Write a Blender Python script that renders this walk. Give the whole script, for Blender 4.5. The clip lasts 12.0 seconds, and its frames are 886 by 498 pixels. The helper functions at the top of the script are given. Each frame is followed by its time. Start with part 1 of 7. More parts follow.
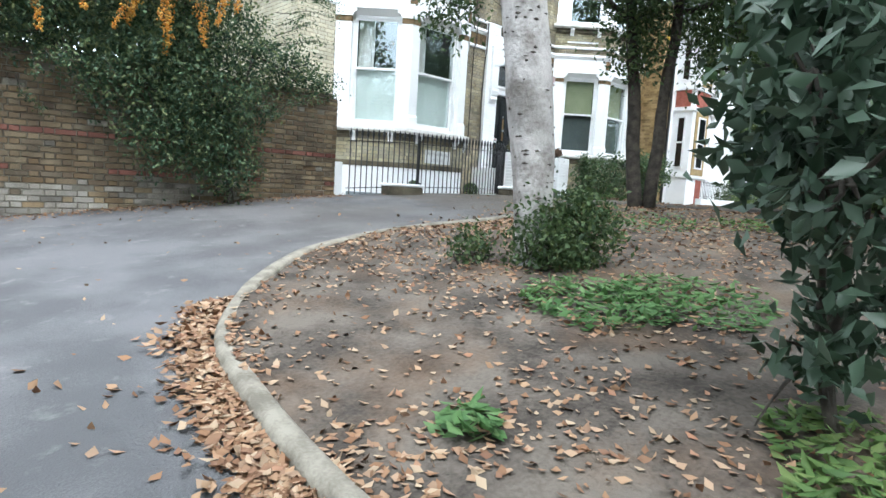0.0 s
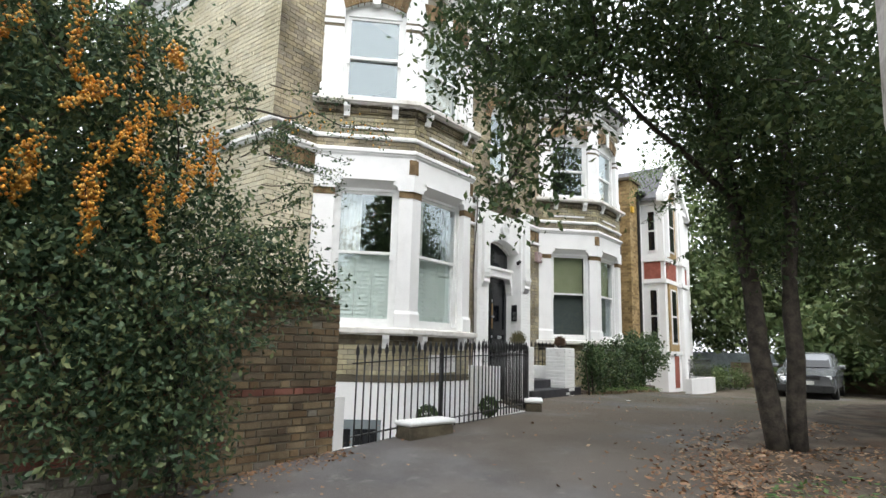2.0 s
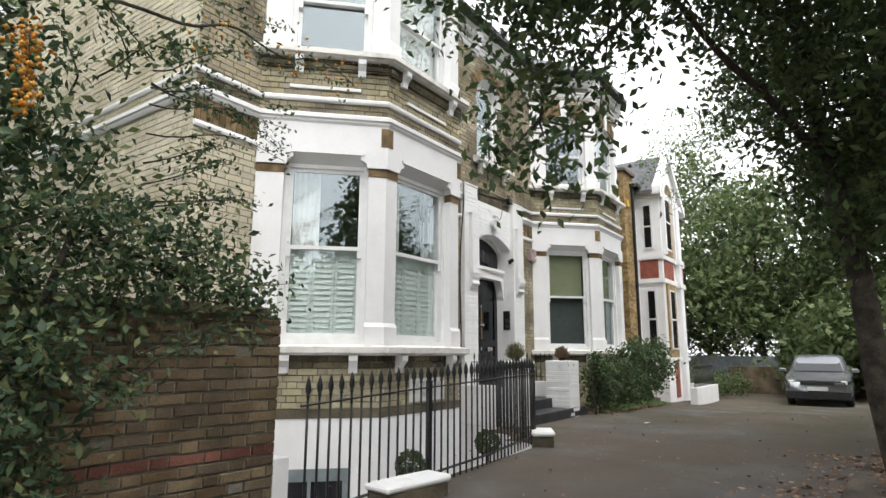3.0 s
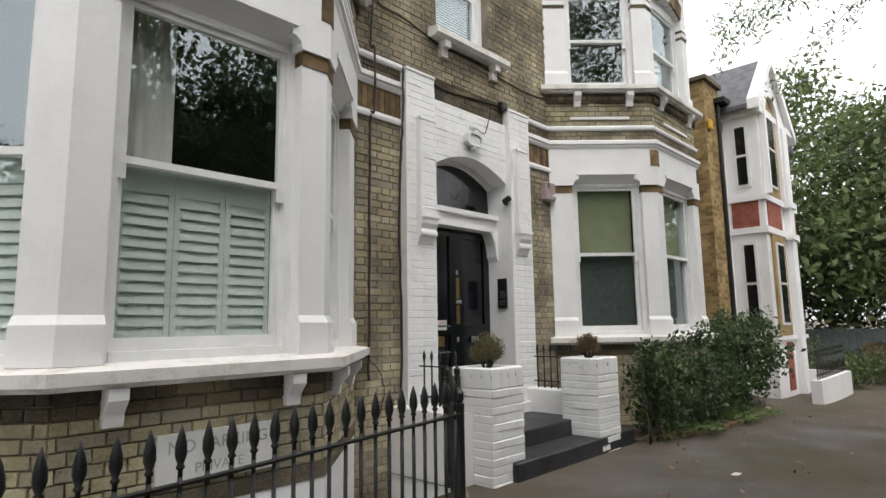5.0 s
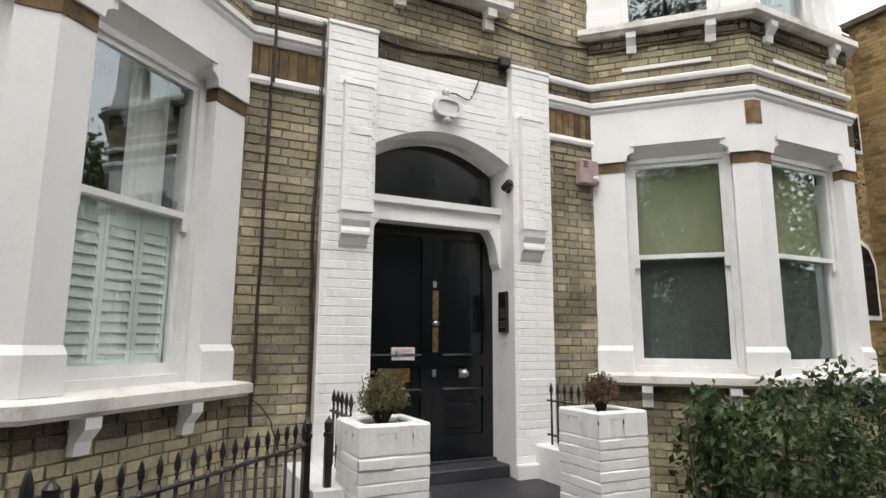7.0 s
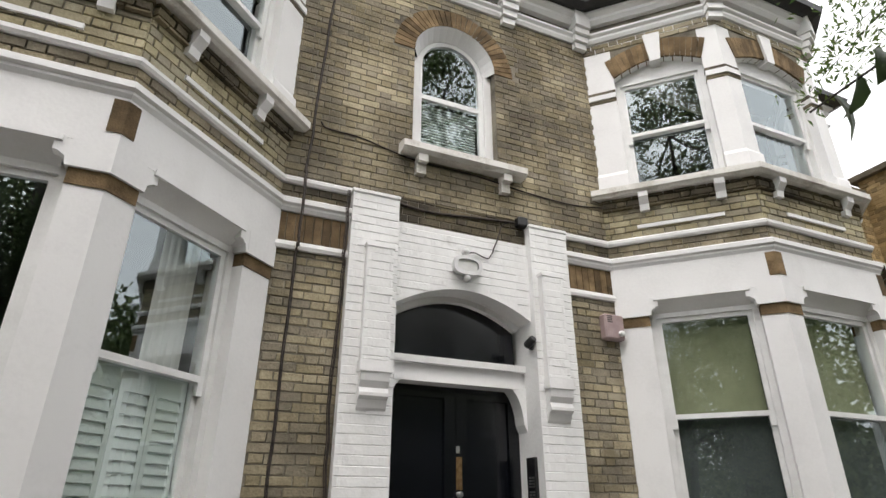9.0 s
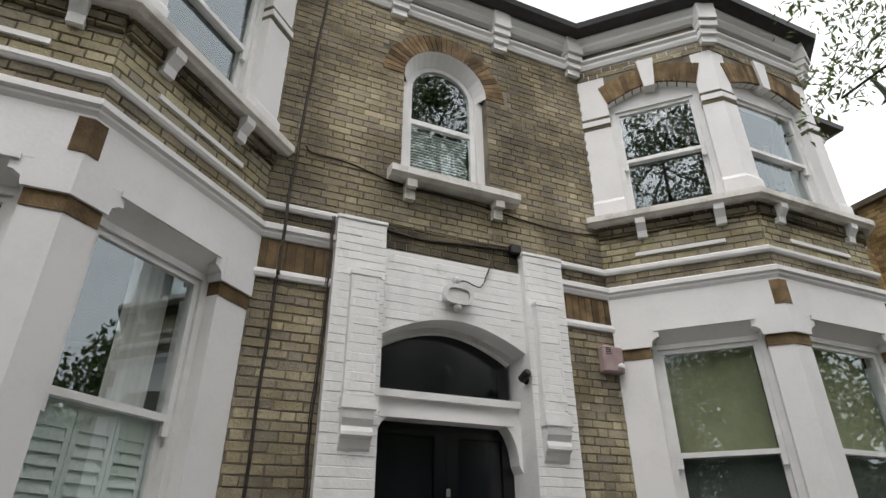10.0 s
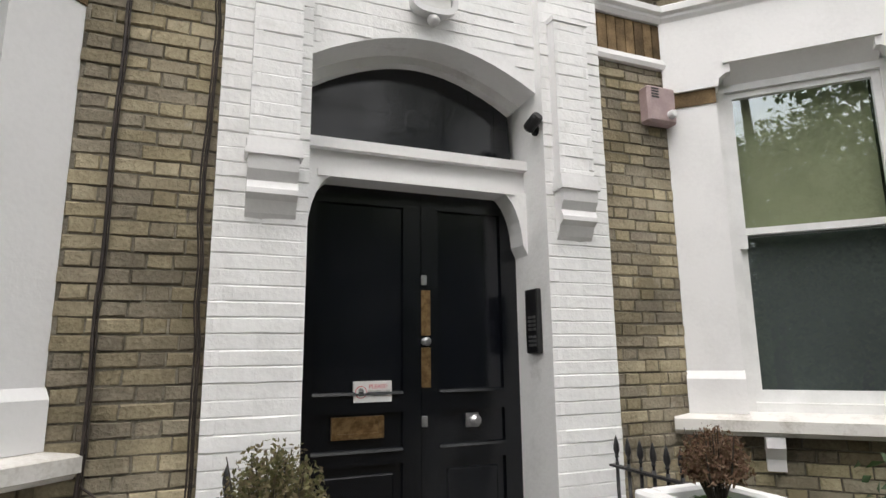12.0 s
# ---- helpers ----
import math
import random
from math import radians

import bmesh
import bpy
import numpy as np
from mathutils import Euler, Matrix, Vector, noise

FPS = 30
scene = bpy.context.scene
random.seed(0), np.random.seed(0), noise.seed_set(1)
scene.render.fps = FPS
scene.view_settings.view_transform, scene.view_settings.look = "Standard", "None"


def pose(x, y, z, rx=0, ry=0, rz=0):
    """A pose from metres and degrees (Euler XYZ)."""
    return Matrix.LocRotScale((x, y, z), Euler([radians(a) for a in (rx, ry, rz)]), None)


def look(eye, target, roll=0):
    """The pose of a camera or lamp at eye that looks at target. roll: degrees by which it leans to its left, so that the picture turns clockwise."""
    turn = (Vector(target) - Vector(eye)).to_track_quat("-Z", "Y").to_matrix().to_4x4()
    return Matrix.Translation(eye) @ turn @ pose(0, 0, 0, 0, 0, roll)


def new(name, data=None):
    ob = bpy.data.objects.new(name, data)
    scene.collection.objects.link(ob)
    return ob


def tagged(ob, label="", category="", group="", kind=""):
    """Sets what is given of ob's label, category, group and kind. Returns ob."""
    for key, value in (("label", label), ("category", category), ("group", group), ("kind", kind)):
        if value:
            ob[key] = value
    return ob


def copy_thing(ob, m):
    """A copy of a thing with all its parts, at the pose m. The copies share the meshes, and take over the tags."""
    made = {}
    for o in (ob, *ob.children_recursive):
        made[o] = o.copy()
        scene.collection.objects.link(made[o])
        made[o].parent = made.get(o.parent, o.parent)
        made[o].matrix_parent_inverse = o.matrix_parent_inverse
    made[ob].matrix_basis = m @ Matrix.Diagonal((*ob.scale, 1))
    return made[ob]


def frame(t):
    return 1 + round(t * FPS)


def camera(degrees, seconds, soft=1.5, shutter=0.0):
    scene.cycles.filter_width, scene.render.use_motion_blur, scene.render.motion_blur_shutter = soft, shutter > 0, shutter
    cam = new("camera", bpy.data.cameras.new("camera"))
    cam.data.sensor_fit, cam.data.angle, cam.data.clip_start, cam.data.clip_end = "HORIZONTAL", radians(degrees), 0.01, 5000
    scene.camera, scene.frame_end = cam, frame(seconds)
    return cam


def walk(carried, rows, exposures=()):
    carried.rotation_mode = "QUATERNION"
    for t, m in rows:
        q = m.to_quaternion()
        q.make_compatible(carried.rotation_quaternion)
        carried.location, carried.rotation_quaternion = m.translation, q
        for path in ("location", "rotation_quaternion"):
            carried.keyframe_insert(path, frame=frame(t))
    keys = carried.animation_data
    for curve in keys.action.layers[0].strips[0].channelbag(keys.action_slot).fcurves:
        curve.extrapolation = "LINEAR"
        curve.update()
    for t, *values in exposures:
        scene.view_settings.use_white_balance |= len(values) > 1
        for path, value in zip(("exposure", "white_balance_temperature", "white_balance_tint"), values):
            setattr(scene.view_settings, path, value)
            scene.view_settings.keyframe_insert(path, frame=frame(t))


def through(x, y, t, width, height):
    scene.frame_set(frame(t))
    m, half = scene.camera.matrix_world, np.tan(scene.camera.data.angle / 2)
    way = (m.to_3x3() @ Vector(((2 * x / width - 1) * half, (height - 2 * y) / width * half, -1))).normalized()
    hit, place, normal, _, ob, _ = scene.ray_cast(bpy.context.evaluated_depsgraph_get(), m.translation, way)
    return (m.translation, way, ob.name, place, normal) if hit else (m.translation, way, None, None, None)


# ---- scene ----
cam = camera(74.8, 12.0)
METRES, EYE, TILT, LEAN, TURN = 15.5, 0.12, 0.0, 0.0, -43.9
ROWS = [
    (0.0, 0.0, 0.0, 0.0, 0.39, -6.28, -3.52),
    (0.5, -0.041, 0.0432, 0.0256, -2.13, 0.24, -3.24),
    (1.0, -0.07, 0.0921, 0.0395, -5.25, 3.29, -2.52),
    (1.5, -0.0922, 0.142, 0.0469, -7.09, 6.55, -2.04),
    (2.0, -0.1082, 0.1998, 0.0533, -8.61, 9.74, -1.54),
    (2.5, -0.1137, 0.2645, 0.0575, -10.51, 9.69, -1.07),
    (3.0, -0.0965, 0.3298, 0.0662, -11.03, 10.23, -0.27),
    (5.0, 0.0613, 0.5808, 0.0838, -2.27, 7.48, 0.89),
    (5.5, 0.1063, 0.6366, 0.087, 2.51, 7.79, 0.85),
    (6.0, 0.152, 0.6804, 0.0872, 8.51, 9.27, 0.88),
    (6.5, 0.1929, 0.7088, 0.0879, 13.39, 8.03, 0.36),
    (7.0, 0.2032, 0.7088, 0.0911, 17.72, 9.04, -0.37),
    (7.5, 0.2044, 0.7097, 0.0922, 19.82, 12.98, -0.33),
    (9.5, 0.2058, 0.7165, 0.095, 20.34, 26.53, 0.04),
    (10.0, 0.2036, 0.7292, 0.0974, 20.27, 27.63, 0.17),
    (10.5, 0.2005, 0.7496, 0.0979, 20.1, 26.21, 0.27),
    (11.0, 0.1983, 0.7776, 0.0978, 20.38, 21.57, 0.76),
    (11.5, 0.1925, 0.808, 0.0965, 21.55, 15.97, 0.88),
    (12.0, 0.1828, 0.8377, 0.0964, 22.32, 10.4, 0.63),
]
walk(cam, [(t, pose(0, 0, EYE, TILT, LEAN, TURN) @ pose(METRES * x, METRES * y, METRES * z, 90 + pitch, roll, yaw)) for t, x, y, z, yaw, pitch, roll in ROWS],
     exposures=[(0.0, 2.55, 5700, 4), (0.5, 2.25, 5850, 6), (1.5, 2.0, 6250, 8), (3.0, 1.8, 6500, 10), (5.0, 1.5, 6600, 11), (6.5, 1.76, 6700, 12), (7.5, 1.82, 6700, 12), (9.5, 1.43, 6650, 12), (10.0, 1.22, 6600, 12), (11.0, 1.26, 6550, 12), (12.0, 1.78, 6650, 12)])

# ---- world and light: an overcast day ----
world = bpy.data.worlds.new("overcast_sky")
scene.world = world
world.use_nodes = True
wn = world.node_tree.nodes
sky = wn.new("ShaderNodeTexSky")
sky.sky_type, sky.sun_disc = 'NISHITA', False
sky.sun_elevation, sky.sun_rotation = radians(60), radians(205)
sky.air_density, sky.dust_density, sky.ozone_density = 1.0, 6.0, 1.0
hsv = wn.new("ShaderNodeHueSaturation")
hsv.inputs["Saturation"].default_value = 0.22
world.node_tree.links.new(sky.outputs[0], hsv.inputs["Color"])
cloud = wn.new("ShaderNodeMix")
cloud.data_type = 'RGBA'
cloud.inputs["Factor"].default_value = 0.65
cloud.inputs["B"].default_value = (4.8, 4.9, 5.0, 1.0)
world.node_tree.links.new(hsv.outputs[0], cloud.inputs["A"])
world.node_tree.links.new(cloud.outputs["Result"], wn["Background"].inputs[0])
wn["Background"].inputs[1].default_value = 0.15
sun = new("sun", bpy.data.lights.new("sun", 'SUN'))
sun.data.energy, sun.data.angle, sun.data.color = 0.12, radians(60), (1.0, 0.97, 0.92)
sun.matrix_world = look((4, -8, 40), (14, 14, 0))


# ---- materials ----
def rgb(c):
    return (c[0], c[1], c[2], 1.0)


def material(name, c1, c2, scale=8.0, rough=0.7, bump=0.1, fine=60.0, metal=0.0, spread=(0.35, 0.65), island=None, hue=None, spec=0.5):
    """Two colours mixed by coarse and fine noise, with fine relief. island: 'island' or 'object' varies the value piece by piece."""
    m = bpy.data.materials.new(name)
    m.use_nodes = True
    n, l = m.node_tree.nodes, m.node_tree.links
    b = n["Principled BSDF"]
    b.inputs["Roughness"].default_value, b.inputs["Metallic"].default_value = rough, metal
    b.inputs["Specular IOR Level"].default_value = spec
    co = n.new("ShaderNodeTexCoord")
    geo = n.new("ShaderNodeNewGeometry")
    a, f = n.new("ShaderNodeTexNoise"), n.new("ShaderNodeTexNoise")
    a.inputs["Scale"].default_value, a.inputs["Detail"].default_value = scale, 6
    f.inputs["Scale"].default_value, f.inputs["Detail"].default_value = fine, 4
    for t in (a, f):
        l.new(geo.outputs["Position"], t.inputs["Vector"])
    add = n.new("ShaderNodeMath")
    add.operation = 'MULTIPLY_ADD'
    add.inputs[1].default_value = 0.35
    l.new(f.outputs[0], add.inputs[0])
    sub = n.new("ShaderNodeMath")
    sub.operation = 'SUBTRACT'
    sub.inputs[1].default_value = 0.175
    l.new(add.outputs[0], sub.inputs[0])
    l.new(a.outputs[0], add.inputs[2])
    ramp = n.new("ShaderNodeValToRGB")
    ramp.color_ramp.elements[0].position, ramp.color_ramp.elements[1].position = spread
    ramp.color_ramp.elements[0].color, ramp.color_ramp.elements[1].color = rgb(c1), rgb(c2)
    l.new(sub.outputs[0], ramp.inputs[0])
    out = ramp.outputs[0]
    if island:
        src = geo.outputs["Random Per Island"] if island == 'island' else n.new("ShaderNodeObjectInfo").outputs["Random"]
        r2 = n.new("ShaderNodeValToRGB")
        cols = hue or [(0.6, 0.6, 0.6), (1, 1, 1), (1.3, 1.3, 1.3)]
        while len(r2.color_ramp.elements) < len(cols):
            r2.color_ramp.elements.new(0.5)
        for i, c in enumerate(cols):
            r2.color_ramp.elements[i].position = i / (len(cols) - 1)
            r2.color_ramp.elements[i].color = rgb(c)
        l.new(src, r2.inputs[0])
        mix = n.new("ShaderNodeMix")
        mix.data_type, mix.blend_type = 'RGBA', 'MULTIPLY'
        mix.inputs["Factor"].default_value = 1.0
        l.new(out, mix.inputs["A"])
        l.new(r2.outputs[0], mix.inputs["B"])
        out = mix.outputs["Result"]
    l.new(out, b.inputs["Base Color"])
    if bump:
        bp = n.new("ShaderNodeBump")
        bp.inputs["Strength"].default_value, bp.inputs["Distance"].default_value = bump, 0.01
        l.new(f.outputs[0], bp.inputs["Height"])
        l.new(bp.outputs[0], b.inputs["Normal"])
    return m


def stained(m, colour, scale, lo, hi, amount, squash=(1.0, 1.0, 1.0), along=None):
    """Lays patches of dirt, sooty grime or moss with a ragged shape of their own over a material's colour."""
    n, l = m.node_tree.nodes, m.node_tree.links
    b = n["Principled BSDF"]
    src = b.inputs["Base Color"].links[0].from_socket
    geo, mp, t, r, mu, mix = (n.new("ShaderNode" + k) for k in ("NewGeometry", "Mapping", "TexNoise", "MapRange", "Math", "Mix"))
    mp.inputs["Scale"].default_value = squash
    t.inputs["Scale"].default_value, t.inputs["Detail"].default_value, t.inputs["Roughness"].default_value = scale, 8, 0.62
    r.inputs["From Min"].default_value, r.inputs["From Max"].default_value = lo, hi
    mu.operation, mu.inputs[1].default_value = 'MULTIPLY', amount
    mix.data_type = 'RGBA'
    mix.inputs["B"].default_value = rgb(colour)
    l.new(geo.outputs["Position"], mp.inputs["Vector"])
    l.new(mp.outputs[0], t.inputs["Vector"])
    l.new(t.outputs[0], r.inputs["Value"])
    l.new(r.outputs[0], mu.inputs[0])
    fac = mu.outputs[0]
    if along:
        xyz, rx, m2 = n.new("ShaderNodeSeparateXYZ"), n.new("ShaderNodeMapRange"), n.new("ShaderNodeMath")
        rx.inputs["From Min"].default_value, rx.inputs["From Max"].default_value = along
        m2.operation = 'MULTIPLY'
        l.new(geo.outputs["Position"], xyz.inputs[0])
        l.new(xyz.outputs["X"], rx.inputs["Value"])
        l.new(rx.outputs[0], m2.inputs[0])
        l.new(fac, m2.inputs[1])
        fac = m2.outputs[0]
    l.new(fac, mix.inputs["Factor"])
    l.new(src, mix.inputs["A"])
    l.new(mix.outputs["Result"], b.inputs["Base Color"])
    return m


BRICK_HUES = [(0.72, 0.7, 0.68), (0.95, 0.93, 0.9), (1.05, 1.0, 0.85), (0.8, 0.78, 0.78), (1.2, 1.15, 1.0), (0.9, 0.85, 0.7), (1.4, 1.35, 1.2)]
M_BRICK = material("stock_brick_joined", (0.2, 0.177, 0.134), (0.4, 0.362, 0.285), 1.6, 0.9, 0.8, 55, island='island', hue=BRICK_HUES, spec=0.2)
M_BRICKP = material("stock_brick", (0.21, 0.187, 0.142), (0.43, 0.39, 0.306), 1.6, 0.9, 0.8, 55, island='object', hue=BRICK_HUES, spec=0.2)
M_APRON = material("cream_brick", (0.27, 0.245, 0.18), (0.46, 0.43, 0.33), 2.2, 0.9, 0.8, 55, island='island', hue=BRICK_HUES, spec=0.2)
# Pale brick, its colour raised to carry the brighter light on the flank.
M_PALEBRICK = material("lit_pale_brick", (0.46, 0.42, 0.31), (0.64, 0.6, 0.48), 1.6, 0.9, 0.5, 90, island='island', hue=[(0.85, 0.84, 0.82), (1, 1, 0.97), (0.92, 0.9, 0.84), (1.1, 1.08, 1.02)], spec=0.2)
M_DARKBRICK = material("dark_brick", (0.07, 0.062, 0.05), (0.2, 0.175, 0.13), 2.2, 0.9, 0.7, 60, island='island', hue=BRICK_HUES, spec=0.2)
M_MORTAR = material("sooty_mortar", (0.1, 0.088, 0.068), (0.27, 0.245, 0.195), 3, 0.95, 0.6, 80)
M_OCHRE = material("ochre_brick", (0.11, 0.075, 0.04), (0.24, 0.165, 0.09), 6, 0.85, 0.5, 80, island='island', spec=0.2)
M_YELLOW = material("yellow_brick", (0.27, 0.19, 0.09), (0.4, 0.29, 0.15), 3, 0.85, 0.4, 80, island='island', spec=0.2)
M_REDB = material("red_brick", (0.22, 0.07, 0.05), (0.32, 0.11, 0.08), 5, 0.85, 0.3, 80, island='island', spec=0.2)
M_GARDEN = material("garden_wall_brick", (0.11, 0.087, 0.06), (0.25, 0.2, 0.14), 2.5, 0.95, 0.6, 70, island='island',
                    hue=[(0.55, 0.5, 0.5), (1, 0.95, 0.85), (0.85, 0.72, 0.58), (1.15, 1.1, 1), (0.7, 0.7, 0.7), (1.4, 1.35, 1.2), (1.0, 0.88, 0.72)], spec=0.2)
M_GARDENP = material("garden_wall_brick_piece", (0.11, 0.087, 0.06), (0.25, 0.2, 0.14), 2.5, 0.95, 0.6, 70, island='object',
                     hue=[(0.55, 0.5, 0.5), (1, 0.95, 0.85), (0.85, 0.72, 0.58), (1.15, 1.1, 1), (0.7, 0.7, 0.7), (1.4, 1.35, 1.2), (1.0, 0.88, 0.72)], spec=0.2)
M_GARDENRED = material("old_red_brick", (0.15, 0.06, 0.045), (0.26, 0.12, 0.09), 2.5, 0.95, 0.6, 70, island='island', spec=0.2)
M_WHITE = material("white_masonry_paint", (0.77, 0.765, 0.76), (0.83, 0.825, 0.82), 2.5, 0.6, 0.12, 40, spread=(0.25, 0.55))
M_WHITEB = material("white_painted_brick", (0.76, 0.76, 0.75), (0.85, 0.85, 0.84), 5, 0.6, 0.28, 38, spread=(0.2, 0.5))
M_SILL = material("weathered_white_stone", (0.5, 0.47, 0.42), (0.76, 0.74, 0.7), 5, 0.7, 0.15, 60, spread=(0.25, 0.5))
M_FRAME = material("white_gloss_paint", (0.74, 0.74, 0.73), (0.82, 0.82, 0.81), 6, 0.35, 0.03, 60)
M_SHUT = material("shutter_paint", (0.6, 0.67, 0.64), (0.66, 0.72, 0.69), 5, 0.5, 0.03, 60)
M_BLIND = material("green_roller_blind", (0.25, 0.27, 0.165), (0.29, 0.31, 0.195), 5, 0.9, 0.1, 200)
M_FROST = material("grey_window_film", (0.055, 0.068, 0.068), (0.065, 0.08, 0.08), 3, 0.6, 0.0, 60)
M_CURTAIN = material("pale_curtain", (0.6, 0.6, 0.57), (0.7, 0.7, 0.67), 5, 0.9, 0.1, 120)
# Near-black so the rooms look unlit: the shade is put into the colour.
M_ROOM = material("unlit_room_black", (0.02, 0.02, 0.02), (0.04, 0.04, 0.038), 2, 0.9, 0.0, 60)
M_BLACK = material("black_iron_paint", (0.006, 0.006, 0.007), (0.016, 0.016, 0.017), 12, 0.4, 0.15, 80)
M_DOOR = material("black_door_paint", (0.003, 0.004, 0.006), (0.006, 0.007, 0.009), 6, 0.22, 0.04, 60)
M_BRASS = material("worn_brass", (0.2, 0.12, 0.055), (0.38, 0.25, 0.12), 20, 0.42, 0.1, 80, metal=0.9)
M_STEEL = material("dull_steel", (0.35, 0.35, 0.35), (0.5, 0.5, 0.5), 20, 0.35, 0.05, 80, metal=0.9)
M_SLATE = material("dark_step_paint", (0.02, 0.02, 0.024), (0.045, 0.045, 0.05), 4, 0.55, 0.1, 60)
M_ASPHALT = material("asphalt", (0.105, 0.103, 0.106), (0.165, 0.16, 0.162), 1.1, 0.85, 1.0, 110, spread=(0.4, 0.6), spec=0.25)
M_SOIL = material("leafy_soil", (0.05, 0.041, 0.034), (0.145, 0.122, 0.1), 2.6, 0.95, 0.8, 45, spec=0.2)
M_KERB = material("worn_concrete_kerb", (0.15, 0.13, 0.1), (0.28, 0.25, 0.2), 7, 0.9, 0.4, 60)
M_PALEBARK = material("pale_bark", (0.19, 0.168, 0.15), (0.5, 0.47, 0.45), 5, 0.9, 1.0, 30, spread=(0.3, 0.6))
M_LENTICEL = material("bark_scar", (0.05, 0.04, 0.035), (0.1, 0.085, 0.07), 15, 0.95, 0.5, 60)
M_BARK = material("dark_bark", (0.022, 0.018, 0.014), (0.07, 0.058, 0.045), 9, 0.95, 0.9, 40)
M_ALARM = material("faded_pink_plastic", (0.33, 0.24, 0.24), (0.42, 0.32, 0.31), 8, 0.5, 0.05, 60)
M_ROOF = material("roof_slate", (0.05, 0.05, 0.055), (0.1, 0.1, 0.11), 5, 0.6, 0.3, 40, island='island')
M_PLASTIC = material("white_plastic", (0.68, 0.68, 0.68), (0.76, 0.76, 0.76), 6, 0.3, 0.0, 60)
M_SIGN = material("white_sign_enamel", (0.6, 0.6, 0.58), (0.72, 0.72, 0.7), 4, 0.4, 0.05, 60)
M_TXTGREY = material("faded_lettering", (0.3, 0.3, 0.3), (0.4, 0.4, 0.4), 9, 0.6, 0.0, 60)
M_TXTRED = material("red_lettering", (0.5, 0.03, 0.05), (0.55, 0.04, 0.06), 9, 0.6, 0.0, 60)
M_CARPAINT = material("silver_car_paint", (0.2, 0.21, 0.225), (0.26, 0.27, 0.285), 2, 0.25, 0.0, 60, metal=0.6)
M_RUBBER = material("black_rubber", (0.012, 0.012, 0.012), (0.025, 0.025, 0.025), 12, 0.8, 0.2, 60)
M_LENS = material("clear_lamp_lens", (0.6, 0.6, 0.6), (0.7, 0.7, 0.7), 12, 0.1, 0.0, 60)
M_GREYFENCE = material("grey_fence_board", (0.16, 0.19, 0.2), (0.22, 0.25, 0.26), 6, 0.8, 0.2, 60)


M_CABLE = material("weathered_cable", (0.018, 0.013, 0.011), (0.05, 0.036, 0.03), 14, 0.7, 0.2, 80)
M_PATCHBRICK = material("limewashed_brick", (0.15, 0.132, 0.108), (0.33, 0.305, 0.265), 2.5, 0.95, 0.6, 60, island='island', spec=0.2)
M_SIREN = material("yellow_plastic", (0.6, 0.36, 0.03), (0.68, 0.42, 0.05), 6, 0.4, 0.0, 60)
for m_, c_, sc_, lo_, hi_, am_ in ((M_BRICK, (0.045, 0.038, 0.028), 0.9, 0.5, 0.72, 0.75), (M_BRICKP, (0.045, 0.038, 0.028), 0.9, 0.52, 0.75, 0.7), (M_BRICK, (0.5, 0.48, 0.42), 6.0, 0.62, 0.75, 0.5),
                                   (M_BRICKP, (0.5, 0.48, 0.42), 6.0, 0.62, 0.75, 0.45), (M_APRON, (0.05, 0.04, 0.03), 1.6, 0.55, 0.75, 0.7), (M_GARDEN, (0.03, 0.03, 0.02), 0.8, 0.5, 0.7, 0.7),
                                   (M_GARDENP, (0.03, 0.03, 0.02), 0.8, 0.5, 0.7, 0.7), (M_GARDEN, (0.42, 0.39, 0.34), 3.0, 0.6, 0.72, 0.5), (M_WHITEB, (0.3, 0.28, 0.24), 3.5, 0.62, 0.8, 0.55),
                                   (M_SILL, (0.25, 0.23, 0.19), 2.2, 0.55, 0.8, 0.6),                                    (M_ASPHALT, (0.27, 0.26, 0.25), 6.0, 0.58, 0.7, 0.4), (M_PALEBARK, (0.09, 0.08, 0.065), 2.2, 0.52, 0.7, 0.6), (M_SOIL, (0.16, 0.1, 0.06), 1.2, 0.5, 0.7, 0.5)):
    stained(m_, c_, sc_, lo_, hi_, am_)
# Browner along x: leaf dirt plus an exposure and white-balance shift in the colour.
stained(M_ASPHALT, (0.105, 0.082, 0.057), 0.45, 0.3, 0.5, 0.85, along=(1.5, 9.0))
stained(M_ASPHALT, (0.06, 0.062, 0.028), 0.7, 0.45, 0.6, 0.6, along=(10.0, 15.0))
stained(M_WHITE, (0.45, 0.43, 0.39), 1.4, 0.58, 0.8, 0.22, (1.0, 1.0, 0.35))


def leaf_material(name, hues, rough=0.55, through=0.3):
    m = bpy.data.materials.new(name)
    m.use_nodes = True
    n, l = m.node_tree.nodes, m.node_tree.links
    b = n["Principled BSDF"]
    b.inputs["Roughness"].default_value = rough
    b.inputs["Specular IOR Level"].default_value = 0.3
    geo = n.new("ShaderNodeNewGeometry")
    r = n.new("ShaderNodeValToRGB")
    while len(r.color_ramp.elements) < len(hues):
        r.color_ramp.elements.new(0.5)
    for i, c in enumerate(hues):
        r.color_ramp.elements[i].position = i / (len(hues) - 1)
        r.color_ramp.elements[i].color = rgb(c)
    l.new(geo.outputs["Random Per Island"], r.inputs[0])
    l.new(r.outputs[0], b.inputs["Base Color"])
    if through:
        tr = n.new("ShaderNodeBsdfTranslucent")
        l.new(r.outputs[0], tr.inputs[0])
        mx = n.new("ShaderNodeMixShader")
        mx.inputs[0].default_value = through
        l.new(b.outputs[0], mx.inputs[1])
        l.new(tr.outputs[0], mx.inputs[2])
        l.new(mx.outputs[0], n["Material Output"].inputs[0])
    return m


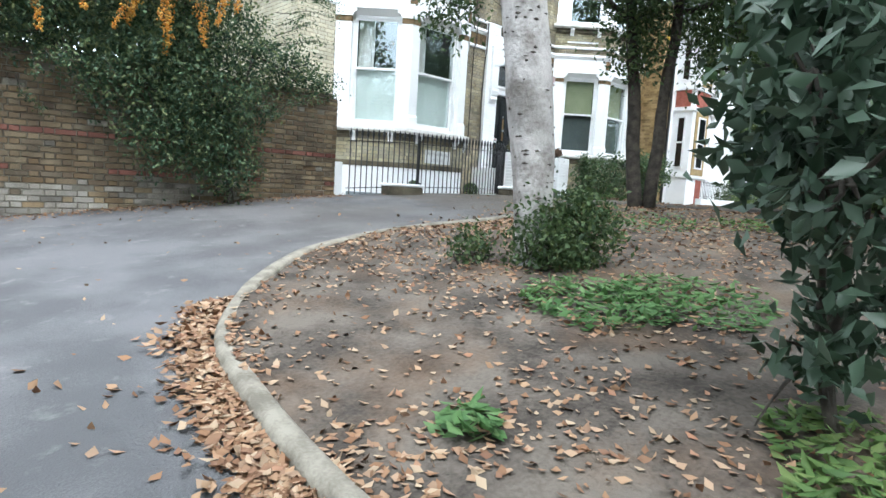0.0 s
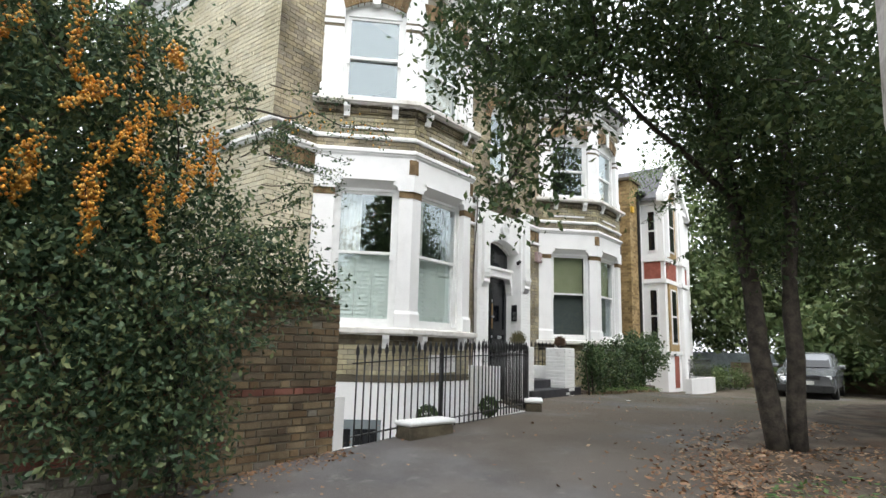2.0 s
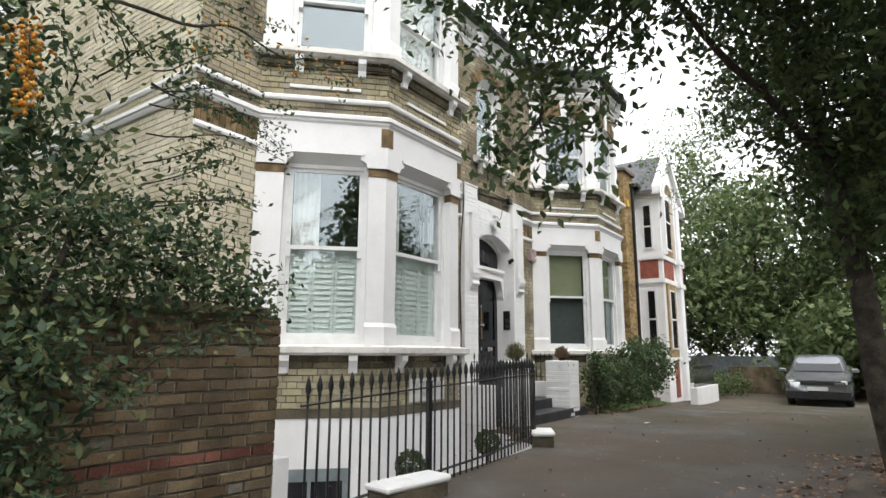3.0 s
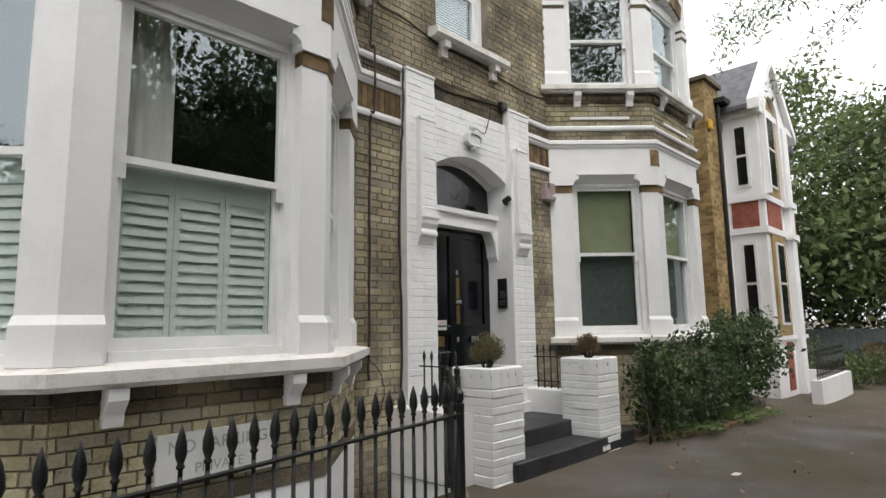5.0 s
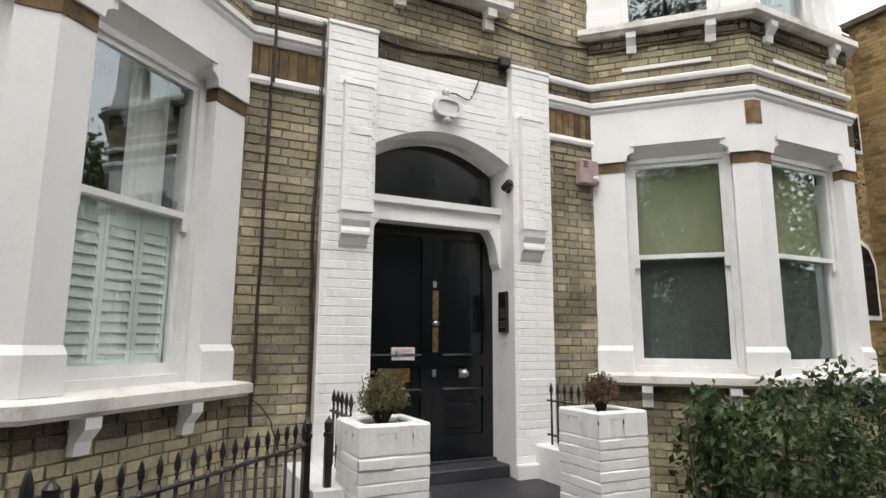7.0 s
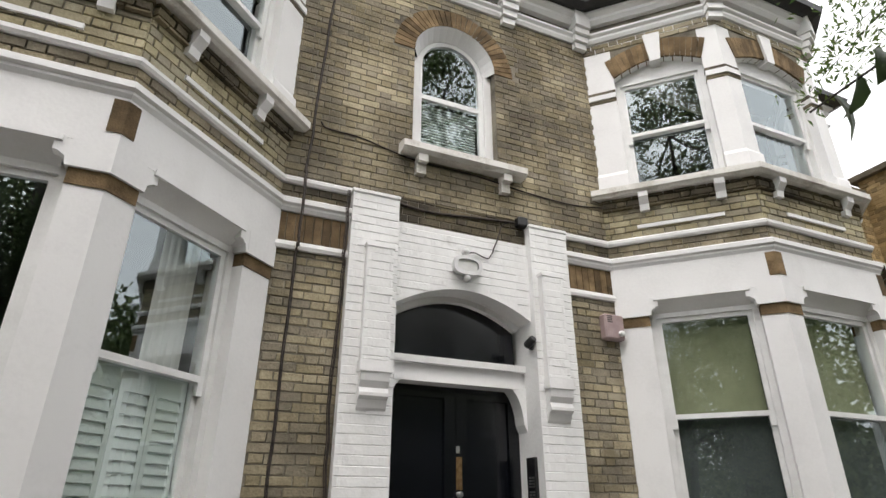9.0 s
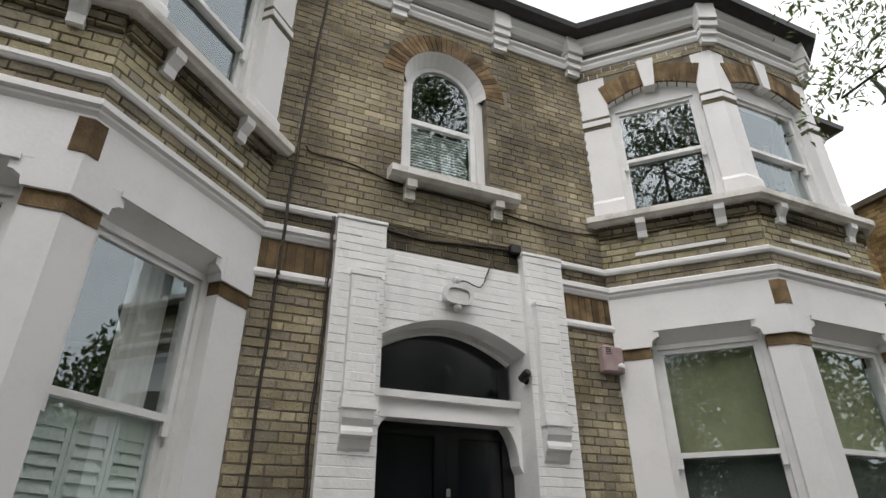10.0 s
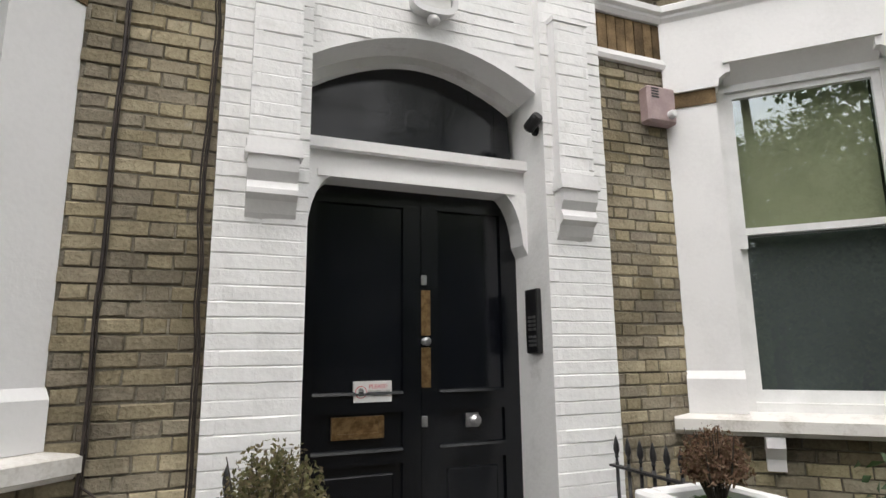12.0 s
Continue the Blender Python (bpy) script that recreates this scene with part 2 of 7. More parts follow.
L_EVER = leaf_material("evergreen_leaf", [(0.03, 0.05, 0.022), (0.05, 0.085, 0.03), (0.07, 0.11, 0.04), (0.11, 0.14, 0.05)])
L_PYRA = leaf_material("pyracantha_leaf", [(0.024, 0.048, 0.026), (0.05, 0.088, 0.045), (0.085, 0.13, 0.062), (0.19, 0.21, 0.09)])
L_BERRY = leaf_material("orange_berry", [(0.5, 0.18, 0.02), (0.66, 0.3, 0.04), (0.6, 0.36, 0.08), (0.36, 0.16, 0.04)], 0.4, 0.0)
L_SHRUB = leaf_material("shrub_leaf", [(0.03, 0.06, 0.025), (0.05, 0.09, 0.035), (0.08, 0.12, 0.05), (0.13, 0.17, 0.07)], 0.4)
L_GREYLEAF = leaf_material("grey_green_leaf", [(0.025, 0.045, 0.025), (0.045, 0.075, 0.045), (0.08, 0.115, 0.08)], 0.4, 0.15)
L_FRESH = leaf_material("fresh_leaf", [(0.07, 0.13, 0.04), (0.12, 0.19, 0.055), (0.17, 0.22, 0.075)])
L_WEED = leaf_material("weed_leaf", [(0.06, 0.13, 0.04), (0.1, 0.19, 0.06), (0.15, 0.24, 0.09)])
L_FAR = leaf_material("far_leaf", [(0.05, 0.08, 0.03), (0.08, 0.12, 0.045), (0.12, 0.16, 0.06), (0.16, 0.19, 0.08)])
L_LITTER = leaf_material("fallen_leaf", [(0.12, 0.06, 0.03), (0.24, 0.13, 0.07), (0.34, 0.22, 0.13), (0.17, 0.085, 0.05), (0.4, 0.3, 0.2), (0.28, 0.14, 0.08)], 0.8, 0.0)
L_BOX = leaf_material("box_topiary_leaf", [(0.08, 0.085, 0.035), (0.15, 0.145, 0.06), (0.22, 0.19, 0.1), (0.13, 0.1, 0.06)])
L_DRY = leaf_material("dry_box_leaf", [(0.14, 0.08, 0.05), (0.2, 0.12, 0.08), (0.16, 0.12, 0.06)])


def glass_material(name, tint=(0.97, 0.99, 0.98)):
    m = bpy.data.materials.new(name)
    m.use_nodes = True
    n, l = m.node_tree.nodes, m.node_tree.links
    gl, tr, mx, fr = n.new("ShaderNodeBsdfGlossy"), n.new("ShaderNodeBsdfTransparent"), n.new("ShaderNodeMixShader"), n.new("ShaderNodeLayerWeight")
    pw, ad = n.new("ShaderNodeMath"), n.new("ShaderNodeMath")
    gl.inputs["Roughness"].default_value = 0.01
    gl.inputs["Color"].default_value = (0.86, 0.97, 1.0, 1.0)
    tr.inputs[0].default_value = rgb(tint)
    fr.inputs[0].default_value = 0.5
    pw.operation, pw.inputs[1].default_value = 'POWER', 5.0
    ad.operation, ad.inputs[1].default_value, ad.inputs[2].default_value = 'MULTIPLY_ADD', 0.8, 0.2
    l.new(fr.outputs["Facing"], pw.inputs[0])
    l.new(pw.outputs[0], ad.inputs[0])
    l.new(ad.outputs[0], mx.inputs[0])
    l.new(tr.outputs[0], mx.inputs[1])
    l.new(gl.outputs[0], mx.inputs[2])
    l.new(mx.outputs[0], n["Material Output"].inputs[0])
    return m


M_GLASS = glass_material("window_glass")
M_DARKGLASS = material("dark_leaded_glass", (0.005, 0.006, 0.009), (0.008, 0.009, 0.012), 8, 0.12, 0.05, 30)


# ---- mesh tools ----
class Mesh:
    """Collects vertices and faces of one mesh."""

    def __init__(self):
        self.v, self.f = [], []

    def add(self, verts, faces):
        k = len(self.v)
        self.v.extend(tuple(p) for p in verts)
        self.f.extend([tuple(i + k for i in q) for q in faces])
        return self

    def box(self, x0, x1, y0, y1, z0, z1, m=None, bevel=0.0):
        if bevel:
            b = bevel
            pts, ring = [], []
            for z, o in ((z0, b), (z0 + b, 0), (z1 - b, 0), (z1, b)):
                k = len(pts)
                if o:
                    pts += [(x0 + b, y0 + b, z), (x1 - b, y0 + b, z), (x1 - b, y1 - b, z), (x0 + b, y1 - b, z)]
                else:
                    pts += [(x0 + b, y0, z), (x1 - b, y0, z), (x1, y0 + b, z), (x1, y1 - b, z), (x1 - b, y1, z), (x0 + b, y1, z), (x0, y1 - b, z), (x0, y0 + b, z)]
                ring.append(k)
            fs = [(3, 2, 1, 0), tuple(ring[3] + i for i in range(4))]
            a, c = ring[1], ring[2]
            fs += [(a + i, a + (i + 1) % 8, c + (i + 1) % 8, c + i) for i in range(8)]
            for lo, hi, s in ((0, a, 1), (ring[3], c, -1)):
                for i in range(4):
                    q = (lo + i, lo + (i + 1) % 4, hi + (2 * i + 1) % 8, hi + 2 * i)
                    t = (lo + (i + 1) % 4, hi + (2 * i + 2) % 8, hi + (2 * i + 1) % 8)
                    fs += [q if s > 0 else q[::-1], t if s > 0 else t[::-1]]
        else:
            pts = [(x0, y0, z0), (x1, y0, z0), (x1, y1, z0), (x0, y1, z0), (x0, y0, z1), (x1, y0, z1), (x1, y1, z1), (x0, y1, z1)]
            fs = [(3, 2, 1, 0), (4, 5, 6, 7), (0, 1, 5, 4), (1, 2, 6, 5), (2, 3, 7, 6), (3, 0, 4, 7)]
        if m is not None:
            pts = [m @ Vector(p) for p in pts]
        return self.add(pts, fs)

    def prism(self, poly, z0, z1, m=None):
        """A plan polygon, anticlockwise, from z0 to z1."""
        n = len(poly)
        pts = [(p[0], p[1], z0) for p in poly] + [(p[0], p[1], z1) for p in poly]
        fs = [tuple(range(n - 1, -1, -1)), tuple(range(n, 2 * n))] + [(i, (i + 1) % n, n + (i + 1) % n, n + i) for i in range(n)]
        if m is not None:
            pts = [m @ Vector(p) for p in pts]
        return self.add(pts, fs)

    def slab(self, poly, y0, y1, m=None):
        """An upright outline (x, z), anticlockwise seen from -y, from y0 to y1."""
        n = len(poly)
        pts = [(p[0], y0, p[1]) for p in poly] + [(p[0], y1, p[1]) for p in poly]
        fs = [tuple(range(n)), tuple(range(2 * n - 1, n - 1, -1))] + [((i + 1) % n, i, n + i, n + (i + 1) % n) for i in range(n)]
        if m is not None:
            pts = [m @ Vector(p) for p in pts]
        return self.add(pts, fs)

    def sweep(self, path, profile):
        """A closed profile of (outwards, z) along a plan path; outwards is to the right of the way."""
        pts = [Vector(p) for p in path]
        rings = []
        for i, p in enumerate(pts):
            d = [(pts[j + 1] - pts[j]).normalized() for j in (i - 1, i) if 0 <= j < len(pts) - 1]
            nn = [Vector((q.y, -q.x)) for q in d]
            mit = sum(nn, Vector((0, 0))).normalized()
            mit = mit / max(0.3, mit.dot(nn[0]))
            rings.append([(p.x + mit.x * o, p.y + mit.y * o, z) for o, z in profile])
        k = len(profile)
        vs = [q for r in rings for q in r]
        fs = []
        for i in range(len(rings) - 1):
            for j in range(k):
                a, b = i * k + j, i * k + (j + 1) % k
                fs.append((a, a + k, b + k, b))
        fs += [tuple(range(k)), tuple(range((len(rings) - 1) * k + k - 1, (len(rings) - 1) * k - 1, -1))]
        return self.add(vs, fs)

    def strip(self, path, out, inward, z0, z1):
        return self.sweep(path, [(out, z0), (out, z1), (-inward, z1), (-inward, z0)])

    def tube(self, pts, radii, sides=8):
        """A tapered tube along points in space."""
        pts = [Vector(p) for p in pts]
        if not hasattr(radii, "__len__"):
            radii = [radii] * len(pts)
        k0 = len(self.v)
        ref = Vector((0.31, 0.17, 0.93))
        vs, fs = [], []
        for i, p in enumerate(pts):
            d = (pts[min(i + 1, len(pts) - 1)] - pts[max(i - 1, 0)]).normalized()
            a = d.cross(ref if abs(d.dot(ref)) < 0.95 else Vector((1, 0, 0))).normalized()
            b = d.cross(a)
            for s in range(sides):
                t = 2 * math.pi * s / sides
                vs.append(p + (a * math.cos(t) + b * math.sin(t)) * radii[i])
        for i in range(len(pts) - 1):
            for s in range(sides):
                q = i * sides
                fs.append((q + s, q + (s + 1) % sides, q + sides + (s + 1) % sides, q + sides + s))
        fs += [tuple(range(sides - 1, -1, -1)), tuple(range((len(pts) - 1) * sides, len(pts) * sides))]
        return self.add(vs, fs)

    def lathe(self, prof, sides=12, m=None):
        """Turned shape: (radius, z) from the bottom up."""
        vs, fs = [], []
        for r, z in prof:
            vs += [(r * math.cos(2 * math.pi * s / sides), r * math.sin(2 * math.pi * s / sides), z) for s in range(sides)]
        for i in range(len(prof) - 1):
            for s in range(sides):
                q = i * sides
                fs.append((q + s, q + (s + 1) % sides, q + sides + (s + 1) % sides, q + sides + s))
        fs += [tuple(range(sides - 1, -1, -1)), tuple(range((len(prof) - 1) * sides, len(prof) * sides))]
        if m is not None:
            vs = [m @ Vector(p) for p in vs]
        return self.add(vs, fs)

    def data(self, name, mat, smooth=False):
        me = bpy.data.meshes.new(name)
        me.from_pydata(self.v, [], self.f)
        me.materials.append(mat)
        if smooth:
            me.polygons.foreach_set("use_smooth", [True] * len(me.polygons))
        me.update()
        return me


def part(name, mesh, mat, parent=None, label="", smooth=False):
    ob = new(name, mesh.data(name, mat, smooth))
    if parent:
        ob.parent = parent
    if label:
        ob["label"] = label
    return ob


def thing(name, label, category, m=None, group="", kind=""):
    ob = new(name)
    if m is not None:
        ob.matrix_world = m
    return tagged(ob, label, category, group, kind)


def setting(name, mesh, mat, label, category, smooth=False):
    return tagged(part(name, mesh, mat, None, "", smooth), label, category, "", "structure")


def face_frame(p, q):
    """Local frame on a wall face from p to q in plan: x along it, y into the building, z up."""
    d = (Vector(q) - Vector(p)).normalized()
    return Matrix(((d.x, -d.y, 0, p[0]), (d.y, d.x, 0, p[1]), (0, 0, 1, 0), (0, 0, 0, 1)))


rng = np.random.default_rng(7)


def brick_boxes(w, z0, z1, holes=(), proud=0.007, length=0.215, head=0.1025, course=0.075, joint=0.0078, inside=None, shift=0.0):
    """Flemish bond on a face w wide: list of (x0, x1, front, z0, z1). holes: rectangles (x0, x1, z0, z1)."""
    res = []
    k0, k1 = math.floor(z0 / course), math.ceil(z1 / course)
    for k in range(k0, k1):
        za, zb = max(z0, k * course), min(z1, (k + 1) * course - joint)
        if zb - za < 0.02:
            continue
        x = -(shift + (0.16 if k % 2 else 0.0)) - 0.4
        big = True
        while x < w:
            ln = length if big else head
            big = not big
            a, b = max(x, 0.0), min(x + ln, w)
            x += ln + joint
            if b - a < 0.02:
                continue
            spans = [(a, b)]
            for hx0, hx1, hz0, hz1 in holes:
                if zb > hz0 and za < hz1:
                    nxt = []
                    for s, e in spans:
                        if e <= hx0 or s >= hx1:
                            nxt.append((s, e))
                        else:
                            if hx0 - s > 0.02:
                                nxt.append((s, hx0))
                            if e - hx1 > 0.02:
                                nxt.append((hx1, e))
                    spans = nxt
            for s, e in spans:
                if inside is None or inside((s + e) / 2, (za + zb) / 2):
                    res.append((s, e, -proud + float(rng.normal(0, 0.0022)), za, zb))
    return res


def brick_skin(mesh, m, boxes):
    """Joined bricks on the face with frame m; soft arrises by a small chamfered front."""
    for a, b, fy, z0, z1 in boxes:
        c = 0.0035
        j = rng.normal(0, 0.0028, 4)
        pts = [(a, 0.0, z0), (b, 0.0, z0), (b, 0.0, z1), (a, 0.0, z1),
               (a + c + j[0], fy, z0 + c + j[1]), (b - c + j[2], fy, z0 + c), (b - c, fy, z1 - c + j[3]), (a + c, fy, z1 - c)]
        mesh.add([m @ Vector(p) for p in pts], [(4, 5, 6, 7), (0, 1, 5, 4), (1, 2, 6, 5), (2, 3, 7, 6), (3, 0, 4, 7)])
    return mesh


PIECES = {}


def brick_parts(m, boxes, mat, parent):
    """Each brick an object of its own; alike bricks share their mesh."""
    for a, b, fy, z0, z1 in boxes:
        key = (round(b - a, 2), round(z1 - z0, 3), mat.name, int(rng.integers(5)))
        if key not in PIECES:
            w, h, c = b - a, z1 - z0, 0.0045
            j = rng.normal(0, 0.0032, 8)
            q = Mesh().add([(-w / 2, 0.01, 0), (w / 2, 0.01, 0), (w / 2, 0.01, h), (-w / 2, 0.01, h),
                            (-w / 2 + c + j[0], 0, c + j[1]), (w / 2 - c + j[2], j[3] * 0.4, c + j[4]), (w / 2 - c + j[5], 0, h - c + j[6]), (-w / 2 + c, 0, h - c + j[7])],
                           [(4, 5, 6, 7), (0, 1, 5, 4), (1, 2, 6, 5), (2, 3, 7, 6), (3, 0, 4, 7)])
            PIECES[key] = q.data("brick", mat)
        ob = new("brick", PIECES[key])
        ob.parent = parent
        ob.matrix_world = m @ Matrix.Translation(((a + b) / 2, fy, z0))


def painted_bricks(m, boxes, mat, parent, soft=0.005):
    """Thickly painted bricks, each an object of its own: a wavy cushion-shaped front with sunk joints."""
    for a, b, fy, z0, z1 in boxes:
        nx = max(2, round((b - a) / 0.045))
        o = float(rng.uniform(0, 50))
        vs, fs = [], []
        for r, (z, y) in enumerate(((z0 - 0.001, 0.0), (z0 + soft, fy), (z1 - soft, fy), (z1 + 0.001, 0.0))):
            for i in range(nx + 1):
                x = a + (b - a) * i / nx
                wv = noise.noise((x * 9 + o, z * 16, o)) * 0.0065
                end = 0.003 if i in (0, nx) else 0.0
                vs.append((x, min(y + end + wv * 0.45, -0.001 if r in (1, 2) else 0.0), z + (noise.noise((x * 11, o, r)) * 0.005 if r in (1, 2) else 0)))
        for r in range(3):
            for i in range(nx):
                k = r * (nx + 1) + i
                fs.append((k, k + 1, k + nx + 2, k + nx + 1))
        ob = new("brick", Mesh().add(vs, fs).data("brick", mat))
        ob.parent = parent
        ob.matrix_basis = m


def leaves(centres, size, spread=0.35, wide=0.5, droop=0.3, flat=False, rg=None):
    """Many small folded leaves at the given places: one mesh of four corners each."""
    rg = rg or rng
    n = len(centres)
    c = np.asarray(centres, float)
    if flat:
        d = rg.normal(size=(n, 3)) * (1, 1, 0.25)
    else:
        d = rg.normal(size=(n, 3)) - (0, 0, droop)
    d /= np.linalg.norm(d, axis=1)[:, None]
    u = rg.normal(size=(n, 3))
    if flat:
        u = np.cross(d, np.array([0, 0, 1.0]) + rg.normal(size=(n, 3)) * 0.35)
    else:
        u = np.cross(d, u)
    u /= np.linalg.norm(u, axis=1)[:, None] + 1e-9
    w = np.cross(d, u)
    s = size * (1 + spread * rg.uniform(-1, 1, (n, 1)))
    v = np.empty((n, 4, 3))
    v[:, 0] = c - d * s * 0.5
    v[:, 1] = c + u * s * wide * 0.5 + w * s * 0.1
    v[:, 2] = c + d * s * 0.5
    v[:, 3] = c - u * s * wide * 0.5 + w * s * 0.1
    return v.reshape(-1, 3)


def leaf_object(name, verts, mat, parent=None, label=""):
    n = len(verts) // 4
    me = bpy.data.meshes.new(name)
    me.vertices.add(4 * n)
    me.vertices.foreach_set("co", np.asarray(verts, np.float32).ravel())
    idx = np.arange(4 * n).reshape(-1, 4)
    tri = np.concatenate([idx[:, [0, 1, 2]], idx[:, [0, 2, 3]]], 1).reshape(-1)
    me.loops.add(6 * n)
    me.loops.foreach_set("vertex_index", tri.astype(np.int32))
    me.polygons.add(2 * n)
    me.polygons.foreach_set("loop_start", np.arange(0, 6 * n, 3, dtype=np.int32))
    me.materials.append(mat)
    me.update(calc_edges=True)
    me.validate()
    ob = new(name, me)
    if parent:
        ob.parent = parent
    if label:
        ob["label"] = label
    return ob


def clumps(blobs, count, clump=0.22, per=26, rg=None):
    """Leaf places: clumps scattered through ellipsoid blobs (x, y, z, rx, ry, rz), thicker towards their rim."""
    rg = rg or rng
    vol = np.array([(b[3] * b[4] * b[5]) ** 0.67 for b in blobs])
    which = rg.choice(len(blobs), size=max(1, count // per), p=vol / vol.sum())
    d = rg.normal(size=(len(which), 3))
    d /= np.linalg.norm(d, axis=1)[:, None]
    r = rg.uniform(0.25, 1.0, (len(which), 1)) ** 0.5
    b = np.array(blobs)[which]
    cen = b[:, :3] + d * r * b[:, 3:] * (1 + rg.normal(0, 0.1, (len(which), 1)))
    return (np.repeat(cen, per, 0) + rg.normal(0, clump, (len(which) * per, 3)))


# ---- ground ----
def ground_z(x, y):
    v = (-1.15 + 0.12 * x + 0.055 * y) * 6
    z = -(math.log1p(math.exp(-v)) if v > -30 else -v) / 6
    s = min(1.0, max(0.0, (x - 15) / 8))
    return max(z, -2.2) - 0.33 * s * s * (3 - 2 * s)


def sheet(name, xs, ys, keep, lift, mat, label, category):
    idx, vs, fs = {}, [], []
    for i in range(len(xs) - 1):
        for j in range(len(ys) - 1):
            if not keep((xs[i] + xs[i + 1]) / 2, (ys[j] + ys[j + 1]) / 2):
                continue
            q = []
            for a, b in ((i, j), (i + 1, j), (i + 1, j + 1), (i, j + 1)):
                if (a, b) not in idx:
                    idx[a, b] = len(vs)
                    x, y = float(xs[a]), float(ys[b])
                    vs.append((x, y, ground_z(x, y) + lift(x, y)))
                q.append(idx[a, b])
            fs.append(tuple(q))
    return setting(name, Mesh().add(vs, fs), mat, label, category, True)


def in_lightwell(x, y):
    return y < 10.5 and ((5.45 < x < 9.65 and y > 8.15) or (9.65 < x < 10.2 and y > 8.75) or (10.2 <= x < 10.8 and y > 9.4))


near_x = list(np.arange(-8, 5.4, 0.35)) + [5.45, 5.8, 6.2, 6.6, 7.0, 7.4, 7.8, 8.2, 8.6, 9.0, 9.35, 9.65, 9.9, 10.2, 10.5, 10.8] + list(np.arange(11.2, 30, 0.5))
near_y = list(np.arange(-10, 8.0, 0.4)) + [8.15, 8.45, 8.75, 9.1, 9.4, 9.9, 10.5] + list(np.arange(11, 22, 1.0))
gx = [-900, -300, -100, -40, -18] + near_x + [36, 50, 110, 300, 900]
gy = [-900, -300, -100, -40, -18] + near_y + [30, 60, 120, 300, 900]
sheet("ground", gx, gy, lambda x, y: not in_lightwell(x, y), lambda x, y: 0.006 * noise.noise((x * 0.6, y * 0.6, 0)), M_ASPHALT,
      "worn grey asphalt drive sloping up to the house", "ground")

KERB = [(1.25, -3.0), (1.08, -0.6), (1.03, 0.7), (1.05, 1.55), (1.12, 2.18), (1.29, 2.98), (1.65, 3.6), (2.05, 4.05), (2.7, 4.54), (3.5, 4.76), (4.27, 4.77), (5.1, 4.64), (6.0, 4.6)]
EDGE = KERB + [(7.2, 4.85), (8.6, 4.95), (11, 4.7), (15, 4.3), (20, 3.9), (26, 3.7)]


def smooth_path(pts, steps):
    res = []
    p = [Vector(q) for q in pts]
    for i in range(len(p) - 1):
        a, b, c, d = p[max(i - 1, 0)], p[i], p[i + 1], p[min(i + 2, len(p) - 1)]
        for s in range(steps):
            t = s / steps
            res.append(0.5 * ((2 * b) + (c - a) * t + (2 * a - 5 * b + 4 * c - d) * t * t + (3 * b - a - 3 * c + d) * t ** 3))
    res.append(p[-1])
    return res


edge_line = smooth_path(EDGE, 5)


def bed_point(s, u):
    """Place in the planted bed: s along its edge (0..1), u inwards (0..1)."""
    k = s * (len(edge_line) - 1)
    i = min(int(k), len(edge_line) - 2)
    e = edge_line[i].lerp(edge_line[i + 1], k - i)
    far = Vector((5, -10)).lerp(Vector((30, -9)), s)
    return e.lerp(far, u)


def bed_z(x, y):
    return ground_z(x, y) + 0.05 + 0.045 * noise.noise((x * 0.9, y * 0.9, 3)) + 0.012 * noise.noise((x * 5, y * 5, 1))


vs, fs = [], []
NS, NU = 150, 40
for i in range(NS + 1):
    for j in range(NU + 1):
        p = bed_point(i / NS, (j / NU) ** 1.7)
        vs.append((p.x, p.y, bed_z(p.x, p.y) - (0.03 if j == 0 else 0)))
for i in range(NS):
    for j in range(NU):
        a = i * (NU + 1) + j
        fs.append((a, a + 1, a + NU + 2, a + NU + 1))
setting("planting_bed", Mesh().add(vs, [q[::-1] for q in fs]), M_SOIL, "bare brown soil bed strewn with dead leaves", "soil", True)

# concrete kerb, bent along the bed
kl = smooth_path(KERB, 6)
ke = Mesh()
prof = [(0.055, -0.12), (0.06, 0.04), (0.035, 0.075), (-0.035, 0.075), (-0.06, 0.05), (-0.06, -0.12)]
rings = []
for i, p in enumerate(kl):
    d = (kl[min(i + 1, len(kl) - 1)] - kl[max(i - 1, 0)]).normalized()
    nrm = Vector((-d.y, d.x))
    z = ground_z(p.x, p.y) + 0.006 * noise.noise((p.x * 3, p.y * 3, 0))
    rings.append([(p.x + nrm.x * o, p.y + nrm.y * o, z + h) for o, h in prof])
k = len(prof)
ke.add([q for r in rings for q in r], [(i * k + j, i * k + (j + 1) % k, (i + 1) * k + (j + 1) % k, (i + 1) * k + j) for i in range(len(rings) - 1) for j in range(k)])
setting("kerb", ke, M_KERB, "low worn concrete kerb round the soil bed", "kerb", True)

# ---- the house ----
WALL = 10.36
CX = 12.155


def mir(p):
    return (2 * CX - p[0], p[1])


BAY = {1: [(6.6, WALL), (7.7, 9.26), (9.3, 9.26), (10.4, WALL)]}
BAY[2] = [mir(p) for p in reversed(BAY[1])]
ENDS = {1: (5.76, 11.02), 2: (13.29, 18.55)}


def on(p, q, s):
    return (p[0] + (q[0] - p[0]) * s, p[1] + (q[1] - p[1]) * s)


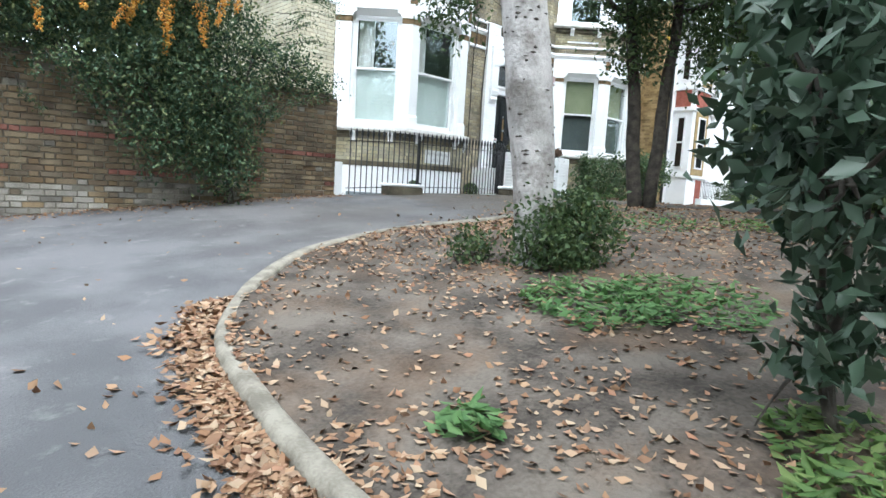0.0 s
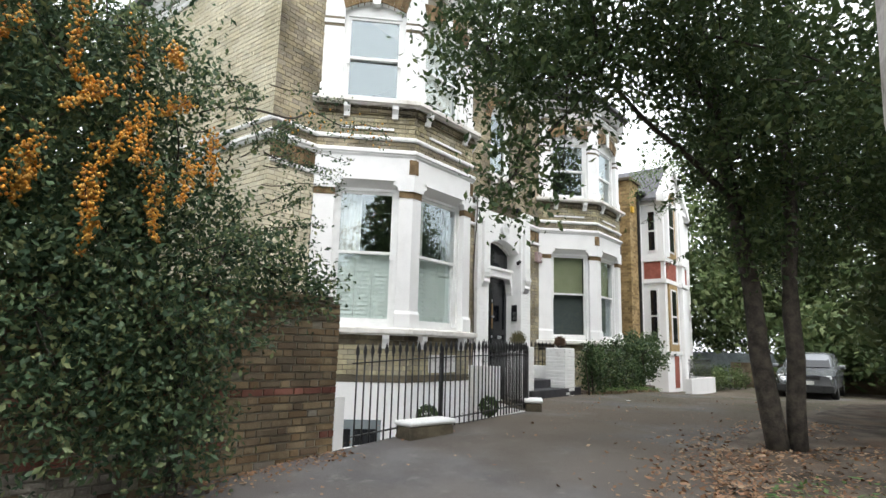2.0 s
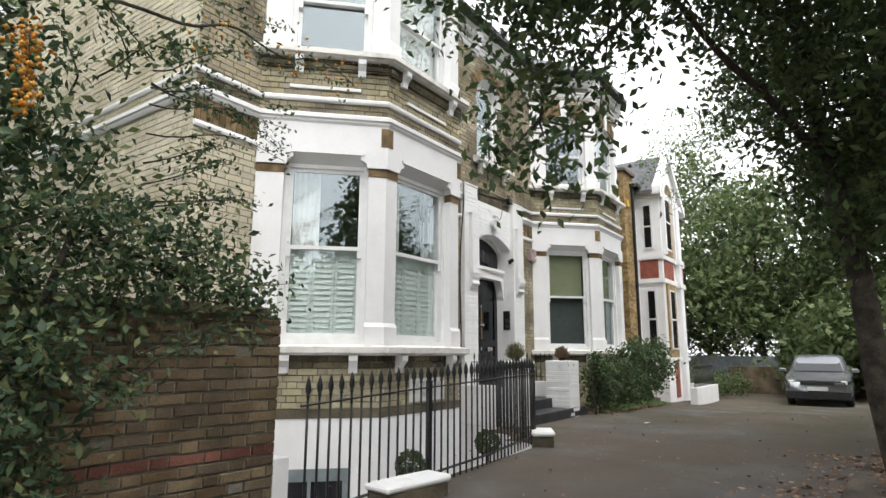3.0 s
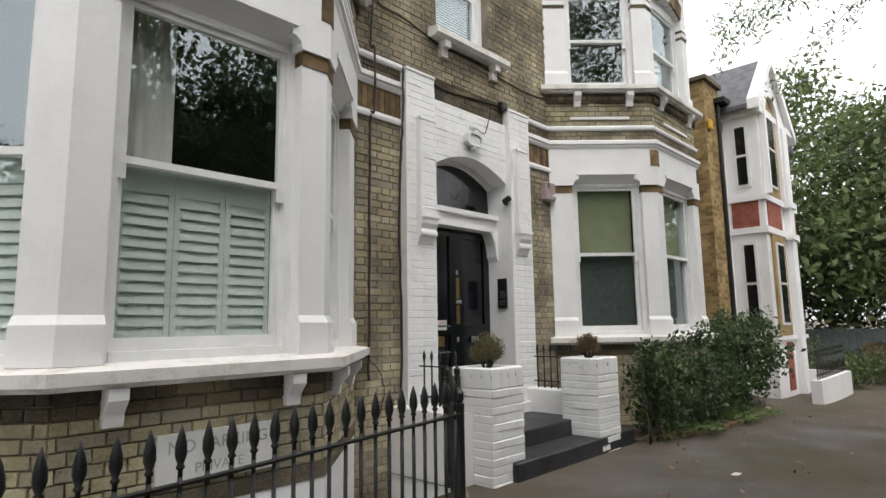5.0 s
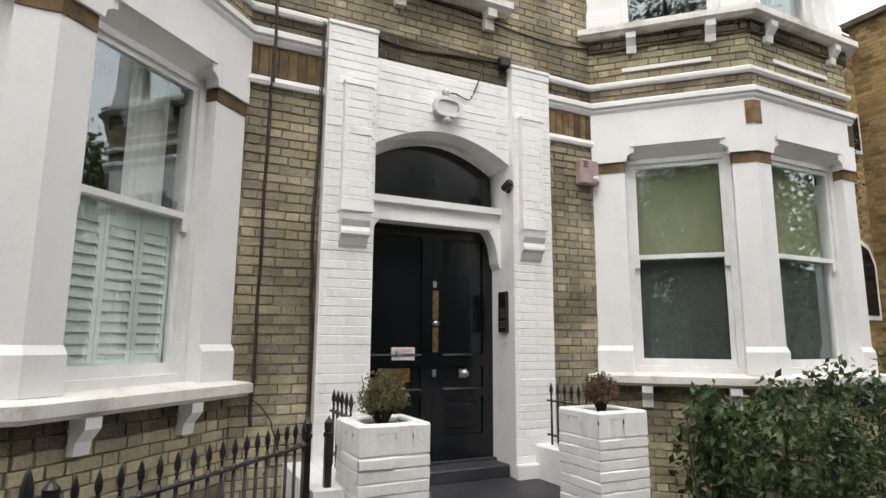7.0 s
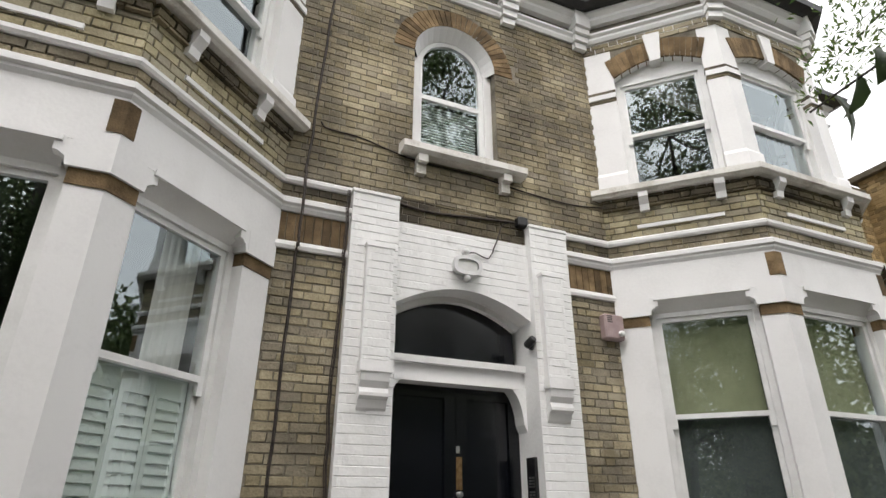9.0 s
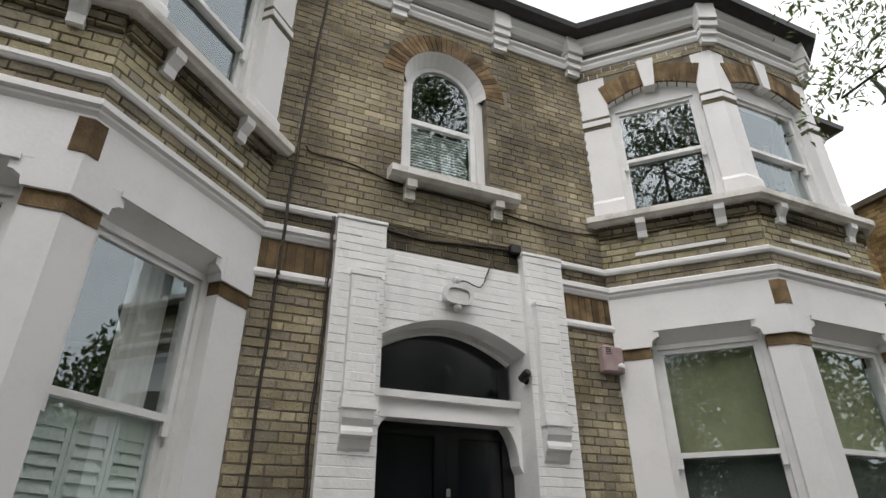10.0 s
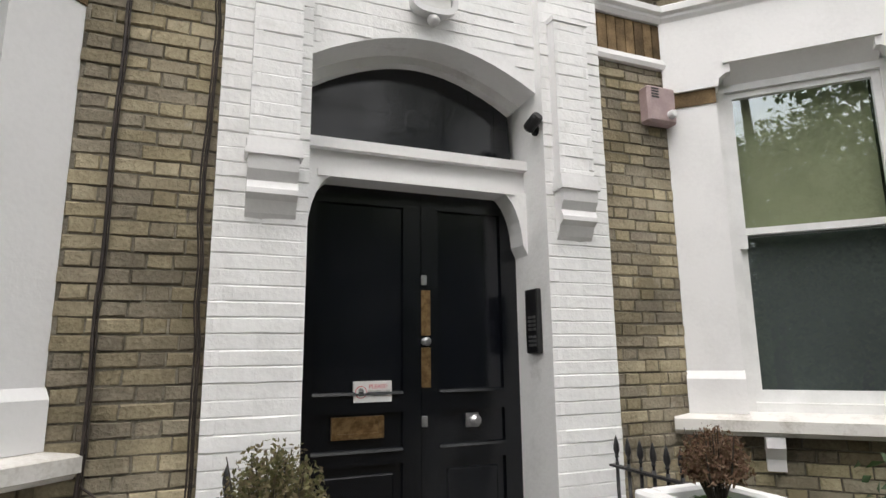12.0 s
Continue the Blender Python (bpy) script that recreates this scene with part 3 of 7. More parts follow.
back = Mesh()
TOP = 7.1
for x0, x1, z0, z1 in ((5.76, 6.75, -1.6, TOP), (10.25, 11.44, -1.6, TOP), (12.87, 14.06, -1.6, TOP), (17.56, 18.55, -1.6, TOP),
                       (11.44, 12.87, 3.55, 4.9), (11.44, 11.6, 4.9, TOP), (12.58, 12.87, 4.9, TOP), (11.6, 12.58, 6.66, TOP),
                       (6.75, 10.25, 3.95, 4.7), (14.06, 17.56, 3.95, 4.7), (6.75, 10.25, 6.9, TOP), (14.06, 17.56, 6.9, TOP)):
    back.box(x0, x1, WALL + 0.002, WALL + 0.3, z0, z1)
back.box(5.76, 6.06, WALL + 0.3, 17, -1.6, TOP)
back.box(18.25, 18.55, WALL + 0.3, 17, -1.6, TOP)
back.box(6.06, 18.25, 16.7, 17, -1.6, TOP)
wall_front = setting("wall_front", back, M_MORTAR, "sooty yellow stock-brick front wall of a Victorian house", "wall")

# bay cores
for b, P in BAY.items():
    core = Mesh()
    core.strip(P, -0.002, 0.28, 0.44, 1.12)
    core.strip(P, -0.002, 0.28, 3.93, 4.76)
    core.strip(P, -0.002, 0.28, 6.64, 7.5)
    setting("bay_wall_%d" % b, core, M_MORTAR, "canted bay wall of sooty stock brick", "wall")
    white = Mesh()
    white.strip(P, 0.012, 0.3, -1.6, 0.42)
    if b == 1:
        setting("basement_wall_1", white, M_WHITE, "white-painted basement wall under the bay", "wall")
        setting("plinth_band_1", Mesh().strip(P, 0.02, 0.3, 0.42, 0.52), M_DARKBRICK, "dark stone band under the bay brickwork", "trim")
    else:
        setting("basement_wall_2", Mesh().strip(P, -0.002, 0.3, -1.6, 0.44), M_MORTAR, "sooty brick wall under the bay", "wall")

# brickwork: skins on every face
skin, dark_rows, pale, apron = Mesh(), Mesh(), Mesh(), Mesh()
main = face_frame((5.76, WALL), (18.55, WALL))
X0 = 5.76


def mrect(a, b, z0, z1):
    return (a - X0, b - X0, z0, z1)


arch_c, arch_r = (12.09, 6.17), 0.49


def clear_of_arch(x, z):
    dx, dz = x + X0 - arch_c[0], z - arch_c[1]
    return not (dz > -0.02 and math.hypot(dx, dz) < arch_r + 0.26)


brick_skin(skin, main, brick_boxes(12.79, 4.3, 7.06, [mrect(6.62, 10.38, 4, 8), mrect(13.93, 17.69, 4, 8), mrect(11.6, 12.58, 4.9, 6.17), mrect(11.02, 11.46, 4, 4.24), mrect(12.85, 13.29, 4, 4.24)], inside=clear_of_arch))
brick_skin(dark_rows, main, brick_boxes(12.79, 4.02, 4.3, [mrect(5.7, 11.46, 4, 4.24), mrect(12.85, 18.6, 4, 4.24), mrect(6.62, 10.38, 4, 8), mrect(13.93, 17.69, 4, 8)]))
for x0, x1 in ((5.76, 6.6), (17.71, 18.55)):
    brick_skin(pale, main, brick_boxes(12.79, -1.2, 3.57, [mrect(0, x0, -2, 9), mrect(x1, 30, -2, 9)]))
for x0, x1 in ((10.4, 11.02), (13.29, 13.91)):
    brick_skin(skin, main, brick_boxes(12.79, -1.2, 0.6, [mrect(0, x0, -2, 9), mrect(x1, 30, -2, 9)]))
side = face_frame((5.76, 16.9), (5.76, WALL))
brick_skin(pale, side, brick_boxes(6.54, 0.4, 7.06))
for b, P in BAY.items():
    for i in range(3):
        w = (Vector(P[i + 1]) - Vector(P[i])).length
        fr = face_frame(P[i], P[i + 1])
        brick_skin(apron, fr, brick_boxes(w, 0.53 if b == 1 else -0.3, 0.975, proud=0.012, shift=0.07 * i))
        # The rows right below each sill are darker than the apron.
        brick_skin(dark_rows, fr, brick_boxes(w, 0.975, 1.12, proud=0.014))
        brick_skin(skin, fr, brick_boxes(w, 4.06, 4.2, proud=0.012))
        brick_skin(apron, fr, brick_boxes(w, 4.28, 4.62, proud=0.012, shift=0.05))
        brick_skin(dark_rows, fr, brick_boxes(w, 4.62, 4.76, proud=0.05))
        brick_skin(skin, fr, brick_boxes(w, 6.9, 7.06, proud=0.01))
    for pa, pb in (((ENDS[b][0], WALL), P[0]), (P[3], (ENDS[b][1], WALL))):
        fr = face_frame(pa, pb)
        brick_skin(dark_rows, fr, brick_boxes((Vector(pb) - Vector(pa)).length, 4.06, 4.2, proud=0.01))
for nm, ms, mt in (("brickwork", skin, M_BRICK), ("sooty_brickwork", dark_rows, M_DARKBRICK), ("pale_brickwork", pale, M_PALEBRICK), ("cream_brickwork", apron, M_APRON)):
    ob = part(nm, ms, mt, wall_front, "yellow-brown stock bricks with dark joints")
    ob["kind"] = "stuff"

# string courses, cornices and sills swept round bays and wall
trim, ochre = Mesh(), Mesh()
for b, P in BAY.items():
    a, z = ENDS[b]
    path = [(a, WALL)] + P + [(z, WALL)]
    if b == 1:
        path = [(5.76, 16.9)] + path
    else:
        path = path + [(18.55, 16.9)]
    trim.sweep(path, [(-0.05, 3.92), (0.03, 3.92), (0.05, 3.95), (0.05, 3.97), (0.075, 3.985), (0.075, 4.03), (0.05, 4.05), (0.02, 4.06), (-0.05, 4.06)])
    trim.sweep(path, [(-0.05, 4.2), (0.035, 4.2), (0.05, 4.22), (0.05, 4.25), (0.02, 4.275), (-0.05, 4.28)])
    for pa, pb in (((a, WALL), P[0]), (P[3], (z, WALL))):
        trim.sweep([pa, pb], [(-0.05, 3.57), (0.035, 3.57), (0.045, 3.6), (0.035, 3.64), (-0.05, 3.65)])
        fr = face_frame(pa, pb)
        w = (Vector(pb) - Vector(pa)).length
        n = int(w / 0.075)
        for i in range(n):
            ochre.box(i * w / n + 0.004, (i + 1) * w / n - 0.004, -0.012, 0.05, 3.655, 3.915, fr)
    # sill courses
    for z0, over in ((1.12, 0.15), (4.76, 0.16)):
        sp = [on(P[0], P[1], -0.06)] + P[1:3] + [on(P[3], P[2], -0.06)]
        sills = Mesh().sweep(sp, [(-0.3, z0), (over - 0.05, z0), (over - 0.03, z0 + 0.02), (over, z0 + 0.03), (over, z0 + 0.095), (-0.02, z0 + 0.125), (-0.3, z0 + 0.125)])
        setting("sill_course", sills, M_SILL, "weathered white stone sill running round the bay", "sill")
    # short white strips on the brick apron
    for i in range(3):
        trim.strip([on(P[i], P[i + 1], 0.22), on(P[i], P[i + 1], 0.78)], 0.03, 0.02, 4.37, 4.41)
    # eaves
    ep = path
    trim.sweep(ep, [(-0.1, 7.06), (0.03, 7.06), (0.05, 7.1), (0.05, 7.13), (0.08, 7.16), (0.08, 7.19), (-0.1, 7.2)])
    trim.sweep(ep, [(-0.1, 7.33), (0.06, 7.33), (0.1, 7.38), (0.1, 7.42), (0.15, 7.46), (0.15, 7.5), (-0.1, 7.5)])
mid = [(11.02, WALL), (13.29, WALL)]
trim.sweep(mid, [(-0.1, 7.06), (0.03, 7.06), (0.05, 7.1), (0.05, 7.13), (0.08, 7.16), (0.08, 7.19), (-0.1, 7.2)])
trim.sweep(mid, [(-0.1, 7.33), (0.06, 7.33), (0.1, 7.38), (0.1, 7.42), (0.15, 7.46), (0.15, 7.5), (-0.1, 7.5)])
setting("trim", trim, M_WHITE, "white-painted string courses and eaves cornice", "moulding")
setting("ochre_frieze", ochre, M_OCHRE, "upright ochre bricks between white string courses", "frieze")
fr_b = Mesh()
full = [(5.76, 16.9), (5.76, WALL)] + BAY[1] + BAY[2] + [(18.55, WALL), (18.55, 16.9)]
fr_b.strip(full, -0.01, 0.2, 7.19, 7.33)
setting("eaves_brick", fr_b, M_DARKBRICK, "dark brick course under the eaves", "wall")
gut = Mesh()
gut.sweep(full, [(-0.1, 7.5), (0.2, 7.5), (0.3, 7.53), (0.32, 7.6), (0.3, 7.62), (-0.1, 7.62)])
setting("gutter", gut, M_BLACK, "black gutter along the eaves", "gutter")
roof = Mesh()
roof.sweep(full, [(0.28, 7.62), (0.28, 7.65), (-2.2, 9.3), (-2.2, 9.2)])
roof.box(7, 17.3, 12, 15.5, 8.6, 9.3)
setting("roof", roof, M_ROOF, "dark slate roof with low eaves", "roof")

# brackets under the eaves
brk = thing("eaves_bracket", "stepped white eaves bracket on the brick wall", "bracket", group="eaves brackets")


def bracket_mesh():
    m = Mesh()
    m.box(-0.11, 0.11, -0.17, 0.0, 7.26, 7.5)
    for i in range(3):
        m.box(-0.11 + 0.012 * i, 0.11 - 0.012 * i, -0.14 + 0.035 * i, 0.0, 7.16 - 0.1 * i, 7.245 - 0.1 * i)
    return m


part("block", bracket_mesh(), M_WHITE, brk)
spots = [face_frame((11.5, WALL), (12, WALL)), face_frame((12.78, WALL), (13, WALL)), face_frame((10.45, WALL), (11, WALL)), face_frame((13.83, WALL), (14, WALL))]
for P in BAY.values():
    for p, q in ((P[1], P[2]), (P[2], P[3])):
        d = (Vector(q) - Vector(P[0 if p == P[1] else 1])).normalized()
        spots.append(face_frame(p, (p[0] + d.x, p[1] + d.y)))
brk.matrix_world = spots[0]
for m in spots[1:]:
    copy_thing(brk, m)


# ---- windows ----
def sash_window(name, p, q, z0, z1, meet, style, label, s0=0.0, arch=0.0):
    w = (Vector(q) - Vector(p)).length
    win = thing(name, label, "window", face_frame(p, q), kind="structure")
    j = 0.06
    f = Mesh()
    f.box(0, j, 0.1, 0.24, z0, z1).box(w - j, w, 0.1, 0.24, z0, z1).box(j, w - j, 0.1, 0.24, z1 - j, z1).box(j, w - j, 0.085, 0.24, z0, z0 + 0.055)
    part("window_frame", f, M_FRAME, win)
    for nm, y, a, b in (("upper_sash", 0.125, meet - 0.025, z1 - j), ("lower_sash", 0.17, z0 + 0.055, meet + 0.025)):
        s = Mesh()
        t = 0.045
        s.box(j, j + t, y, y + 0.04, a, b).box(w - j - t, w - j, y, y + 0.04, a, b)
        s.box(j + t, w - j - t, y, y + 0.04, b - t, b).box(j + t, w - j - t, y, y + 0.04, a, a + (0.075 if nm == "lower_sash" else 0.045))
        so = part(nm, s, M_FRAME, win)
        if nm == "upper_sash":
            h = Mesh()
            for hx in (j, w - j - 0.05):
                h.slab([(hx, a - 0.09), (hx + 0.05, a - 0.09), (hx + 0.05, a), (hx, a)], y + 0.003, y + 0.035)
            part("sash_horn", h, M_FRAME, so)
        g = Mesh().add([(j + t, y + 0.02, a + 0.04), (w - j - t, y + 0.02, a + 0.04), (w - j - t, y + 0.02, b - 0.04), (j + t, y + 0.02, b - 0.04)], [(0, 1, 2, 3)])
        po = part("pane", g, M_GLASS, so, "clear reflecting glass")
        po.visible_shadow = False
    if style == "shutter":
        sh = thing("window_shutter", "pale green louvred shutters closed behind the lower sash", "shutter", face_frame(p, q))
        n = max(1, round((w - 0.2) / 0.31))
        for i in range(n):
            a, b = 0.1 + (w - 0.2) * i / n, 0.1 + (w - 0.2) * (i + 1) / n
            m = Mesh()
            m.box(a, a + 0.036, 0.222, 0.25, z0 + 0.05, meet).box(b - 0.038, b - 0.003, 0.222, 0.25, z0 + 0.05, meet)
            m.box(a + 0.036, b - 0.038, 0.222, 0.25, z0 + 0.05, z0 + 0.13).box(a + 0.036, b - 0.038, 0.222, 0.25, meet - 0.16, meet)
            leaf = part("panel", m, M_SHUT, sh)
            k = int((meet - 0.16 - z0 - 0.13) / 0.062)
            st_ = (meet - 0.16 - z0 - 0.13) / k
            for r in range(k):
                zc = z0 + 0.13 + st_ * (r + 0.5)
                a1, b1, hh = a + 0.037, b - 0.039, st_ * 0.53
                part("slat", Mesh().add([(a1, 0.216, zc - hh), (b1, 0.216, zc - hh), (b1, 0.239, zc + hh), (a1, 0.239, zc + hh),
                                         (a1, 0.224, zc - hh - 0.002), (b1, 0.224, zc - hh - 0.002), (b1, 0.247, zc + hh - 0.002), (a1, 0.247, zc + hh - 0.002)],
                                        [(0, 1, 2, 3), (7, 6, 5, 4), (0, 4, 5, 1), (3, 2, 6, 7)]), M_SHUT, leaf)
        cu = Mesh()
        cx = s0
        pts = [(cx + 0.33 * i / 16, 0.33 + 0.02 * math.sin(i * 1.9)) for i in range(17)]
        cu.add([(x, y, meet) for x, y in pts] + [(x, y, z1 + 0.02) for x, y in pts], [(i, i + 1, 18 + i, 17 + i) for i in range(16)])
        cob = part("curtain", cu, M_CURTAIN, None, "", True)
        cob.matrix_world = face_frame(p, q)
        tagged(cob, "pale curtain drawn aside behind the upper sash", "curtain")
    elif style == "blind":
        bl = part("roller_blind", Mesh().box(0.1, w - 0.1, 0.25, 0.256, meet + 0.045, z1 - 0.05).box(0.1, w - 0.1, 0.243, 0.262, meet + 0.03, meet + 0.047), M_BLIND)
        bl.matrix_world = face_frame(p, q)
        tagged(bl, "green roller blind pulled down behind the upper sash", "blind")
        fi = part("window_film", Mesh().box(0.1, w - 0.1, 0.24, 0.244, z0 + 0.09, meet - 0.02), M_FROST)
        fi.matrix_world = face_frame(p, q)
        tagged(fi, "dark grey film on the lower window panes", "film")
    elif style == "white_blind":
        bl = part("roller_blind", Mesh().box(0.1, w - 0.1, 0.25, 0.256, z0 + 0.3, z1 - 0.05).box(0.1, w - 0.1, 0.243, 0.262, z0 + 0.28, z0 + 0.3), M_CURTAIN)
        bl.matrix_world = face_frame(p, q)
        tagged(bl, "white roller blind drawn most of the way down", "blind")
    elif style == "slats":
        bl = thing("venetian_blind", "white slatted blind behind the lower sash", "blind", face_frame(p, q))
        for r in range(int((meet - z0) / 0.035)):
            part("slat", Mesh().box(0.1, w - 0.1, 0.26, 0.285, z0 + 0.07 + 0.035 * r, z0 + 0.074 + 0.035 * r), M_SHUT, bl)
    return win


def longer(path, e):
    p = [Vector(q) for q in path]
    return [p[0] + (p[0] - p[1]).normalized() * e] + p[1:-1] + [p[-1] + (p[-1] - p[-2]).normalized() * e]


def pier(mesh, path, z0, z1):
    mesh.strip(path, 0.0, 0.34, z0, z1)


UP = 4.885
num = 1
for b, P in BAY.items():
    gold, arches, keys, soff, stripe = Mesh(), Mesh(), Mesh(), Mesh(), Mesh()
    # spans of the openings along each face
    gap = [None, (0.13, 0.87), (0.14, 0.79)] if b == 1 else [None, (0.13, 0.87), (0.14, 0.79)]
    gap[0] = (1 - gap[2][1], 1 - gap[2][0])
    runs = [[on(P[0], P[1], 0.0), on(P[0], P[1], gap[0][0])],
            [on(P[0], P[1], gap[0][1]), P[1], on(P[1], P[2], gap[1][0])],
            [on(P[1], P[2], gap[1][1]), P[2], on(P[2], P[3], gap[2][0])],
            [on(P[2], P[3], gap[2][1]), P[3]]]
    bay_ob = bpy.data.objects["bay_wall_%d" % b]
    for r in runs:
        piers = Mesh()
        pier(piers, r, 1.24, 3.28)
        e = longer(r, 0.006)
        piers.strip(e, 0.03, 0.3, 1.24, 1.45)
        piers.sweep(e, [(0.03, 1.45), (0.0, 1.5), (-0.3, 1.5), (-0.3, 1.45)])
        gold.strip(r, 0.008, 0.3, 3.28, 3.385)
        piers.strip(r, 0.03, 0.34, 3.385, 3.93)
        piers.strip(r, 0.0, 0.34, UP, 6.12)
        piers.strip(e, 0.03, 0.3, UP, 5.08)
        piers.sweep(e, [(0.03, 5.08), (0.0, 5.13), (-0.3, 5.13), (-0.3, 5.08)])
        stripe.strip(r, 0.006, 0.3, 6.12, 6.17)
        piers.strip(r, 0.02, 0.34, 6.17, 6.24)
        stripe.strip(r, 0.006, 0.3, 6.24, 6.29)
        piers.strip(r, 0.0, 0.34, 6.29, 7.06)
        part("pier", piers, M_WHITE, bay_ob, "white-painted pier")
    for r in runs[1:3]:
        gp = [on(r[1], r[0], 0.35), r[1], on(r[1], r[2], 0.35)]
        gold.strip(gp, 0.036, 0.1, 3.66, 3.9)
    for i in range(3):
        p, q = on(P[i], P[i + 1], gap[i][0]), on(P[i], P[i + 1], gap[i][1])
        fr = face_frame(p, q)
        w = (Vector(q) - Vector(p)).length
        # ground floor lintel with chamfered hood
        piers = Mesh()
        piers.box(0, w, -0.03, 0.3, 3.56, 3.93, fr)
        piers.slab([(0.0, 3.56), (0.0, 3.385), (0.02, 3.385), (0.03, 3.44), (0.07, 3.47), (0.1, 3.475), (0.1, 3.56)][::-1], -0.028, 0.26, fr)
        piers.slab([(w, 3.56), (w, 3.385), (w - 0.02, 3.385), (w - 0.03, 3.44), (w - 0.07, 3.47), (w - 0.1, 3.475), (w - 0.1, 3.56)], -0.028, 0.26, fr)
        piers.box(0.06, w - 0.06, -0.045, 0.1, 3.535, 3.575, fr)
        piers.add([fr @ Vector(v) for v in ((0.06, -0.03, 3.535), (w - 0.06, -0.03, 3.535), (w - 0.06, 0.11, 3.42), (0.06, 0.11, 3.42))], [(3, 2, 1, 0)])
        part("lintel", piers, M_WHITE, bay_ob, "white lintel with rounded corners")
        st = "blind" if b == 2 else "shutter"
        lab = ("white sash window with green blind over grey film" if b == 2 else "white sash window over pale louvred shutters")
        sash_window("window_%d" % num, p, q, 1.245, 3.44, 2.40, st, lab, 0.1 if i < 2 else w - 0.46)
        num += 1
        # upper window with a flat brick arch and keystone
        sash_window("window_%d" % num, p, q, UP + 0.0, 6.44, 5.66, "white_blind" if (b, i) == (1, 1) else "none", "white upper-floor sash window under a brick arch", 0)
        num += 1
        seg = 10
        rise = 0.16
        arc = [(w * k / seg, 6.46 + rise * math.sin(math.pi * k / seg)) for k in range(seg + 1)]
        soff.slab([(0, 6.44), (w, 6.44)] + arc[::-1], 0.1, 0.28, fr)
        soff.slab(arc + [(w, 6.7), (0, 6.7)], 0.015, 0.3, fr)
        nv = max(12, int(w / 0.055))
        for k in range(nv):
            u0, u1 = k / nv, (k + 1) / nv - 0.05 / nv
            lo0, lo1 = 6.46 + rise * math.sin(math.pi * u0), 6.46 + rise * math.sin(math.pi * u1)
            sk = 0.16
            quad = [(w * u0, lo0), (w * u1, lo1), (w * u1 + sk * (u1 - 0.5), lo1 + 0.27), (w * u0 + sk * (u0 - 0.5), lo0 + 0.27)]
            arches.slab(quad, -0.012, 0.1, fr)
        for z in (0,):
            keys.slab([(w / 2 - 0.06, 6.56), (w / 2 + 0.06, 6.56), (w / 2 + 0.1, 6.98), (w / 2 - 0.1, 6.98)], -0.04, 0.1, fr)
        keys.box(0, w, -0.004, 0.1, 6.95, 7.06, fr)
        # corbels under both sills
        for u in (0.05, 0.95) if i == 1 else (0.12, 0.88):
            for zt in (1.12, 4.76):
                x = w * u
                piers = Mesh()
                fr2 = fr @ Matrix.Translation((x, 0, zt))
                piers.add([fr2 @ Vector(v) for v in ((-0.05, 0, 0), (-0.05, -0.13, 0), (-0.05, -0.13, -0.06), (-0.05, -0.07, -0.13), (-0.05, -0.06, -0.2), (-0.05, 0, -0.2),
                                                     (0.05, 0, 0), (0.05, -0.13, 0), (0.05, -0.13, -0.06), (0.05, -0.07, -0.13), (0.05, -0.06, -0.2), (0.05, 0, -0.2))],
                          [(0, 1, 2, 3, 4, 5), (11, 10, 9, 8, 7, 6)] + [(k, k + 6, (k + 1) % 6 + 6, (k + 1) % 6) for k in range(6)])
                part("corbel", piers, M_WHITE, bay_ob, "small white corbel")
    setting("pier_bands_%d" % b, gold, M_OCHRE, "ochre brick bands on the white bay piers", "band")
    setting("pier_stripes_%d" % b, stripe, M_DARKBRICK, "dark stripes on the upper bay piers", "band")
    setting("window_arches_%d" % b, arches, M_OCHRE, "flat arches of rubbed brick over the upper windows", "arch")
    setting("keystones_%d" % b, keys, M_WHITE, "white keystones above the upper windows", "keystone")
    setting("arch_soffits_%d" % b, soff, M_WHITE, "white arched window heads", "soffit")
    # rooms behind; their near-black walls carry the shade of an unlit interior
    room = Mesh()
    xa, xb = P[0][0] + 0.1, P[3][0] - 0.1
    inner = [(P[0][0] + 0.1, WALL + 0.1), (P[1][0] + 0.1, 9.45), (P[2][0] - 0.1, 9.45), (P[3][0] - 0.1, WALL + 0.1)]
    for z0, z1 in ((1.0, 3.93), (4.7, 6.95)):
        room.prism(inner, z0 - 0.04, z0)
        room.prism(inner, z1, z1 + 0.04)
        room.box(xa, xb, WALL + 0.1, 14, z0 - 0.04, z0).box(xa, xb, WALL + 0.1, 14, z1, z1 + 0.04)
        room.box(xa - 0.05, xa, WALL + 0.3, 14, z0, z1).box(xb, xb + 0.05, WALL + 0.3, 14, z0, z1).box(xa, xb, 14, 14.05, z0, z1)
    setting("room_walls_%d" % b, room, M_ROOM, "plain room behind the bay windows, its dimness put into near-black walls", "wall")

# central upper window: round-headed, in a brick arch
cw = Mesh()
seg = 16
ring_in = [(arch_c[0] + arch_r * math.cos(math.pi * k / seg), arch_c[1] + arch_r * math.sin(math.pi * k / seg)) for k in range(seg + 1)]
ring_fl = [(arch_c[0] + 0.4 * math.cos(math.pi * k / seg), arch_c[1] - 0.02 + 0.4 * math.sin(math.pi * k / seg)) for k in range(seg + 1)]
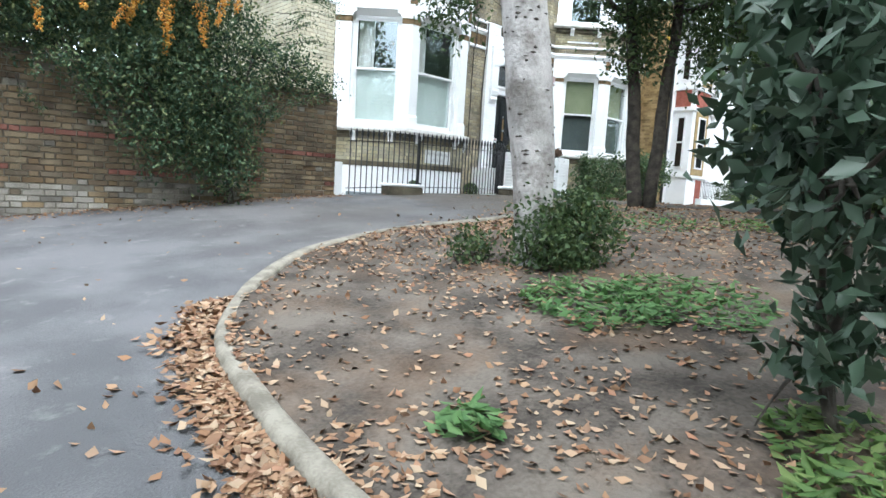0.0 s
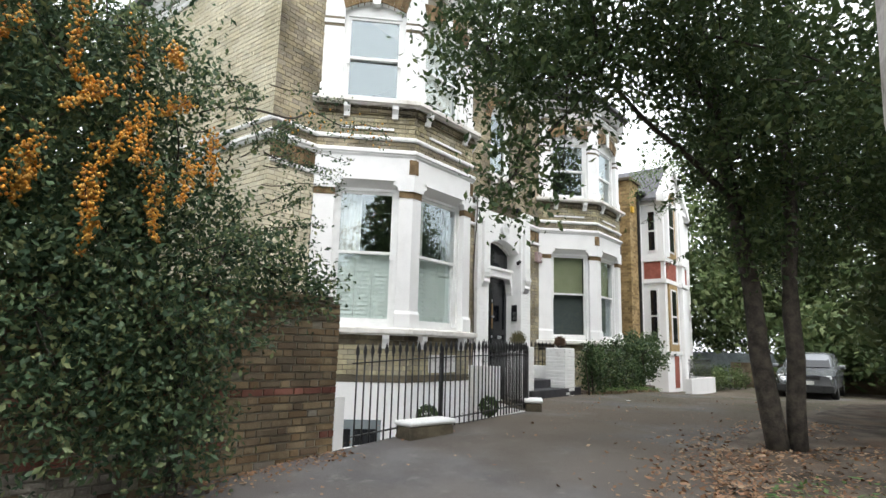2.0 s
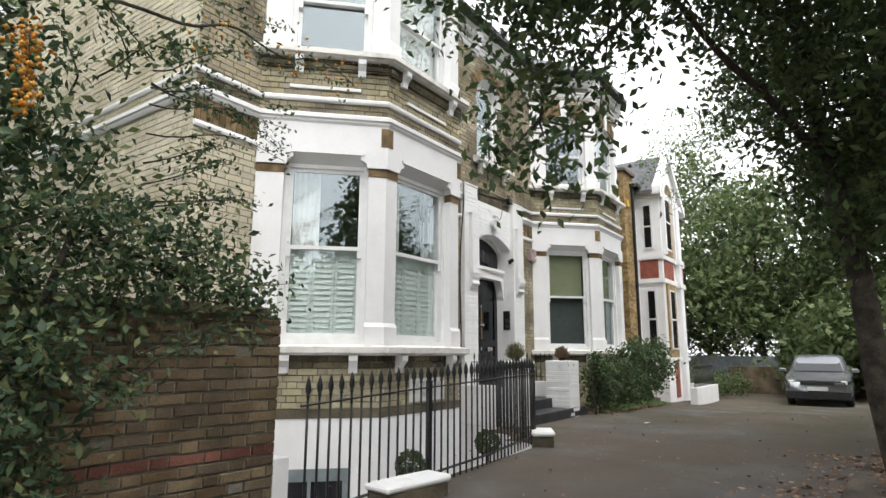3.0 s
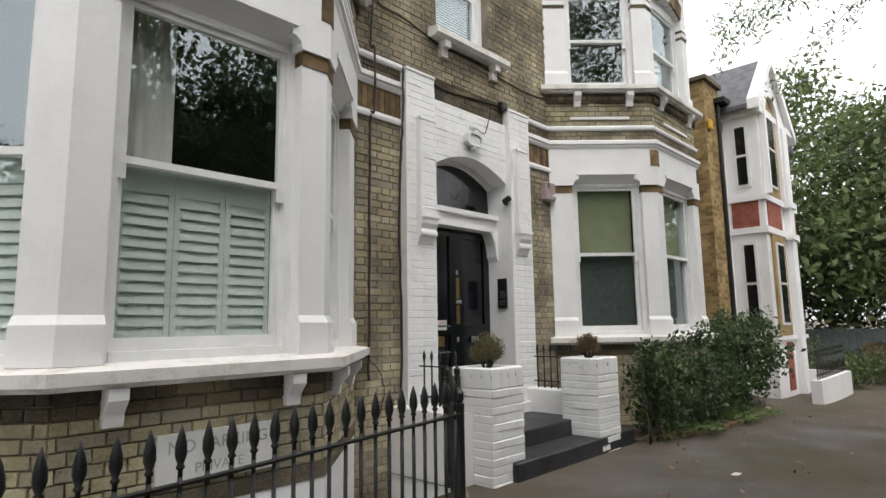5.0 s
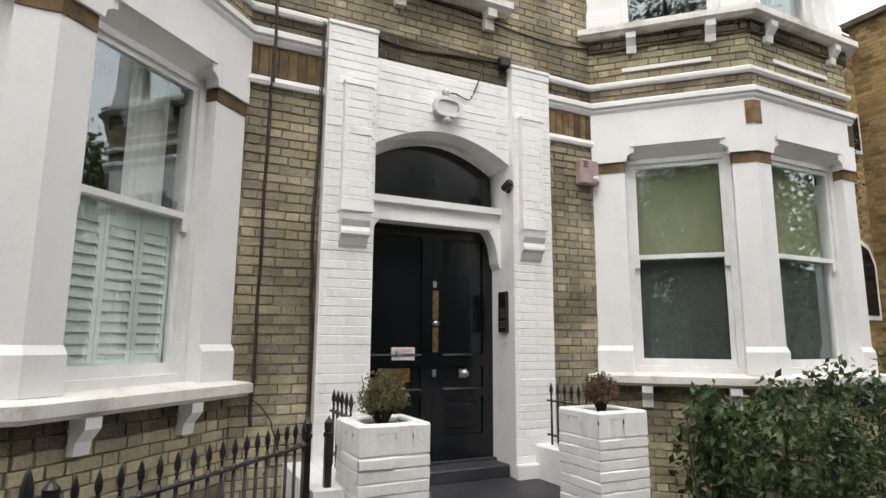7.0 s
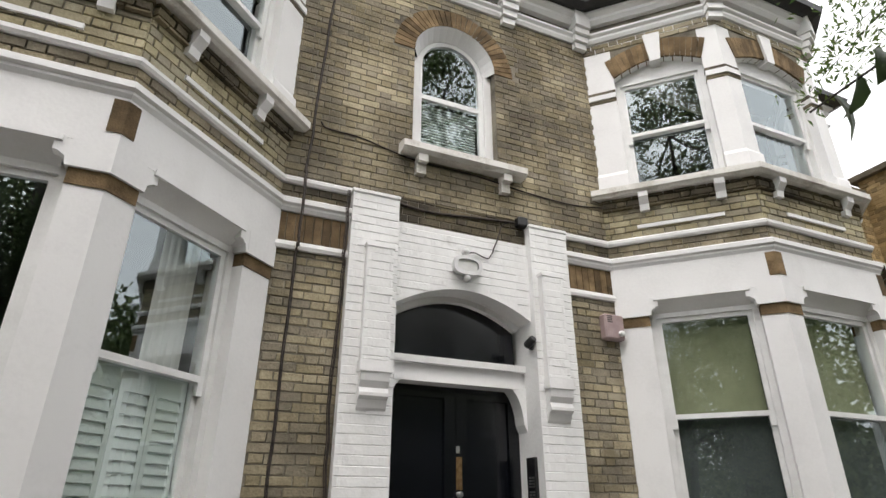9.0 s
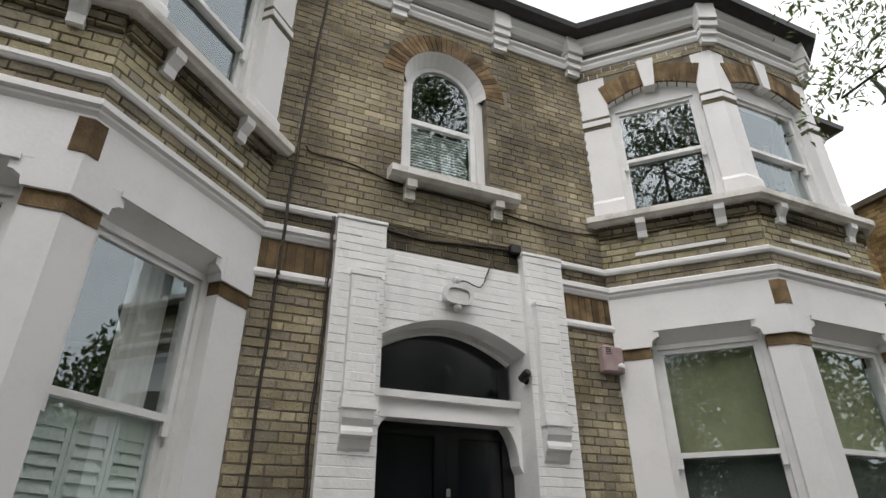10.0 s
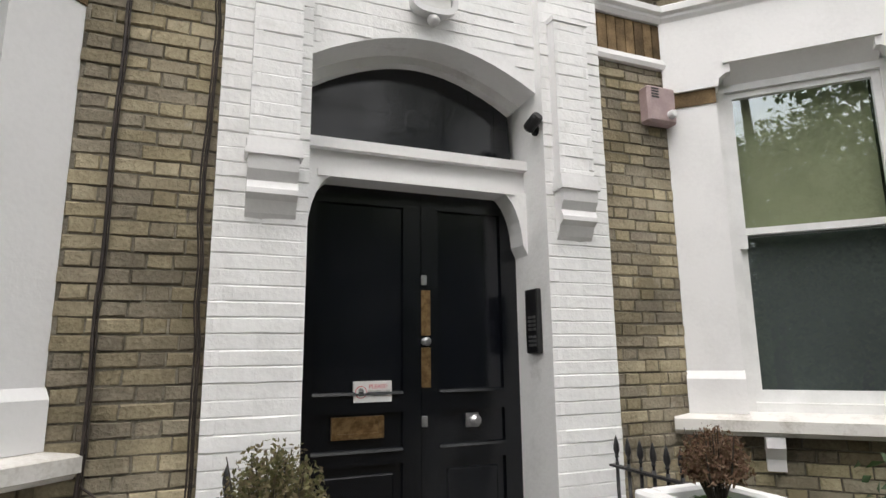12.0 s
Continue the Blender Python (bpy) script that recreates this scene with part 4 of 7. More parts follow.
for k in range(seg):
    (xa, za), (xb, zb) = ring_in[k], ring_in[k + 1]
    (xc, zc), (xd, zd) = ring_fl[k], ring_fl[k + 1]
    cw.add([(xa, WALL - 0.01, za), (xb, WALL - 0.01, zb), (xd, WALL + 0.13, zd), (xc, WALL + 0.13, zc)], [(0, 1, 2, 3)])
    cw.add([(xc, WALL + 0.13, zc), (xd, WALL + 0.13, zd), (xd, WALL + 0.2, zd), (xc, WALL + 0.2, zc)], [(0, 1, 2, 3)])
    cw.add([(xa, WALL + 0.01, za), (xb, WALL + 0.01, zb), (xb, WALL + 0.01, 6.75), (xa, WALL + 0.01, 6.75)], [(0, 1, 2, 3)])
cw.box(11.69 - 0.09, 11.69, WALL + 0.1, WALL + 0.22, 4.9, 6.17).box(12.49, 12.58, WALL + 0.1, WALL + 0.22, 4.9, 6.17)
cw.box(11.69, 12.49, WALL + 0.1, WALL + 0.22, 4.9, 4.98)
setting("arch_reveal", cw, M_WHITE, "white round-headed reveal of the middle upper window", "reveal")
mw = thing("window_13", "white round-headed sash window above the front door", "window", kind="structure")
s = Mesh()
yw = WALL + 0.14
s.box(11.69, 11.745, yw, yw + 0.05, 4.98, 6.15).box(12.435, 12.49, yw, yw + 0.05, 4.98, 6.15).box(11.745, 12.435, yw, yw + 0.05, 4.98, 5.05).box(11.745, 12.435, yw, yw + 0.05, 5.66, 5.72)
for k in range(seg):
    (xc, zc), (xd, zd) = ring_fl[k], ring_fl[k + 1]
    t = 0.86
    e, g_ = (arch_c[0] + (xc - arch_c[0]) * t, arch_c[1] + (zc - arch_c[1]) * t), (arch_c[0] + (xd - arch_c[0]) * t, arch_c[1] + (zd - arch_c[1]) * t)
    s.slab([(xc, zc), (xd, zd), g_, e], yw, yw + 0.05)
part("window_frame", s, M_FRAME, mw)
gp = part("pane", Mesh().add([(11.74, yw + 0.02, 5.04)] + [(12.44, yw + 0.02, 5.04)] + [(arch_c[0] + 0.36 * math.cos(math.pi * k / 14), yw + 0.02, 6.15 + 0.36 * math.sin(math.pi * k / 14)) for k in range(15)], [tuple(range(17))]), M_GLASS, mw)
gp.visible_shadow = False
vb = thing("venetian_blind", "white slatted blind in the round-headed window", "blind")
for r in range(17):
    part("slat", Mesh().box(11.76, 12.42, yw + 0.07, yw + 0.095, 5.05 + 0.036 * r, 5.056 + 0.036 * r), M_SHUT, vb)
# Landing shell in the same near-black, with its dimness in the colour.
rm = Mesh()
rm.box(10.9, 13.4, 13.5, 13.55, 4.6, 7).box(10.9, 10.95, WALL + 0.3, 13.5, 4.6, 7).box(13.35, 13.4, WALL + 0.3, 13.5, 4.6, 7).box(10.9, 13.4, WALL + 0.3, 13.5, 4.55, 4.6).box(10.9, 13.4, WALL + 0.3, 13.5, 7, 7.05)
setting("landing_walls", rm, M_ROOM, "landing behind the round-headed window, its dimness put into near-black walls", "wall")
av = Mesh()
nv = 30
for k in range(nv):
    t0, t1 = math.pi * k / nv, math.pi * (k + 0.86) / nv
    r0, r1 = arch_r + 0.004, arch_r + 0.235
    quad = [(arch_c[0] + r * math.cos(t), arch_c[1] + r * math.sin(t)) for r, t in ((r0, t0), (r1, t0), (r1, t1), (r0, t1))]
    av.slab(quad, WALL - 0.009, WALL + 0.05)
setting("round_arch", av, M_OCHRE, "round arch of dark rubbed bricks above the middle window", "arch")
us = Mesh()
us.sweep([(11.46, WALL), (12.84, WALL)], [(-0.2, 4.76), (0.12, 4.76), (0.17, 4.79), (0.17, 4.86), (0.0, 4.9), (-0.2, 4.9)])
for x in (11.68, 12.62):
    us.box(x - 0.05, x + 0.05, WALL - 0.13, WALL, 4.68, 4.76).box(x - 0.05, x + 0.05, WALL - 0.07, WALL, 4.57, 4.68)
setting("window_sill", us, M_SILL, "white stone sill on two corbels", "sill")

# ---- doorway ----
OX0, OX1, SPR = 11.46, 12.85, 3.22
core = Mesh()
case = []
for x0, x1 in ((11.02, OX0), (OX1, 13.29)):
    case.append(("pilaster", Mesh().box(x0, x1, 10.262, WALL, -0.2, 4.2)))
    case.append(("cap", Mesh().box(x0 - 0.01, x1 + 0.01, 10.245, WALL, 4.2, 4.24, bevel=0.008)))
    case.append(("plinth_block", Mesh().box(x0 - 0.02, x1 + 0.02, 10.2, 10.26, 0.3, 0.46, bevel=0.01)))
case.append(("reveal", Mesh().box(OX0 - 0.015, OX0, WALL, 10.9, -0.2, 3.5)))
case.append(("reveal", Mesh().box(OX1, OX1 + 0.015, WALL, 10.9, -0.2, 3.5)))
segs = 14
arc = [(OX0 + (OX1 - OX0) * k / segs, SPR + 0.22 * math.sin(math.pi * k / segs) ** 0.9) for k in range(segs + 1)]
core.slab(arc + [(OX1, 4.02), (OX0, 4.02)], 10.33, WALL + 0.3)
hung = []
for x0, x1 in ((11.16, 11.40), (12.91, 13.15)):
    hp, hc = Mesh(), Mesh()
    hung += [("hung_panel", hp), ("corbel", hc)]
    hp.box(x0, x1, 10.19, 10.262, 2.66, 3.66).box(x0 - 0.008, x1 + 0.008, 10.18, 10.262, 3.66, 3.69)
    hp.box(x0 - 0.01, x1 + 0.01, 10.165, 10.262, 2.6, 2.66)
    hp.box(x0 - 0.016, x1 + 0.016, 10.15, 10.262, 2.57, 2.602)
    pr = [(10.16, 2.57), (10.17, 2.5), (10.2, 2.45), (10.18, 2.41), (10.18, 2.385), (10.215, 2.36), (10.24, 2.3), (10.262, 2.27)]
    pts = [(x0, y, z) for y, z in pr] + [(x0, 10.262, 2.57)] + [(x1, y, z) for y, z in pr] + [(x1, 10.262, 2.57)]
    n = len(pr) + 1
    hc.add(pts, [tuple(range(n)), tuple(range(2 * n - 1, n - 1, -1))] + [(k, n + k, n + (k + 1) % n, (k + 1) % n) for k in range(n)])
# transom beam and curved door head
beam = Mesh()
hung.append(("transom_beam", beam))
beam.box(OX0, OX1, 10.52, 10.7, 2.62, 2.8).box(OX0, OX1, 10.47, 10.7, 2.76, 2.82).box(OX0 + 0.08, OX1 - 0.08, 10.49, 10.7, 2.6, 2.64)
for x, s in ((OX0, 1), (OX1, -1)):
    qa = [(x, 2.62), (x, 2.22)] + [(x + s * (0.2 - 0.2 * math.cos(a) * 0.85 - 0.0), 2.25 + 0.37 * math.sin(a)) for a in np.linspace(0.1, math.pi / 2, 8)]
    case.append(("door_bracket", Mesh().slab(qa if s > 0 else qa[::-1], 10.5, 10.7)))
# frame of the arched light
arc2 = [(OX0 + 0.05 + (OX1 - OX0 - 0.1) * k / segs, SPR - 0.05 + 0.22 * math.sin(math.pi * k / segs) ** 0.9) for k in range(segs + 1)]
case.append(("fanlight_frame", Mesh().slab(arc[::-1] + arc2, 10.55, 10.68)))
door_case = setting("door_case", core, M_WHITEB, "white-painted brick door surround with pilasters and arch", "door surround")
for nm, ms in case:
    part(nm, ms, M_WHITEB, door_case)
for nm, ms in hung:
    hob = part(nm, ms, M_WHITE, door_case)
    if nm == "hung_panel":
        hx = min(v[0] for v in ms.v) + 0.016
        painted_bricks(face_frame((hx, 10.19), (hx + 0.24, 10.19)), brick_boxes(0.24, 2.67, 3.65, proud=0.004, joint=0.002, length=0.3, head=0.3), M_WHITEB, hob)
painted_bricks(face_frame((OX0, 10.33), (OX1, 10.33)), brick_boxes(OX1 - OX0, 3.25, 4.02, proud=0.0035, joint=0.002, length=0.45, head=0.45, inside=lambda x, z: z - 0.06 > SPR + 0.22 * math.sin(math.pi * min(1, max(0, x / (OX1 - OX0)))) ** 0.9), M_WHITEB, door_case)
for x0, x1 in ((11.02, OX0), (OX1, 13.29)):
    painted_bricks(face_frame((x0, 10.262), (x1, 10.262)), brick_boxes(x1 - x0, 0.46, 4.2, proud=0.0055, joint=0.003, length=0.62, head=0.62), M_WHITEB, door_case)
tr = part("transom_light", Mesh().slab([(OX0 + 0.03, 2.8)] + [(OX1 - 0.03, 2.8)] + arc2[::-1], 10.62, 10.63), M_DARKGLASS)
tagged(tr, "dark leaded fanlight over the front door", "fanlight", "", "structure")
ld = Mesh()
for x in np.linspace(OX0 + 0.15, OX1 - 0.15, 7):
    ld.box(x - 0.002, x + 0.002, 10.617, 10.62, 2.83, 3.3)
for z in (2.95, 3.08, 3.2):
    ld.box(OX0 + 0.06, OX1 - 0.06, 10.618, 10.62, z - 0.002, z + 0.002)
part("leading", ld, M_DARKGLASS, tr)
part("roundel", Mesh().lathe([(0.075, 0), (0.08, 0.001), (0.06, 0.002)], 20, pose(12.155, 10.6195, 3.05, 90, 0, 0)), M_DARKGLASS, tr)

door = thing("door_1", "black panelled double front door with brass fittings", "door", kind="structure")
DY = 10.66
dm = 12.2
for a, b in ((OX0 + 0.0, dm - 0.002), (dm + 0.002, OX1)):
    st = 0.11
    lf = Mesh()
    lf.box(a, a + st, DY, DY + 0.05, 0.46, 2.64).box(b - st, b, DY, DY + 0.05, 0.46, 2.64)
    for z0, z1 in ((0.46, 0.68), (1.02, 1.1), (1.3, 1.4), (2.5, 2.64)):
        lf.box(a + st, b - st, DY, DY + 0.05, z0, z1)
    leaf = part("leaf", lf, M_DOOR, door)
    part("upper_panel", Mesh().box(a + st, b - st, DY + 0.022, DY + 0.035, 1.4, 2.5), M_DARKGLASS, leaf, "dark glass upper panel")
    part("middle_panel", Mesh().box(a + st, b - st, DY + 0.02, DY + 0.04, 1.1, 1.3), M_DOOR, leaf)
    part("lower_panel", Mesh().box(a + st, b - st, DY + 0.022, DY + 0.04, 0.68, 1.02).box(a + st + 0.05, b - st - 0.05, DY + 0.01, DY + 0.03, 0.73, 0.97, bevel=0.008), M_DOOR, leaf)
    ml = Mesh()
    ml.sweep([(a + st, DY), (b - st, DY)], [(0.012, 1.4), (0.004, 1.415), (-0.02, 1.42), (-0.02, 1.395)])
    ml.sweep([(a + st, DY), (b - st, DY)], [(0.012, 1.09), (0.004, 1.105), (-0.02, 1.11), (-0.02, 1.085)])
    part("bead", ml, M_DOOR, leaf)
part("threshold", Mesh().box(OX0, OX1, 10.6, 10.75, 0.34, 0.46), M_SLATE, door)
part("push_plate", Mesh().box(dm + 0.0, dm + 0.058, DY - 0.006, DY, 1.43, 1.66, bevel=0.002).box(dm, dm + 0.058, DY - 0.006, DY, 1.73, 2.0, bevel=0.002), M_BRASS, door, "worn copper-coloured plate")
part("knob", Mesh().lathe([(0.022, 0), (0.022, 0.008), (0.01, 0.012), (0.01, 0.03), (0.024, 0.04), (0.026, 0.05), (0.014, 0.062)], 14, pose(dm + 0.02, DY, 1.695, 90, 0, 0)), M_STEEL, door, "round steel knob")
part("centre_knob", Mesh().lathe([(0.03, 0), (0.03, 0.01), (0.014, 0.02), (0.014, 0.04), (0.034, 0.05), (0.036, 0.065), (0.016, 0.08)], 14, pose(12.52, DY + 0.01, 1.235, 90, 0, 0)).box(12.48, 12.56, DY - 0.004, DY + 0.01, 1.195, 1.275), M_STEEL, door, "dull steel door knob")
sl = Mesh()
sl.box(11.68, 11.975, DY - 0.008, DY + 0.03, 1.165, 1.195).box(11.68, 11.975, DY - 0.008, DY + 0.03, 1.255, 1.285).box(11.68, 11.71, DY - 0.008, DY + 0.03, 1.195, 1.255).box(11.945, 11.975, DY - 0.008, DY + 0.03, 1.195, 1.255).box(11.71, 11.945, DY - 0.002, DY + 0.03, 1.195, 1.255)
part("letterbox", sl, M_BRASS, door, "brass letterbox")
for z in (1.24, 2.06):
    part("lock", Mesh().box(dm + 0.0, dm + 0.035, DY - 0.01, DY, z - 0.03, z + 0.03, bevel=0.003), M_STEEL, door, "steel lock cylinder plate")


def lettering(text, size, mat, m, parent, name="lettering"):
    cu = bpy.data.curves.new(name, 'FONT')
    cu.body, cu.size, cu.extrude, cu.align_x = text, size, 0.0006, 'CENTER'
    tmp = bpy.data.objects.new(name, cu)
    me = bpy.data.meshes.new_from_object(tmp)
    bpy.data.objects.remove(tmp)
    me.materials.append(mat)
    ob = new(name, me)
    ob.parent = parent
    ob.matrix_world = m
    return ob


stk = thing("door_notice", "small white notice with red heading on the door", "sign")
part("card", Mesh().box(11.8, 12.02, DY - 0.004, DY + 0.024, 1.36, 1.475), M_SIGN, stk)
lettering("PLEASE!", 0.032, M_TXTRED, pose(11.94, DY - 0.0055, 1.435, 90, 0, 0), stk)
lettering("DO NOT SLAM", 0.0185, M_RUBBER, pose(11.945, DY - 0.0055, 1.412, 90, 0, 0), stk)
lettering("THE DOOR", 0.0185, M_RUBBER, pose(11.945, DY - 0.0055, 1.391, 90, 0, 0), stk)
hand = Mesh().lathe([(0.034, 0), (0.034, 0.001)], 18, pose(11.841, DY - 0.0045, 1.416, 90, 0, 0))
part("badge_ring", hand, M_TXTRED, stk)
part("badge_disc", Mesh().lathe([(0.03, 0), (0.03, 0.001)], 18, pose(11.841, DY - 0.006, 1.416, 90, 0, 0)), M_SIGN, stk)
part("badge_symbol", Mesh().box(11.827, 11.855, DY - 0.009, DY - 0.0075, 1.398, 1.418).box(11.827, 11.832, DY - 0.009, DY - 0.0075, 1.418, 1.434).box(11.835, 11.84, DY - 0.009, DY - 0.0075, 1.418, 1.439).box(11.843, 11.848, DY - 0.009, DY - 0.0075, 1.418, 1.437).box(11.85, 11.855, DY - 0.009, DY - 0.0075, 1.418, 1.43), M_RUBBER, stk)

kp = thing("entry_phone", "tall black entry phone with push buttons in the door reveal", "entry phone")
part("body", Mesh().box(OX1 - 0.035, OX1, 10.36, 10.5, 1.62, 2.0, bevel=0.006), M_BLACK, kp)
for r in range(7):
    for c in range(2):
        part("button", Mesh().box(OX1 - 0.042, OX1 - 0.034, 10.38 + 0.045 * c, 10.41 + 0.045 * c, 1.66 + 0.024 * r + (0.02 if r > 2 else 0), 1.675 + 0.024 * r + (0.02 if r > 2 else 0)), M_STEEL, kp)

# ---- porch, planters and railings ----
st = Mesh().box(11.3, 13.62, 9.12, 9.5, -0.1, 0.165, bevel=0.012)
steps = thing("porch_steps", "dark-painted steps up to the front door", "steps", kind="structure")
part("step", st, M_SLATE, steps)
part("step", Mesh().box(11.3, 13.05, 9.48, 10.7, -0.1, 0.335, bevel=0.012), M_SLATE, steps)
part("step", Mesh().box(11.462, 12.848, 10.36, 10.7, 0.33, 0.44, bevel=0.01), M_SLATE, steps)
lowm = Mesh()
for x0, x1 in ((11.03, 11.25), (13.05, 13.27)):
    lowm.box(x0, x1, 9.55, 10.262, -0.1, 0.62, bevel=0.012)
setting("porch_wall", lowm, M_WHITEB, "low white-painted walls flanking the porch", "wall")


def planter(x, y, topi, label, plant_label):
    p = thing("planter", label, "planter", Matrix.Translation((x, y, 0)), "brick planters by the door")
    w = 0.235
    body = part("core", Mesh().box(-w + 0.0085, w - 0.0085, -w + 0.0085, w - 0.0085, -0.06, 0.925), M_WHITEB, p, "white-painted brick")
    for sd in range(4):
        m = Matrix.Rotation(sd * math.pi / 2, 4, 'Z') @ Matrix.Translation((-w, -w + 0.008, 0))
        rows_ = []
        for k in range(12):
            z0, off = -0.06 + k * 0.0745, 0.5 if (k + sd) % 2 else 0.27
            for u0, u1 in ((0.0, off), (off, 1.0)):
                rows_.append((2 * w * u0, 2 * w * u1 - 0.002, -0.011 + float(rng.normal(0, 0.0035)), z0, z0 + 0.0735))
        for k in range(4):
            rows_.append((2 * w * k / 4, 2 * w * (k + 1) / 4 - 0.003, -0.013 + float(rng.normal(0, 0.0035)), 0.838, 1.022))
        painted_bricks(m, rows_, M_WHITEB, body, 0.009)
    rim = Mesh()
    for sd in range(4):
        rim.box(-w - 0.004, w - 0.075, -w - 0.004, -w + 0.075, 0.96, 1.026, Matrix.Rotation(sd * math.pi / 2, 4, 'Z'), bevel=0.014)
    part("rim", rim, M_WHITEB, p)
    part("soil", Mesh().box(-w + 0.05, w - 0.05, -w + 0.05, w - 0.05, 0.92, 0.98), M_SOIL, p)
    pl = thing("box_bush", plant_label, "topiary", Matrix.Translation((x, y, 0.98)), "clipped bushes in planters")
    tw = Mesh()
    for i in range(26):
        a, r = rng.uniform(0, 6.28), rng.uniform(0.03, 0.15)
        tw.tube([(0.02 * math.cos(a), 0.02 * math.sin(a), 0), (r * 0.7 * math.cos(a), r * 0.7 * math.sin(a), 0.12), (r * math.cos(a), r * math.sin(a), rng.uniform(0.2, 0.33))], [0.006, 0.004, 0.002], 5)
    part("twig", tw, M_BARK, pl)["kind"] = "stuff"
    c = []
    for i in range(330):
        d = Vector(rng.normal(size=3))
        d.z = abs(d.z) * 1.15 - 0.15
        d.normalize()
        rad = float(rng.uniform(0.13, 0.2)) * topi
        tip = Vector((d.x * rad * 0.95, d.y * rad * 0.95, 0.16 + d.z * rad * 1.15))
        root = Vector((d.x * 0.05, d.y * 0.05, 0.08))
        for k in range(12):
            c.append(root.lerp(tip, 0.35 + 0.65 * (k + 0.5) / 12) + Vector(rng.normal(0, 0.008, 3)))
    c = np.array(c)
    c[:, 2] = np.maximum(c[:, 2], 0.01)
    leaf_object("foliage", leaves(c, 0.021, droop=-0.6), L_BOX if topi > 0.9 else L_DRY, pl)
    g = rng.uniform(-0.15, 0.15, (160, 3)) * (1, 1, 0) + (0, 0, 0.01)
    leaf_object("undergrowth", leaves(g, 0.045, flat=True), L_WEED, pl)


planter(11.26, 9.41, 1.0, "square white-painted brick planter holding a green bush", "round clipped box bush, green turning brown")
planter(13.05, 9.36, 0.82, "square white-painted brick planter holding a dry bush", "small half-dead clipped bush with reddish twigs")

SPEAR = [(0.007, 0), (0.007, 0.02), (0.012, 0.024), (0.012, 0.03), (0.008, 0.034), (0.017, 0.06), (0.016, 0.085), (0.009, 0.115), (0.001, 0.14)]


def railing(name, pts, gap, z_foot, z_rail, spear, label, posts=()):
    r = thing(name, label, "railing")
    p = [Vector(q) for q in pts]
    bar = Mesh().lathe([(0.0098, 0.0), (0.0098, 1.0)], 8).data("bar", M_BLACK, True)
    tip = Mesh().lathe([(a * spear, b * spear) for a, b in SPEAR], 8).data("finial", M_BLACK, True)
    total = 0.0
    for a, b in zip(p, p[1:]):
        ln = (b - a).length
        ang = math.degrees(math.atan2((b - a).y, (b - a).x))
        za, zb = z_foot(a), z_foot(b)
        for h in (z_rail, 0.1):
            m = pose(a.x, a.y, 0, 0, 0, ang)
            rl = Mesh()
            rl.add([m @ Vector(v) for v in ((0, -0.018, za + h), (0, 0.018, za + h), (0, 0.018, za + h + 0.012), (0, -0.018, za + h + 0.012),
                                            (ln, -0.018, zb + h), (ln, 0.018, zb + h), (ln, 0.018, zb + h + 0.012), (ln, -0.018, zb + h + 0.012))],
                   [(0, 3, 2, 1), (4, 5, 6, 7), (0, 1, 5, 4), (1, 2, 6, 5), (2, 3, 7, 6), (3, 0, 4, 7)])
            part("rail", rl, M_BLACK, r)
        n = max(2, round(ln / gap))
        for i in range(n):
            q = a.lerp(b, (i + 0.5) / n)
            zf = za + (zb - za) * (i + 0.5) / n
            o = new("bar", bar)
            o.parent = r
            o.matrix_world = Matrix.Translation((q.x, q.y, zf + 0.002)) @ Matrix.Diagonal((1, 1, z_rail + 0.03, 1))
            o = new("finial", tip)
            o.parent = r
            o.matrix_world = Matrix.Translation((q.x, q.y, zf + z_rail + 0.03))
    for q in posts:
        zf = z_foot(Vector(q))
        part("post", Mesh().box(q[0] - 0.022, q[0] + 0.022, q[1] - 0.022, q[1] + 0.022, zf, zf + z_rail + 0.04)
             .lathe([(0.034, 0), (0.034, 0.025), (0.022, 0.03), (0.03, 0.05), (0.03, 0.09), (0.012, 0.11), (0.001, 0.13)], 10, Matrix.Translation((q[0], q[1], zf + z_rail + 0.04))), M_BLACK, r, "stout post with urn finial")
    return r


foot = lambda q: ground_z(q.x, q.y) + 0.01
railing("front_railing", [(5.5, 8.13), (6.6, 8.06), (7.9, 8.05), (9.0, 8.17), (9.58, 8.25)], 0.105, foot, 0.88, 1.35, "black iron spear railings along the basement area", [(7.0, 8.06), (9.6, 8.27)])
railing("area_gate", [(9.63, 8.31), (10.2, 8.87), (10.79, 9.47)], 0.095, foot, 0.88, 0.9, "black iron gate and railings at the area steps", [(10.79, 9.49), (10.93, 9.5)])
low = lambda q: 0.6
railing("porch_railing", [(13.16, 9.62), (13.16, 10.2)], 0.1, low, 0.4, 1.0, "short black railing on the low porch wall")
railing("porch_railing", [(11.14, 9.66), (11.14, 10.2)], 0.1, low, 0.4, 1.0, "short black railing on the low porch wall")

# basement area
ar = Mesh()
ar.box(5.3, 10.9, 8.0, 10.5, -1.75, -1.65)
ar.box(5.3, 9.7, 8.17, 8.3, -1.7, -0.16)
ar.box(5.3, 5.44, 8.17, 10.4, -1.7, 0.4)
ar.box(10.82, 11.02, 9.4, 10.4, -1.7, 0.62)
ar.add([(9.65, 8.17, -1.7), (10.82, 9.4, -1.7), (10.82, 9.4, -0.02), (9.65, 8.17, -0.02)], [(0, 1, 2, 3), (3, 2, 1, 0)])
setting("area_walls", ar, M_WHITE, "white-painted walls of the sunken basement area", "wall")
fl = Mesh()
fl.prism([(9.6, 8.1), (9.72, 8.1), (10.9, 9.4), (10.82, 9.5), (10.1, 8.78)], -0.06, 0.012)
